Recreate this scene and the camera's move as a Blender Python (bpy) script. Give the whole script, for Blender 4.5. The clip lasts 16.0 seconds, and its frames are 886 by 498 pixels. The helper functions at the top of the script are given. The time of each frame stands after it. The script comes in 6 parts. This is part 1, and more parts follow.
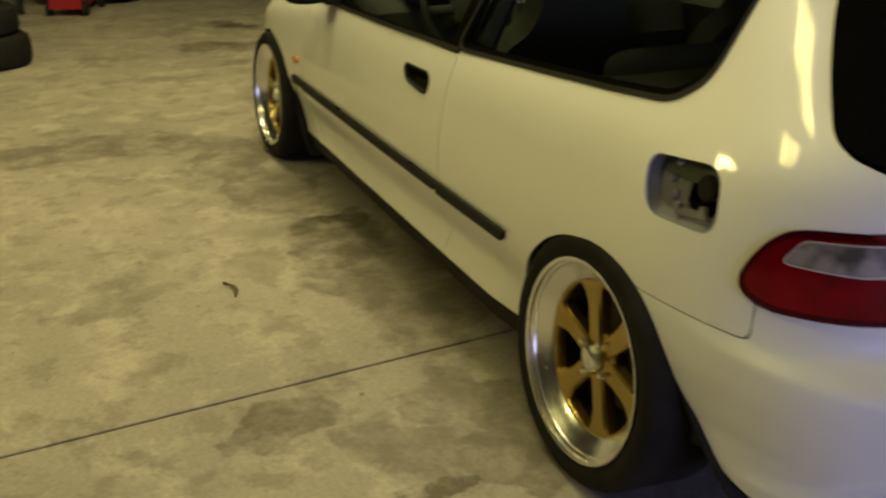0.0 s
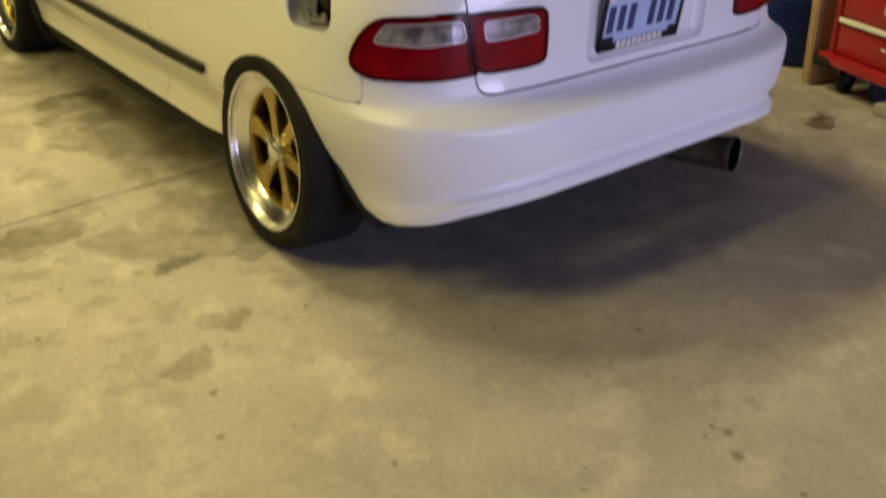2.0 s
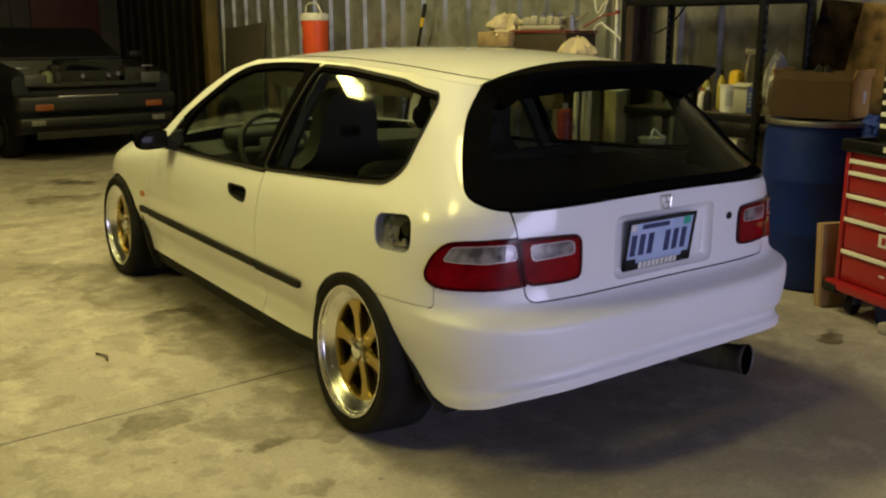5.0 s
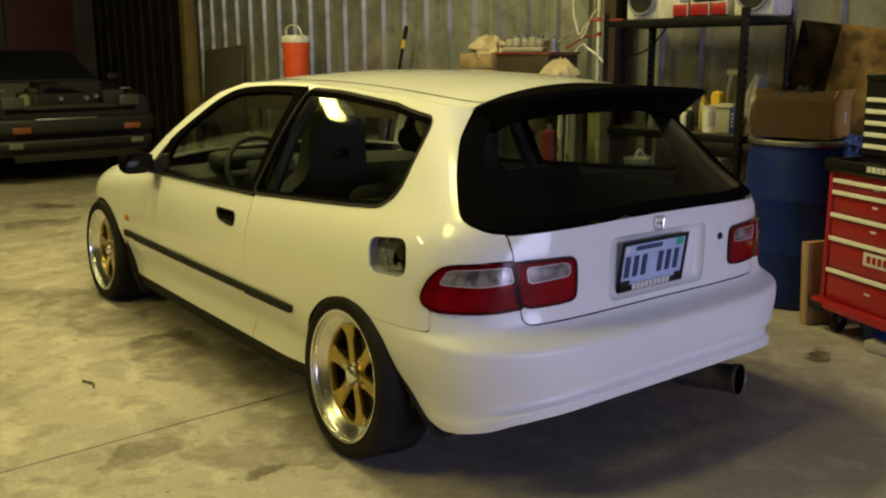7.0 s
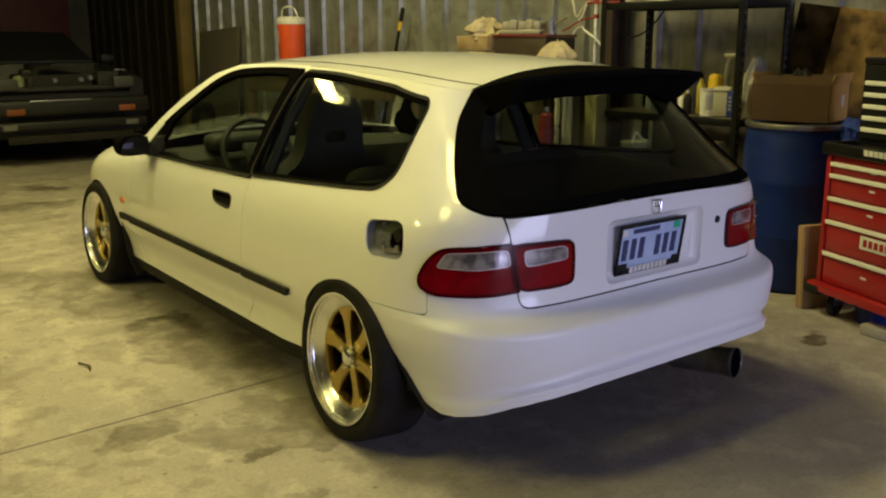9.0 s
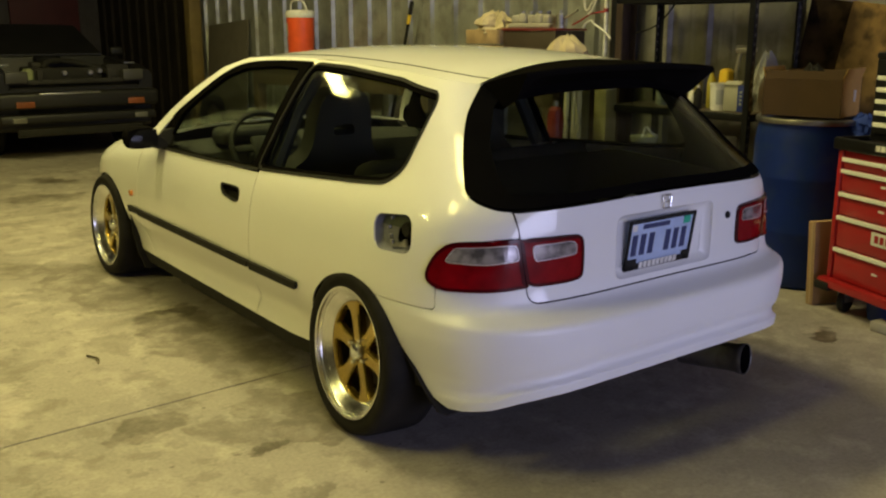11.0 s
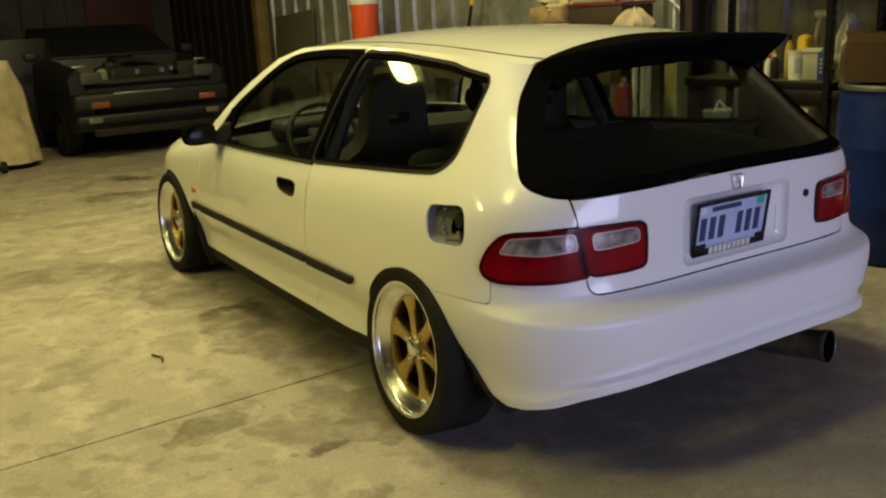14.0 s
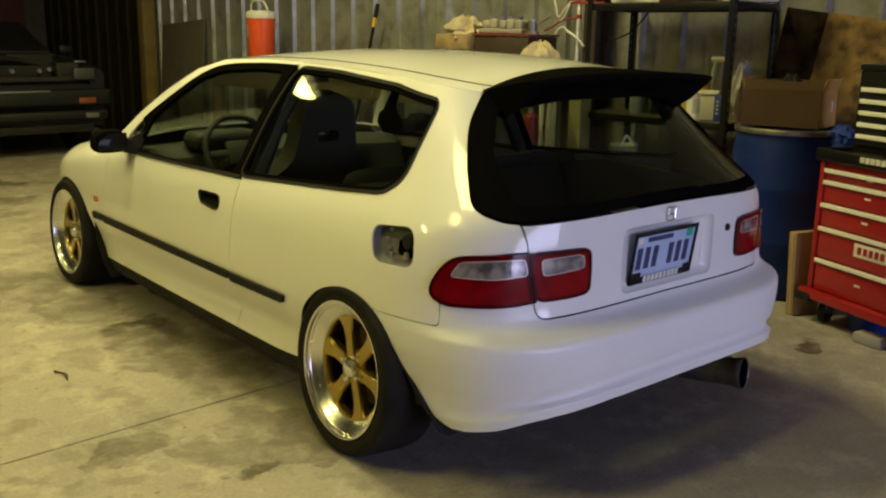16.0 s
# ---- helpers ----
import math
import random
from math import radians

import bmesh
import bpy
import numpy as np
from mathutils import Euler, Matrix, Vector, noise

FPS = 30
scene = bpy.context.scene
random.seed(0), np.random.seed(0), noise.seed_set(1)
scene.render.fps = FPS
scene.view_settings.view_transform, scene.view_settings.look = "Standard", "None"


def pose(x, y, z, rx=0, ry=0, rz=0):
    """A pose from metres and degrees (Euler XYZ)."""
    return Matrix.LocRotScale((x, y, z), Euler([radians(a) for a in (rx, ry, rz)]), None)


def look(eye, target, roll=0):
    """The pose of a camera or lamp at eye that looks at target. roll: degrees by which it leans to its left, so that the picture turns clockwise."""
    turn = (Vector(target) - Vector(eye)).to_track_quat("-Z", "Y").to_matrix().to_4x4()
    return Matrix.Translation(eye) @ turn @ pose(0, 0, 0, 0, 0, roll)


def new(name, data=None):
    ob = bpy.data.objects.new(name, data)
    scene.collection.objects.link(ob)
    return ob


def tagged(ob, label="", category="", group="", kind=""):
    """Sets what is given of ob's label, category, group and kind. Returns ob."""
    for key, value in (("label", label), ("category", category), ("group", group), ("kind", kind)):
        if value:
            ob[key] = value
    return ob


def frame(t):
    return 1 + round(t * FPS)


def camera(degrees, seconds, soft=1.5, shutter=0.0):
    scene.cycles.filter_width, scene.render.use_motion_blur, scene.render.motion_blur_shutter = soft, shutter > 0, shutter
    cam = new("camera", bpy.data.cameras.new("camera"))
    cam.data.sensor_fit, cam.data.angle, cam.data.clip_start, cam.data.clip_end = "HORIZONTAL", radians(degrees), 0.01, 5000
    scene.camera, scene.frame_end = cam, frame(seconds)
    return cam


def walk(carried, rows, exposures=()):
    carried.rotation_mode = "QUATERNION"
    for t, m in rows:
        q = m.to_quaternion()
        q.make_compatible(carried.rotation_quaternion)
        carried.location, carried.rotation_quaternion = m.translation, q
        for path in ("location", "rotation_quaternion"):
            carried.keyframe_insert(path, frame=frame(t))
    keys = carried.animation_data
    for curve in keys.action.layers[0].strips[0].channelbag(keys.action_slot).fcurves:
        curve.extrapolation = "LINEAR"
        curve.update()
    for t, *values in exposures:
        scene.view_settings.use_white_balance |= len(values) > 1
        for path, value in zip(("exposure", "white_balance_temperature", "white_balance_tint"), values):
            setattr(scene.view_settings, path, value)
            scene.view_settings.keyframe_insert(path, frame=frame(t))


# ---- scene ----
cam = camera(51.7, 16.0, soft=2.2, shutter=0.5)
PATH = [
    (0, (-1.824, -1.416, 1.259), (-1.042, 0.25, 0.475), 0.7),
    (0.5, (-1.908, -1.587, 1.28), (-0.931, -0.006, 0.541), 0.1),
    (1, (-1.866, -1.805, 1.273), (-0.782, -0.265, 0.6), 1.1),
    (1.5, (-1.831, -2.004, 1.276), (-0.726, -0.5, 0.557), -0.8),
    (2, (-1.941, -2.162, 1.237), (-0.832, -0.786, 0.301), 0.3),
    (2.5, (-1.979, -2.312, 1.238), (-0.822, -1.013, 0.251), 3.7),
    (3, (-1.985, -2.493, 1.232), (-0.916, -1.092, 0.286), 0.9),
    (3.5, (-2.063, -2.582, 1.275), (-0.97, -1.066, 0.564), -1.1),
    (4, (-2.173, -2.577, 1.299), (-0.997, -1.057, 0.746), 0.0),
    (4.5, (-2.252, -2.564, 1.312), (-1.116, -0.99, 0.833), 0.1),
    (7, (-2.331, -2.507, 1.332), (-1.144, -0.954, 0.914), -0.3),
    (7.5, (-2.329, -2.509, 1.332), (-1.135, -0.956, 0.925), -0.3),
    (8, (-2.33, -2.505, 1.329), (-1.134, -0.959, 0.905), -0.3),
    (8.5, (-2.332, -2.502, 1.329), (-1.139, -0.959, 0.886), -0.2),
    (11, (-2.325, -2.49, 1.327), (-1.151, -0.94, 0.861), 0.0),
    (11.5, (-2.329, -2.49, 1.326), (-1.173, -0.925, 0.863), -0.1),
    (12, (-2.323, -2.488, 1.324), (-1.162, -0.929, 0.852), -0.3),
    (12.5, (-2.32, -2.477, 1.321), (-1.146, -0.932, 0.839), -0.3),
    (13, (-2.298, -2.467, 1.319), (-1.12, -0.922, 0.843), -0.8),
    (13.5, (-2.222, -2.452, 1.329), (-1.076, -0.88, 0.864), -1.4),
    (14, (-2.192, -2.433, 1.324), (-1.166, -0.79, 0.825), -3.0),
    (14.5, (-2.263, -2.377, 1.33), (-1.101, -0.817, 0.868), -1.5),
    (15, (-2.371, -2.315, 1.331), (-1.147, -0.803, 0.871), -0.8),
    (15.5, (-2.391, -2.3, 1.329), (-1.117, -0.827, 0.873), 1.3),
    (16, (-2.389, -2.294, 1.329), (-1.12, -0.817, 0.871), 1.0),
]
walk(cam, [(t, look(eye, target, roll)) for t, eye, target, roll in PATH],
     exposures=[(0, -0.25, 5900, 19), (0.5, -0.32, 5300, 30), (1.0, -0.3, 5700, 28), (1.5, -0.2, 6200, 24), (2.0, 0.46, 6150, 20), (2.5, 0.70, 5850, 20), (3.0, 0.76, 5750, 20),
                (3.5, 0.56, 5800, 22), (4.0, 0.18, 6050, 18), (4.5, 0.16, 6200, 15), (7.0, 0.18, 6250, 11), (16.0, 0.18, 6250, 11)])


# ---- light and world ----
world = bpy.data.worlds.new("night_outside")
scene.world = world
world.use_nodes = True
world.node_tree.nodes["Background"].inputs[0].default_value = (0.02, 0.025, 0.04, 1)
world.node_tree.nodes["Background"].inputs[1].default_value = 0.2

WARM = (1.0, 0.86, 0.24)
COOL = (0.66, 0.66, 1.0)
TURN = 3.0  # the building stands three degrees off the car's axis


def room(x, y, z=0.0, rz=0.0):
    """A pose in the building's own axes."""
    return pose(0, 0, 0, 0, 0, TURN) @ pose(x, y, z, 0, 0, rz)


def tube_lamp(x, y, z, power, colour, rz, long, wide):
    data = bpy.data.lights.new("fluorescent_light", "AREA")
    data.shape, data.size, data.size_y = "RECTANGLE", long, wide
    data.energy, data.color = power, colour
    ob = new("fluorescent_light", data)
    ob.matrix_world = room(x, y, z - 0.06, rz)
    return ob


NEUTRAL = (1.0, 0.87, 0.36)
FIXTURES = [(-1.5, 0.12, 3.25, 8, WARM, 0, 0.5, 0.34), (-2.65, 0.33, 3.25, 14, WARM, 0, 1.0, 0.42), (-0.80, 2.15, 5.0, 94, NEUTRAL, 0, 0.9, 0.24),
            (-0.86, 4.38, 3.25, 28, WARM, -10, 1.2, 0.21), (-4.6, 2.4, 3.25, 60, WARM, 0, 1.2, 0.24), (0.25, 2.35, 5.0, 88, NEUTRAL, 0, 0.9, 0.24)]
for fx in FIXTURES:
    tube_lamp(*fx)
scene.view_settings.exposure = 0.0
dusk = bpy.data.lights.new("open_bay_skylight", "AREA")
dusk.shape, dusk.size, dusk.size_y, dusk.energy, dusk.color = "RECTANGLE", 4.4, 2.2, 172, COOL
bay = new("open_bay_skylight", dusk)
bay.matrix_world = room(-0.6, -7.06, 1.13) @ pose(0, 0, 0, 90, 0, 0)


# ---- materials ----
def nodes_of(name):
    m = bpy.data.materials.new(name)
    m.use_nodes = True
    return m, m.node_tree.nodes, m.node_tree.links, m.node_tree.nodes["Principled BSDF"]


def surface(name, col, rough=0.5, metal=0.0, var=0.12, scale=6.0, bump=0.08, fine=90.0, coat=0.0, dirt=None, amount=0.0, spec=0.5, even=False, clear=0.07):
    """A painted, cast or woven surface with variation at two scales, and dirt in patches."""
    m, n, l, b = nodes_of(name)
    tc = n.new("ShaderNodeTexCoord")
    big = n.new("ShaderNodeTexNoise")
    big.inputs["Scale"].default_value, big.inputs["Detail"].default_value = scale, 4
    small = n.new("ShaderNodeTexNoise")
    small.inputs["Scale"].default_value, small.inputs["Detail"].default_value = fine, 3
    l.new(tc.outputs["Object"], big.inputs["Vector"])
    l.new(tc.outputs["Object"], small.inputs["Vector"])
    ramp = n.new("ShaderNodeMapRange")
    ramp.inputs["From Min"].default_value, ramp.inputs["From Max"].default_value = 0.3, 0.7
    ramp.inputs["To Min"].default_value, ramp.inputs["To Max"].default_value = 1 - var, 1 + var
    l.new(big.outputs["Fac"], ramp.inputs["Value"])
    mul = n.new("ShaderNodeVectorMath")
    mul.operation = "SCALE"
    mul.inputs[0].default_value = col
    l.new(ramp.outputs[0], mul.inputs["Scale"])
    out = mul.outputs[0]
    if dirt:
        sp = n.new("ShaderNodeTexNoise")
        sp.inputs["Scale"].default_value, sp.inputs["Detail"].default_value = scale * 2.3, 6
        l.new(tc.outputs["Object"], sp.inputs["Vector"])
        r2 = n.new("ShaderNodeMapRange")
        r2.inputs["From Min"].default_value, r2.inputs["From Max"].default_value = 0.48, 0.66
        r2.inputs["To Max"].default_value = amount
        l.new(sp.outputs["Fac"], r2.inputs["Value"])
        mix = n.new("ShaderNodeMix")
        mix.data_type = "RGBA"
        mix.inputs["B"].default_value = (*dirt, 1)
        l.new(r2.outputs[0], mix.inputs["Factor"])
        l.new(out, mix.inputs["A"])
        out = mix.outputs["Result"]
    l.new(out, b.inputs["Base Color"])
    rr = n.new("ShaderNodeMapRange")
    wide = 0.015 if even else 0.08
    rr.inputs["To Min"].default_value, rr.inputs["To Max"].default_value = max(0.0, rough - wide), min(1.0, rough + wide)
    l.new(small.outputs["Fac"], rr.inputs["Value"])
    l.new(rr.outputs[0], b.inputs["Roughness"])
    if bump:
        bp = n.new("ShaderNodeBump")
        bp.inputs["Strength"].default_value, bp.inputs["Distance"].default_value = bump, 0.004
        l.new(small.outputs["Fac"], bp.inputs["Height"])
        l.new(bp.outputs[0], b.inputs["Normal"])
    b.inputs["Metallic"].default_value = metal
    b.inputs["Coat Weight"].default_value = coat
    b.inputs["Coat Roughness"].default_value = clear
    b.inputs["Specular IOR Level"].default_value = spec
    return m


def glow(name, col, strength):
    m, n, l, b = nodes_of(name)
    b.inputs["Base Color"].default_value = (0.8, 0.8, 0.8, 1)
    b.inputs["Emission Color"].default_value = (*col, 1)
    b.inputs["Emission Strength"].default_value = strength
    return m


def pane(name, tint, gloss=0.03):
    """Thin tinted glass: light passes through it, and it mirrors by Fresnel."""
    m, n, l, b = nodes_of(name)
    n.remove(b)
    tr = n.new("ShaderNodeBsdfTransparent")
    tr.inputs[0].default_value = (*tint, 1)
    gl = n.new("ShaderNodeBsdfGlossy")
    gl.inputs["Roughness"].default_value = gloss
    fr = n.new("ShaderNodeLayerWeight")
    fr.inputs["Blend"].default_value = 0.5
    five = n.new("ShaderNodeMath")
    five.operation = "POWER"
    five.inputs[1].default_value = 5.0
    l.new(fr.outputs["Facing"], five.inputs[0])
    f0 = n.new("ShaderNodeMath")
    f0.operation = "MULTIPLY_ADD"
    f0.inputs[1].default_value, f0.inputs[2].default_value = 0.80, 0.035
    l.new(five.outputs[0], f0.inputs[0])
    mix = n.new("ShaderNodeMixShader")
    l.new(f0.outputs[0], mix.inputs[0])
    l.new(tr.outputs[0], mix.inputs[1])
    l.new(gl.outputs[0], mix.inputs[2])
    l.new(mix.outputs[0], n["Material Output"].inputs[0])
    return m


STAINS_AND_SHADE = [  # x, y, half length along x, half width along y, strength: oil on the concrete; the first paints in a shadow strip by the car's front
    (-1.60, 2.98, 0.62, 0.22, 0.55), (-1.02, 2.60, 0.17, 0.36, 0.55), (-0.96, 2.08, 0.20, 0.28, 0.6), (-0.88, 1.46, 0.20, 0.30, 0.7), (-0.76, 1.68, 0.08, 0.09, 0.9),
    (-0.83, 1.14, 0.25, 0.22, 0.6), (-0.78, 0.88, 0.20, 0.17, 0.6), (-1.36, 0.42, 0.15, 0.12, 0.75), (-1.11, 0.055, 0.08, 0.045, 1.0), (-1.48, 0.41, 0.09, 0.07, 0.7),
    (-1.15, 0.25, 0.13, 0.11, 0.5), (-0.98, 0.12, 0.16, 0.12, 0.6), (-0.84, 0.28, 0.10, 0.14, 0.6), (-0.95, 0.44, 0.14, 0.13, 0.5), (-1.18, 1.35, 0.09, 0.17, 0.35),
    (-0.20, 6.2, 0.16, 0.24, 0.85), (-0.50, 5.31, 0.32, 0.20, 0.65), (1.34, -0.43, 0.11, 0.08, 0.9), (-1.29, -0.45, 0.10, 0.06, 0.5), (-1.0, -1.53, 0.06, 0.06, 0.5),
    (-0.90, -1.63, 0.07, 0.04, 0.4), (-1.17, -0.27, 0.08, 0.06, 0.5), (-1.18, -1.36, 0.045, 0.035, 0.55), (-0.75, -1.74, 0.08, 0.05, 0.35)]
DRIPS = [  # x, y, radius: single drops of oil
    (-0.575, -1.338, 0.012), (-0.535, -1.326, 0.010), (-0.519, -1.361, 0.014), (-0.564, -1.416, 0.018), (-0.376, -1.322, 0.007), (-0.395, -1.351, 0.008),
    (-0.831, -1.248, 0.007), (-0.597, -1.033, 0.011), (-0.951, -1.344, 0.013), (-1.343, -0.961, 0.014), (-1.313, -0.996, 0.013), (-1.409, -1.006, 0.012),
    (-1.391, -1.067, 0.018), (-1.739, -0.732, 0.014), (-1.126, -0.995, 0.010), (-1.618, -1.131, 0.020), (-1.547, -0.097, 0.011), (-1.306, -0.566, 0.013),
    (-1.226, -0.769, 0.011), (-1.365, -0.710, 0.011), (-0.636, -1.599, 0.008), (-0.758, -1.662, 0.009), (-0.643, -0.751, 0.010)]


def concrete():
    m, n, l, b = nodes_of("worn_concrete")
    tc = n.new("ShaderNodeNewGeometry")
    pos = tc.outputs["Position"]

    def noise_tex(scale, detail=5, rough=0.55, dist=0.0):
        t = n.new("ShaderNodeTexNoise")
        t.inputs["Scale"].default_value, t.inputs["Detail"].default_value = scale, detail
        t.inputs["Roughness"].default_value, t.inputs["Distortion"].default_value = rough, dist
        l.new(pos, t.inputs["Vector"])
        return t.outputs["Fac"]

    def ranged(v, a, c, lo, hi):
        r = n.new("ShaderNodeMapRange")
        for k, q in zip(("From Min", "From Max", "To Min", "To Max"), (a, c, lo, hi)):
            r.inputs[k].default_value = q
        l.new(v, r.inputs["Value"])
        return r.outputs[0]

    def mathn(op, a, c):
        q = n.new("ShaderNodeMath")
        q.operation = op
        for i, v in enumerate((a, c)):
            if isinstance(v, (int, float)):
                q.inputs[i].default_value = v
            else:
                l.new(v, q.inputs[i])
        return q.outputs[0]

    warp = n.new("ShaderNodeTexNoise")
    warp.inputs["Scale"].default_value, warp.inputs["Detail"].default_value = 5.0, 6
    l.new(pos, warp.inputs["Vector"])
    sub = n.new("ShaderNodeVectorMath")
    sub.operation = "SUBTRACT"
    sub.inputs[1].default_value = (0.5, 0.5, 0.5)
    l.new(warp.outputs["Color"], sub.inputs[0])
    scl = n.new("ShaderNodeVectorMath")
    scl.operation = "SCALE"
    scl.inputs["Scale"].default_value = 0.42
    l.new(sub.outputs[0], scl.inputs[0])
    add = n.new("ShaderNodeVectorMath")
    l.new(pos, add.inputs[0])
    l.new(scl.outputs[0], add.inputs[1])
    total = None
    for sx, sy, ax, ay, k in STAINS_AND_SHADE:
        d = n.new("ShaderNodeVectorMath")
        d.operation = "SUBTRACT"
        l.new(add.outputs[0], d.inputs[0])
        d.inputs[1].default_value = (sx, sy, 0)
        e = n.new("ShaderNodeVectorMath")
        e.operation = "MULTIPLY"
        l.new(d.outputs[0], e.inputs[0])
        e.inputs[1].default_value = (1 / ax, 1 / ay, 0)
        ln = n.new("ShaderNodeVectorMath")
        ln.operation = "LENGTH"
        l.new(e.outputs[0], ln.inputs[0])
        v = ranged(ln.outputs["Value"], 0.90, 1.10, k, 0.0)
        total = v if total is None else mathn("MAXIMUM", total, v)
    small = n.new("ShaderNodeVectorMath")
    small.operation = "SCALE"
    small.inputs["Scale"].default_value = 0.05
    l.new(sub.outputs[0], small.inputs[0])
    near = n.new("ShaderNodeVectorMath")
    l.new(pos, near.inputs[0])
    l.new(small.outputs[0], near.inputs[1])
    drops = None
    for sx, sy, r in DRIPS:
        d = n.new("ShaderNodeVectorMath")
        d.operation = "DISTANCE"
        l.new(near.outputs[0], d.inputs[0])
        d.inputs[1].default_value = (sx, sy, 0)
        v = ranged(d.outputs["Value"], r * 0.6, r * 1.1, 0.75, 0.0)
        drops = v if drops is None else mathn("MAXIMUM", drops, v)
    blot = ranged(noise_tex(2.6, 9, 0.66, 0.1), 0.55, 0.595, 0.0, 0.42)
    broken = ranged(noise_tex(7.0, 9, 0.72, 0.2), 0.40, 0.58, 0.45, 1.3)
    mottle = ranged(noise_tex(7.0, 9, 0.68, 0.1), 0.535, 0.60, 0.0, 0.36)
    spots = ranged(noise_tex(15.0, 3), 0.70, 0.74, 0.0, 0.8)
    drips = mathn("MAXIMUM", drops, ranged(noise_tex(34.0, 2), 0.745, 0.765, 0.0, 0.8))
    axes = n.new("ShaderNodeSeparateXYZ")
    l.new(add.outputs[0], axes.inputs[0])
    worked = ranged(axes.outputs["Y"], -0.9, 0.1, 0.38, 1.0)  # the slab is dirtier where cars are worked on
    blot, mottle = mathn("MULTIPLY", blot, worked), mathn("MULTIPLY", mottle, worked)
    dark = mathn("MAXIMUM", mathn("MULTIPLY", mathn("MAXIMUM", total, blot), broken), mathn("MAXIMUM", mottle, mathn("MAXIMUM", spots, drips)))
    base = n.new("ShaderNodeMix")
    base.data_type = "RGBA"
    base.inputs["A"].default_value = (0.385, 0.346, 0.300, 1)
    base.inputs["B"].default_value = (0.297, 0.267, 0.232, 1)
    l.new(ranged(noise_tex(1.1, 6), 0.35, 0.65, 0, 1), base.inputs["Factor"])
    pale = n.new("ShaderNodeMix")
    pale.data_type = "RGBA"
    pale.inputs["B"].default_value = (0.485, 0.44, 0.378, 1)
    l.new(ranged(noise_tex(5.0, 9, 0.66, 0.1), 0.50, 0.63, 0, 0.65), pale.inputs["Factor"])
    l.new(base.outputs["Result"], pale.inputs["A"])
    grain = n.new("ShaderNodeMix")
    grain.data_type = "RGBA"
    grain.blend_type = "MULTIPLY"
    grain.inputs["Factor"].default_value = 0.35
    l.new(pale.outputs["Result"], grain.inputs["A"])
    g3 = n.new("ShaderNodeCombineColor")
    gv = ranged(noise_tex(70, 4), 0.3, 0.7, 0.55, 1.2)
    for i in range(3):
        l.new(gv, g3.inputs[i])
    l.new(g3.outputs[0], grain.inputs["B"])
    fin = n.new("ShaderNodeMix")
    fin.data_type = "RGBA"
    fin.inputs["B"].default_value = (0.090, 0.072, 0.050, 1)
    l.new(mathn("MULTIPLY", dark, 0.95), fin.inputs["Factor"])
    l.new(grain.outputs["Result"], fin.inputs["A"])
    l.new(fin.outputs["Result"], b.inputs["Base Color"])
    l.new(ranged(dark, 0, 1, 0.72, 0.48), b.inputs["Roughness"])
    bp = n.new("ShaderNodeBump")
    bp.inputs["Strength"].default_value, bp.inputs["Distance"].default_value = 0.25, 0.003
    l.new(noise_tex(45, 6, 0.7), bp.inputs["Height"])
    l.new(bp.outputs[0], b.inputs["Normal"])
    return m


CONCRETE = concrete()
JOINT = surface("joint_filler", (0.045, 0.030, 0.016), 0.95, spec=0.1)
# darker copy of the wall sheet: the shelving's shade is in its colour
GALVSHADE = surface("shaded_galvanised_sheet", (0.25, 0.24, 0.215), 0.5, 0.35, 0.25, 3.0, 0.05, 40, dirt=(0.13, 0.115, 0.09), amount=0.6)
PULL = surface("white_drawer_pull", (0.86, 0.85, 0.79), 0.3, 0.0, 0.05, 10, 0.0, 90)
GALV = surface("galvanised_sheet", (0.36, 0.37, 0.36), 0.42, 0.55, 0.22, 3.0, 0.05, 40, dirt=(0.16, 0.15, 0.13), amount=0.5)
CEIL = surface("ceiling_liner", (0.17, 0.165, 0.15), 0.8, 0, 0.1, 2.0)
WHITE = surface("white_car_paint", (0.84, 0.84, 0.82), 0.38, 0, 0.012, 1.5, 0.0, 3, coat=1.0, even=True, clear=0.04)
BUMPER = surface("white_bumper_paint", (0.83, 0.83, 0.815), 0.36, 0, 0.02, 2.5, 0.0, 6, spec=0.6, even=True)
TRIM = surface("black_trim", (0.024, 0.023, 0.021), 0.6, 0, 0.15, 8, 0.1, 300, spec=0.08)
SATIN = surface("satin_black_frame", (0.0045, 0.0042, 0.004), 0.6, 0, 0.1, 8, 0.0, 200, spec=0.0)
GLOSSBLACK = surface("gloss_black_paint", (0.006, 0.0055, 0.005), 0.24, 0, 0.1, 4, 0.0, 40, spec=0.0, even=True)
RUBBER = surface("tyre_rubber", (0.017, 0.0155, 0.014), 0.75, 0, 0.2, 14, 0.15, 200, spec=0.1)
CABIN = surface("dark_cabin_cloth", (0.044, 0.041, 0.038), 0.85, 0, 0.2, 10, 0.2, 400)
CABIN3 = surface("black_load_carpet", (0.022, 0.021, 0.019), 0.95, 0, 0.2, 10, 0.2, 400, spec=0.05)
# its grey-green paints in the reflections along the rear glass
TRIMGLOSS = surface("reflection_green_trim", (0.085, 0.098, 0.074), 0.22, 0, 0.2, 6, 0.05, 200, spec=0.5)
CABIN2 = surface("grey_cabin_plastic", (0.05, 0.05, 0.05), 0.6, 0, 0.1, 8, 0.1, 300)
GLASS = pane("tinted_glass", (0.84, 0.87, 0.82))
GLASSR = pane("dark_tinted_glass", (0.80, 0.83, 0.78))
CHROME = surface("polished_alloy", (0.86, 0.86, 0.86), 0.24, 1.0, 0.05, 9, 0.02, 60)
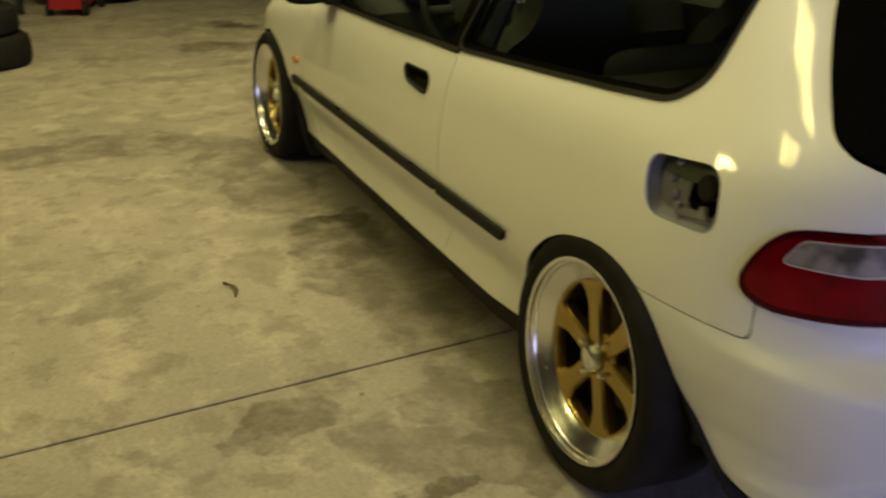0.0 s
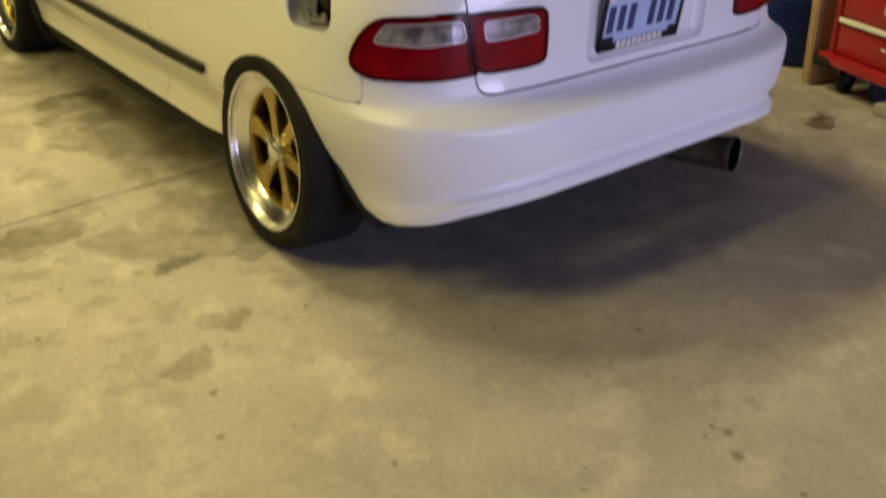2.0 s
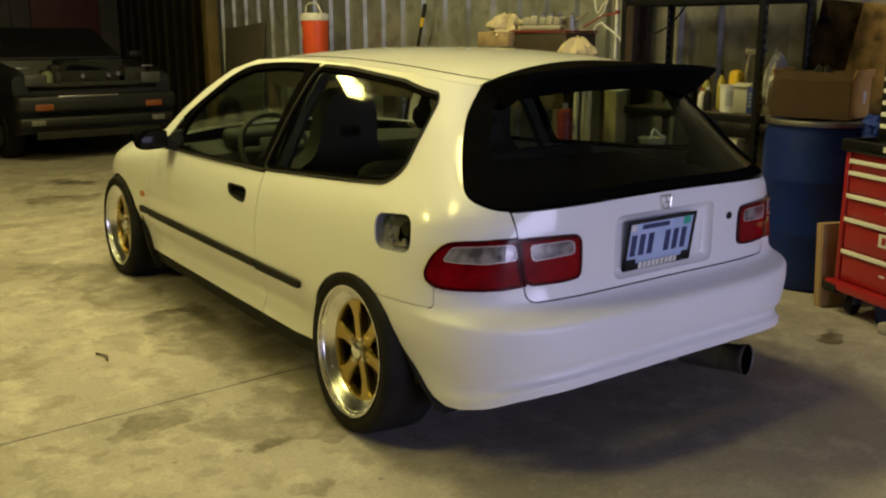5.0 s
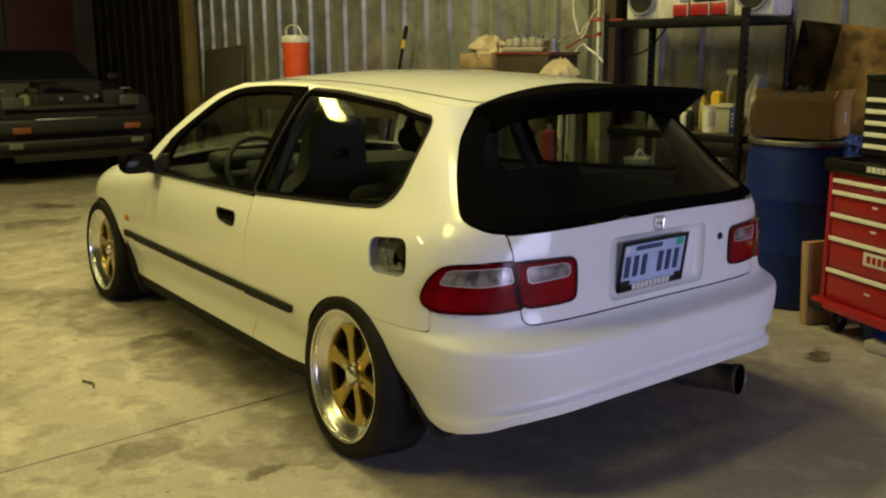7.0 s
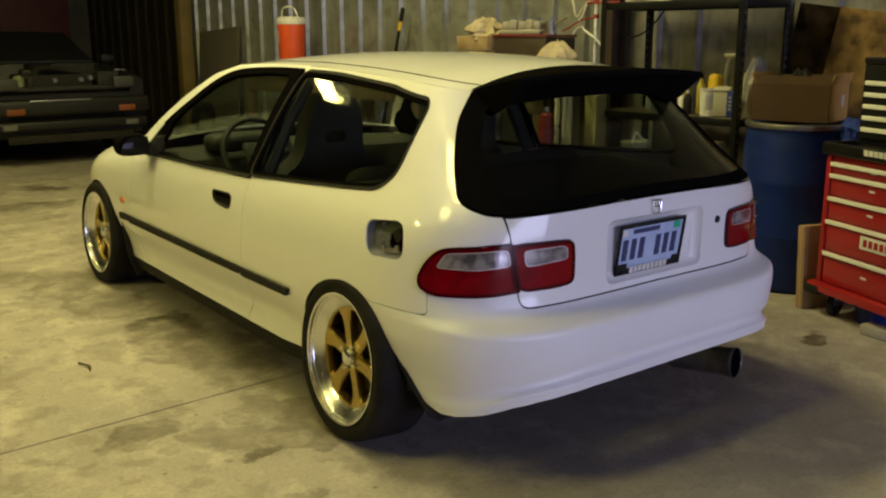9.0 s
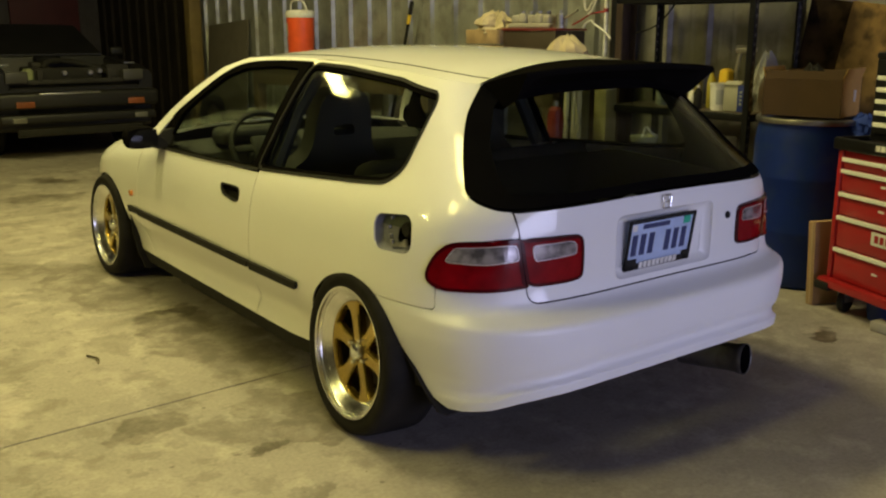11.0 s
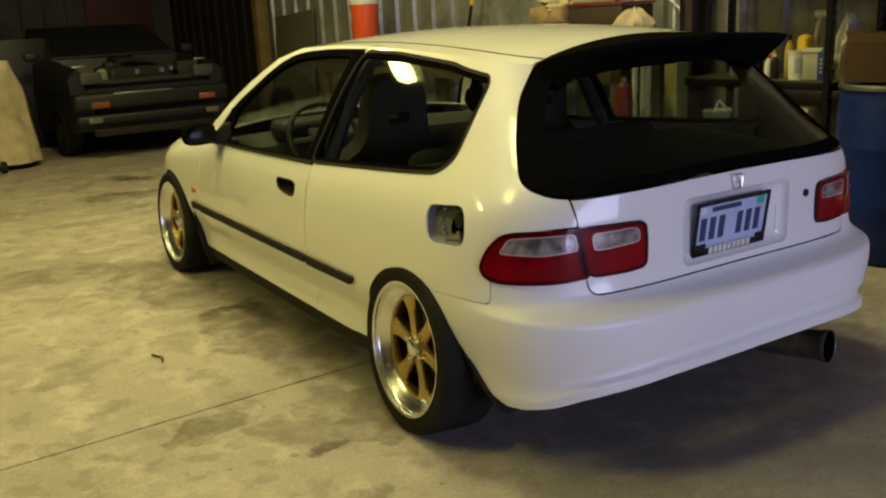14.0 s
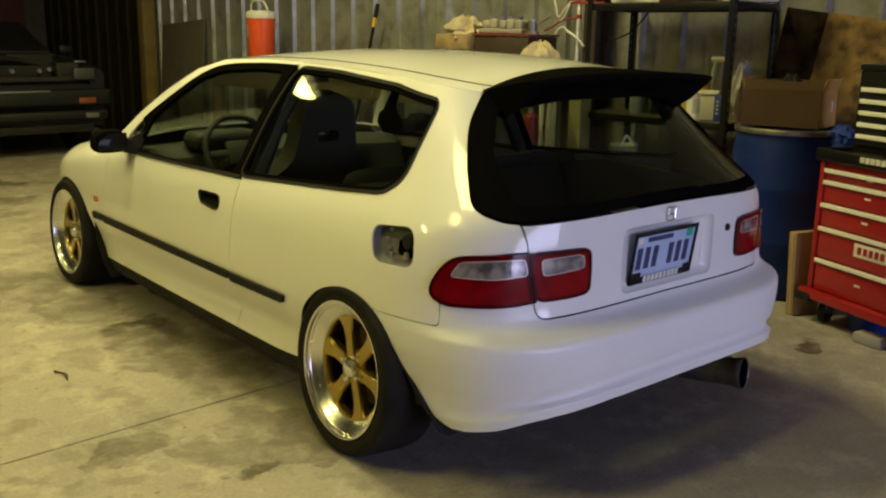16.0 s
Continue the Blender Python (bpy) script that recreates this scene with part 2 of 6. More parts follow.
GOLD = surface("gold_painted_alloy", (0.43, 0.30, 0.058), 0.24, 0.9, 0.04, 5, 0.0, 20, coat=0.3, even=True)
STEEL = surface("dull_steel", (0.38, 0.375, 0.37), 0.40, 1.0, 0.2, 20, 0.06, 120)
REDLENS = surface("red_lens", (0.19, 0.001, 0.005), 0.10, 0, 0.30, 14, 0.0, 60, spec=0.3, even=True)
DARKRED = surface("dark_red_lens", (0.055, 0.001, 0.004), 0.12, 0, 0.1, 25, 0.0, 60, spec=0.3)


def fluted(name, col, rough):
    """A clear lens with upright flutes over a bright reflector bowl."""
    m, n, l, b = nodes_of(name)
    tc = n.new("ShaderNodeTexCoord")
    wave = n.new("ShaderNodeTexWave")
    wave.inputs["Scale"].default_value, wave.inputs["Distortion"].default_value = 24.0, 0.6
    l.new(tc.outputs["Object"], wave.inputs["Vector"])
    noi = n.new("ShaderNodeTexNoise")
    noi.inputs["Scale"].default_value, noi.inputs["Detail"].default_value = 22.0, 2
    l.new(tc.outputs["Object"], noi.inputs["Vector"])
    r = n.new("ShaderNodeMapRange")
    r.inputs["From Min"].default_value, r.inputs["From Max"].default_value = 0.38, 0.62
    r.inputs["To Min"].default_value, r.inputs["To Max"].default_value = 0.35, 1.25
    l.new(noi.outputs["Fac"], r.inputs["Value"])
    mul = n.new("ShaderNodeVectorMath")
    mul.operation = "SCALE"
    mul.inputs[0].default_value = col
    l.new(r.outputs[0], mul.inputs["Scale"])
    l.new(mul.outputs[0], b.inputs["Base Color"])
    bp = n.new("ShaderNodeBump")
    bp.inputs["Strength"].default_value, bp.inputs["Distance"].default_value = 0.025, 0.004
    l.new(wave.outputs["Fac"], bp.inputs["Height"])
    l.new(bp.outputs[0], b.inputs["Normal"])
    b.inputs["Roughness"].default_value, b.inputs["Metallic"].default_value = rough, 0.45
    b.inputs["Coat Weight"].default_value = 0.6
    b.inputs["Coat Roughness"].default_value = 0.03
    return m


CLEARLENS = fluted("clear_lens_over_reflector", (0.36, 0.33, 0.33), 0.16)
LENSLINE = surface("bright_lens_edge", (0.62, 0.56, 0.56), 0.3, 0.3, 0.1, 30, 0.0)
AMBER = surface("amber_lens", (0.55, 0.17, 0.02), 0.25, 0, 0.15, 40, 0.0, 60, coat=0.5)
PLATEBLUE = surface("pale_blue_plate", (0.42, 0.52, 0.72), 0.4, 0, 0.12, 14, 0.0, 60)
INK = surface("dark_blue_ink", (0.03, 0.04, 0.12), 0.5, 0, 0.1, 20, 0.0)
WHITEPL = surface("white_plastic", (0.72, 0.71, 0.66), 0.5, 0, 0.12, 10, 0.05, 120, dirt=(0.4, 0.36, 0.28), amount=0.4)
PALEGREY = surface("pale_grey_primer", (0.15, 0.152, 0.185), 0.4, 0, 0.12, 30, 0.05, 120)
MIRROR = surface("door_mirror_glass", (0.012, 0.012, 0.013), 0.06, 0.0, 0.02, 4, 0.0, 10, spec=0.1, even=True)
BLACKWALL = surface("near_black_sheet", (0.022, 0.018, 0.015), 0.8, 0.0, 0.3, 3.0, 0.05, 40, spec=0.1)
DARKWALL = surface("dark_sheet", (0.045, 0.038, 0.033), 0.75, 0.0, 0.3, 3.0, 0.05, 40)
# the drum box's cardboard with shade put into its colour
SHADECARD = surface("shaded_cardboard", (0.066, 0.034, 0.011), 0.85, 0, 0.15, 5, 0.1, 120)
CARD = surface("brown_cardboard", (0.36, 0.23, 0.12), 0.85, 0, 0.12, 5, 0.1, 120, dirt=(0.25, 0.16, 0.08), amount=0.3)
WOOD = surface("bare_wood", (0.36, 0.25, 0.13), 0.7, 0, 0.25, 5, 0.15, 60, dirt=(0.16, 0.11, 0.06), amount=0.5)
# the same box's cardboard, brightened in colour for its lit ends
LITCARD = surface("lit_cardboard", (0.60, 0.36, 0.10), 0.85, 0, 0.12, 5, 0.1, 120)
CLOTH = surface("beige_cloth", (0.50, 0.42, 0.27), 0.9, 0, 0.2, 9, 0.3, 200)
BLACKSTEEL = surface("black_painted_steel", (0.008, 0.008, 0.009), 0.34, 0.0, 0.2, 9, 0.05, 120, spec=0.3)
DARKPAINT = surface("dark_blue_grey_paint", (0.008, 0.0075, 0.0075), 0.5, 0.0, 0.25, 5, 0.0, 60)
REDPAINT = surface("red_enamel", (0.36, 0.012, 0.014), 0.35, 0, 0.08, 5, 0.02, 80, coat=0.3)
BLUEPL = surface("blue_plastic", (0.006, 0.022, 0.16), 0.42, 0, 0.14, 6, 0.06, 60, dirt=(0.02, 0.04, 0.12), amount=0.4, spec=0.3)
ORANGE = surface("orange_plastic", (0.72, 0.09, 0.02), 0.42, 0, 0.1, 8, 0.03, 90)
ALU = surface("bright_aluminium", (0.70, 0.68, 0.60), 0.35, 0.8, 0.08, 10, 0.02, 90)
YELLOW = surface("yellow_plastic", (0.75, 0.50, 0.03), 0.4, 0, 0.1, 10, 0.0, 60)
GREYPL = surface("grey_plastic", (0.25, 0.27, 0.27), 0.5, 0, 0.1, 10, 0.04, 90)
DARKWOOD = surface("dark_bench_wood", (0.10, 0.072, 0.04), 0.75, 0, 0.25, 5, 0.15, 60, dirt=(0.04, 0.03, 0.02), amount=0.5)
GREYDUST = surface("dusty_grey_metal", (0.026, 0.024, 0.022), 0.7, 0.2, 0.4, 9, 0.1, 60)
DULLAMBER = surface("dusty_amber_lens", (0.22, 0.06, 0.012), 0.5, 0, 0.15, 30, 0.0)
SOOTSTEEL = surface("sooty_steel", (0.15, 0.14, 0.13), 0.42, 0.45, 0.25, 12, 0.05, 120, dirt=(0.08, 0.07, 0.06), amount=0.6)


# ---- mesh helpers ----
from mathutils.geometry import delaunay_2d_cdt


def bm_from(verts, faces):
    bm = bmesh.new()
    vs = [bm.verts.new(v) for v in verts]
    for f in faces:
        if len(set(f)) > 2:
            try:
                bm.faces.new([vs[i] for i in f])
            except ValueError:
                pass
    return bm


def link(name, bm, material, parent=None, label="", smooth=True, angle=35):
    """One mesh object from a bmesh; sharp where faces meet at more than the angle."""
    bm.normal_update()
    if smooth:
        lim = radians(angle)
        for f in bm.faces:
            f.smooth = True
        for e in bm.edges:
            if len(e.link_faces) == 2 and e.calc_face_angle(0) > lim:
                e.smooth = False
    me = bpy.data.meshes.new(name)
    bm.to_mesh(me)
    bm.free()
    me.materials.append(material)
    ob = new(name, me)
    if parent is not None:
        ob.parent = parent
    if label:
        ob["label"] = label
    return ob


def part(name, bm, material, parent, label="", **kw):
    return link(name, bm, material, parent, label, **kw)


def thing(name, m, label, category, group="", kind=""):
    ob = new(name)
    ob.empty_display_size = 0.1
    ob.matrix_world = m
    return tagged(ob, label, category, group, kind)


def merge(*bms):
    out = bmesh.new()
    for b in bms:
        me = bpy.data.meshes.new("tmp")
        b.to_mesh(me)
        b.free()
        out.from_mesh(me)
        bpy.data.meshes.remove(me)
    return out


def moved(bm, m):
    bmesh.ops.transform(bm, matrix=m, verts=bm.verts)
    return bm


def box(sx, sy, sz, bevel=0.004, seg=2, at=(0, 0, 0)):
    bm = bmesh.new()
    bmesh.ops.create_cube(bm, size=1)
    bmesh.ops.scale(bm, vec=(sx, sy, sz), verts=bm.verts)
    if bevel:
        bmesh.ops.bevel(bm, geom=bm.edges[:], offset=min(bevel, sx * 0.45, sy * 0.45, sz * 0.45), segments=seg, affect="EDGES", profile=0.5)
    bmesh.ops.translate(bm, vec=at, verts=bm.verts)
    return bm


def lathe(profile, seg=48, axis="z", a0=0.0, a1=360.0, cap=False):
    """profile: (radius, height) turned about the axis."""
    full = abs(a1 - a0) >= 359.9
    cols = seg if full else seg + 1
    verts, faces = [], []
    for i in range(cols):
        a = radians(a0 + (a1 - a0) * i / seg)
        c, s = math.cos(a), math.sin(a)
        for r, h in profile:
            verts.append({"z": (r * c, r * s, h), "x": (h, r * c, r * s), "y": (r * s, h, r * c)}[axis])
    k = len(profile)
    for i in range(seg):
        j = (i + 1) % cols
        for q in range(k - 1):
            faces.append((i * k + q, j * k + q, j * k + q + 1, i * k + q + 1))
    bm = bm_from(verts, faces)
    bmesh.ops.remove_doubles(bm, verts=bm.verts, dist=1e-5)
    bmesh.ops.recalc_face_normals(bm, faces=bm.faces)
    return bm


def sweep(points, radius, seg=8, closed=False):
    """A round tube along points; radius may be a list."""
    pts = [Vector(p) for p in points]
    n = len(pts)
    verts, faces = [], []
    up = Vector((0, 0, 1))
    for i, p in enumerate(pts):
        a = pts[i - 1] if (i > 0 or closed) else p
        b = pts[(i + 1) % n] if (i < n - 1 or closed) else p
        d = (b - a).normalized()
        side = d.cross(up)
        if side.length < 0.05:
            side = d.cross(Vector((1, 0, 0)))
        side.normalize()
        other = side.cross(d)
        r = radius[i] if isinstance(radius, (list, tuple)) else radius
        for k in range(seg):
            a = 2 * math.pi * k / seg
            verts.append(p + (side * math.cos(a) + other * math.sin(a)) * r)
    last = n if closed else n - 1
    for i in range(last):
        j = (i + 1) % n
        for k in range(seg):
            q = (k + 1) % seg
            faces.append((i * seg + k, j * seg + k, j * seg + q, i * seg + q))
    if not closed:
        faces.append(tuple(range(seg))[::-1])
        faces.append(tuple((n - 1) * seg + k for k in range(seg)))
    bm = bm_from(verts, faces)
    bmesh.ops.recalc_face_normals(bm, faces=bm.faces)
    return bm


def loft(sections, closed=True, caps=True):
    k = len(sections[0])
    verts = [v for s in sections for v in s]
    faces = []
    for i in range(len(sections) - 1):
        for q in range(k if closed else k - 1):
            r = (q + 1) % k
            faces.append((i * k + q, i * k + r, (i + 1) * k + r, (i + 1) * k + q))
    if caps and closed:
        faces.append(tuple(range(k))[::-1])
        faces.append(tuple((len(sections) - 1) * k + q for q in range(k)))
    bm = bm_from(verts, faces)
    bmesh.ops.recalc_face_normals(bm, faces=bm.faces)
    return bm


def spline(pts, closed=False, sub=6):
    """Catmull-Rom curve through the points."""
    P = [np.array(p, float) for p in pts]
    n, out = len(P), []
    for i in range(n if closed else n - 1):
        if closed:
            a, b, c, d = P[i - 1], P[i], P[(i + 1) % n], P[(i + 2) % n]
        else:
            a, b, c, d = P[max(i - 1, 0)], P[i], P[i + 1], P[min(i + 2, n - 1)]
        for k in range(sub):
            t = k / sub
            out.append(0.5 * (2 * b + (c - a) * t + (2 * a - 5 * b + 4 * c - d) * t * t + (3 * b - a - 3 * c + d) * t ** 3))
    if not closed:
        out.append(P[-1])
    return [tuple(p) for p in out]


def rounded(pts, r, seg=4):
    """A polygon with its corners rounded."""
    out, n = [], len(pts)
    for i in range(n):
        a, b, c = (np.array(pts[(i + k) % n], float) for k in (-1, 0, 1))
        u, v = a - b, c - b
        lu, lv = np.linalg.norm(u), np.linalg.norm(v)
        if lu < 1e-6 or lv < 1e-6:
            continue
        q = min(r, lu * 0.45, lv * 0.45)
        p0, p1 = b + u / lu * q, b + v / lv * q
        for k in range(seg + 1):
            t = k / seg
            out.append(tuple((1 - t) ** 2 * p0 + 2 * t * (1 - t) * b + t * t * p1))
    return out


def dense(pts, step=0.03):
    out, n = [], len(pts)
    for i in range(n):
        a, b = np.array(pts[i], float), np.array(pts[(i + 1) % n], float)
        k = max(1, int(np.ceil(np.linalg.norm(b - a) / step)))
        out += [tuple(a + (b - a) * j / k) for j in range(k)]
    return out


def area2(p):
    return sum(p[i][0] * p[(i + 1) % len(p)][1] - p[(i + 1) % len(p)][0] * p[i][1] for i in range(len(p)))


def inset(pts, d):
    """The polygon shrunk by d (grown, where d is negative)."""
    s = 1 if area2(pts) > 0 else -1
    out, n = [], len(pts)
    for i in range(n):
        a, b, c = (np.array(pts[(i + k) % n], float) for k in (-1, 0, 1))
        t = (b - a) / (np.linalg.norm(b - a) + 1e-9) + (c - b) / (np.linalg.norm(c - b) + 1e-9)
        t /= np.linalg.norm(t) + 1e-9
        out.append(tuple(b + s * d * np.array((-t[1], t[0]))))
    return out


def inside(p, poly):
    x, y = p
    poly = np.asarray(poly)
    a, b = poly, np.roll(poly, -1, 0)
    m = (a[:, 1] > y) != (b[:, 1] > y)
    xs = a[m, 0] + (y - a[m, 1]) / (b[m, 1] - a[m, 1]) * (b[m, 0] - a[m, 0])
    return int((xs > x).sum()) % 2 == 1


def panel(surf, outline, holes=(), step=0.04, off=0.0, thick=0.006, centre=None):
    """A trimmed sheet on a curved surface: the outline and holes in the surface's two coordinates."""
    loops = [dense(outline, step * 0.7)] + [dense(h, step * 0.6) for h in holes]
    pts, edges = [], []
    for lp in loops:
        k = len(pts)
        pts += [Vector(p) for p in lp]
        edges += [(k + i, k + (i + 1) % len(lp)) for i in range(len(lp))]
    bd = np.array([tuple(p) for p in pts])
    lo, hi = bd.min(0), bd.max(0)
    for gx in np.arange(lo[0] + step / 2, hi[0], step):
        for gz in np.arange(lo[1] + step / 2, hi[1], step):
            if ((bd - (gx, gz)) ** 2).sum(1).min() > (step * 0.45) ** 2 and inside((gx, gz), loops[0]) and not any(inside((gx, gz), h) for h in loops[1:]):
                pts.append(Vector((gx, gz)))
    v, _, f, _, _, _ = delaunay_2d_cdt(pts, edges, [], 0, 1e-6)
    tris = []
    for t in f:
        c = sum((v[i] for i in t), Vector((0, 0))) / 3
        if inside(c, loops[0]) and not any(inside(c, h) for h in loops[1:]):
            tris.append(tuple(t))
    P, N = [], []
    for p in v:
        q = np.array(surf(p[0], p[1]))
        e = 0.003
        du = np.array(surf(p[0] + e, p[1])) - np.array(surf(p[0] - e, p[1]))
        dv = np.array(surf(p[0], p[1] + e)) - np.array(surf(p[0], p[1] - e))
        nn = np.cross(du, dv)
        nn /= np.linalg.norm(nn) + 1e-12
        c = np.array(centre if centre is not None else (0, min(max(q[1], 0.4), 2.2), 0.5))
        P.append(q)
        N.append(nn if nn @ (q - c) > 0 else -nn)
    P, N = np.array(P), np.array(N)
    n = len(P)
    verts = np.concatenate((P + N * off, P + N * (off - thick)))
    faces, count = [], {}
    for t in tris:
        a, b, c = t
        if np.cross(P[b] - P[a], P[c] - P[a]) @ N[a] < 0:
            a, b, c = a, c, b
        faces += [(a, b, c), (c + n, b + n, a + n)]
        for e in ((a, b), (b, c), (c, a)):
            count[tuple(sorted(e))] = e if tuple(sorted(e)) not in count else None
    for e in count.values():
        if e:
            faces.append((e[1], e[0], e[0] + n, e[1] + n))
    bm = bm_from([tuple(q) for q in verts], faces)
    loose = [q for q in bm.verts if not q.link_faces]
    bmesh.ops.delete(bm, geom=loose, context="VERTS")
    return bm


def mirrored(bm):
    b = bm.copy()
    for v in b.verts:
        v.co.x = -v.co.x
    bmesh.ops.reverse_faces(b, faces=b.faces)
    return b


# ---- the building ----
def slab_floor():
    floor = tagged(new("floor"), "worn grey concrete slab floor with oil stains and a saw-cut joint", "floor", kind="structure")
    floor.matrix_world = room(0, 0)
    part("joint", box(16, 26, 0.05, 0, at=(-1.6, 2, -0.045)), JOINT, floor, "dark filler in the saw-cut joint")
    for y0, y1 in ((-7.2, 0.663), (0.671, 6.6), (6.608, 12.2)):
        part("slab", box(11.6, y1 - y0, 0.10, 0.003, 1, at=(-3.0, (y0 + y1) / 2, -0.05)), CONCRETE, floor)


def ribbed_wall(name, length, height, m, label, mat=GALV):
    """Ribbed sheet-metal cladding, one rib a foot, running along local y, facing local -x."""
    prof = [(0.0, 0.0), (0.085, 0.0), (0.098, -0.003), (0.112, -0.003), (0.125, 0.0), (0.185, 0.0), (0.198, -0.003), (0.212, -0.003), (0.225, 0.0),
            (0.255, 0.0), (0.270, -0.034), (0.292, -0.034), (0.305, 0.0)]
    pts = []
    for i in range(int(length / 0.305) + 1):
        pts += [(i * 0.305 + y, x) for y, x in prof[:-1]]
    secs = [[(x, y, z) for y, x in pts] + [(0.05, y, z) for y, x in reversed((pts[0], pts[-1]))] for z in (0.0, height)]
    ob = link(name, loft(secs), mat, smooth=False)
    ob.matrix_world = m
    return tagged(ob, label, "wall", kind="structure")


slab_floor()
ribbed_wall("wall_east", 6.55, 5.3, room(2.69, 1.76), "ribbed galvanised sheet-metal wall, dusty and stained")
ribbed_wall("wall_east_near", 8.8, 5.3, room(2.692, -7.1), "dull ribbed sheet-metal wall behind the shelving, its shade put into the colour", GALVSHADE)
ribbed_wall("wall_east_far", 3.4, 5.3, room(2.70, 8.42), "near-black ribbed metal wall beyond the wooden column", BLACKWALL)
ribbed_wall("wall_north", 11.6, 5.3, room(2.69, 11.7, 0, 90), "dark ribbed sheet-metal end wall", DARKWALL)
ribbed_wall("wall_west", 19.0, 5.3, room(-8.6, 11.8, 0, 180), "dark ribbed metal wall", DARKWALL)
ribbed_wall("wall_south_1", 5.8, 5.3, room(-8.65, -7.0, 0, -90), "ribbed sheet-metal wall beside the open bay")
ribbed_wall("wall_south_2", 1.1, 5.3, room(1.65, -7.0, 0, -90), "ribbed sheet-metal wall beside the open bay")
head_bay = link("wall_south_3", box(4.6, 0.08, 3.02, 0.0, at=(-0.6, -6.95, 3.76)), GALV, smooth=False)
head_bay.matrix_world = room(0, 0)
tagged(head_bay, "half-raised metal door over the open bay", "wall", kind="structure")
apron = link("ground", box(40, 20, 0.06, 0, at=(-0.6, -17.2, -0.06)), CONCRETE, smooth=False)
apron.matrix_world = room(0, 0)
tagged(apron, "concrete apron outside the open bay", "ground", kind="structure")
ceil = link("ceiling", box(11.6, 19.2, 0.06, 0, at=(-3.0, 2.4, 5.35)), CEIL, smooth=False)
ceil.matrix_world = room(0, 0)
tagged(ceil, "plain pale liner under the roof", "ceiling", kind="structure")


def fixture(x, y, z, power, colour, rz, long, wide):
    t = thing("fluorescent_fixture", room(x, y, z, rz), "white two-tube fluorescent fixture hung under the roof", "lamp", "fluorescent fixtures")
    part("housing", box(long + 0.04, wide + 0.04, 0.05, 0.01, at=(0, 0, 0.03)), WHITEPL, t)
    tube = glow("lit_tube", colour, 30.0)
    for dy in (-wide * 0.3, wide * 0.3):
        part("tube", moved(lathe([(0, 0.01 - long / 2), (0.013, 0.01 - long / 2), (0.013, long / 2 - 0.01), (0, long / 2 - 0.01)], 12, "x"), pose(0, dy, -0.015)), tube, t, "glowing tube")
    for dx in (-0.36 * long, 0.36 * long):
        part("chain", sweep([(dx, 0, 0.05), (dx, 0, 5.33 - z)], 0.004, 6), STEEL, t)


for fx in FIXTURES:
    fixture(*fx)


# ---- the car: its skin as one wrapped surface ----
def curve(pts):
    """A smooth function through a short table."""
    xs, ys = [p[0] for p in pts], [p[1] for p in pts]
    ms = []
    for i in range(len(xs)):
        if i in (0, len(xs) - 1):
            j = min(i, len(xs) - 2)
            ms.append((ys[j + 1] - ys[j]) / (xs[j + 1] - xs[j]))
        else:
            a, b = (ys[i] - ys[i - 1]) / (xs[i] - xs[i - 1]), (ys[i + 1] - ys[i]) / (xs[i + 1] - xs[i])
            ms.append(0.0 if a * b <= 0 else 2 * a * b / (a + b))

    def f(x):
        if x <= xs[0]:
            return ys[0] + ms[0] * (x - xs[0])
        if x >= xs[-1]:
            return ys[-1] + ms[-1] * (x - xs[-1])
        i = next(k for k in range(len(xs) - 1) if x <= xs[k + 1])
        h = xs[i + 1] - xs[i]
        t = (x - xs[i]) / h
        return ((1 + 2 * t) * (1 - t) ** 2 * ys[i] + t * (1 - t) ** 2 * h * ms[i] + t * t * (3 - 2 * t) * ys[i + 1] + t * t * (t - 1) * h * ms[i + 1])
    return f


HALF = curve([(0.10, 0.788), (0.16, 0.797), (0.215, 0.805), (0.25, 0.808), (0.285, 0.8105), (0.32, 0.8155), (0.37, 0.83), (0.44, 0.843), (0.53, 0.844),
              (0.62, 0.835), (0.70, 0.819), (0.78, 0.792), (0.83, 0.764), (0.86, 0.746), (1.0, 0.664), (1.12, 0.582), (1.18, 0.532), (1.26, 0.445)])
TAIL = curve([(0.16, -0.672), (0.20, -0.684), (0.26, -0.690), (0.30, -0.694), (0.36, -0.701), (0.43, -0.704), (0.466, -0.703), (0.480, -0.698), (0.489, -0.688),
              (0.497, -0.670), (0.506, -0.649), (0.515, -0.631), (0.525, -0.619), (0.54, -0.610), (0.56, -0.606), (0.60, -0.604), (0.70, -0.604), (0.78, -0.606),
              (0.82, -0.598), (0.90, -0.52), (1.0, -0.43), (1.12, -0.32), (1.2, -0.245), (1.26, -0.19)])
CROWN = curve([(1.7, 0.86), (2.0, 0.83), (2.3, 0.79), (2.6, 0.745), (2.9, 0.675), (3.1, 0.605), (3.28, 0.51)])
YJ, YF, NOSE, LR, LF = 0.1, 2.45, 3.27, 1.45, 1.5


def power(z):
    return 4.2 if z < 0.78 else 4.2 - 1.2 * min(1.0, (z - 0.78) / 0.32)


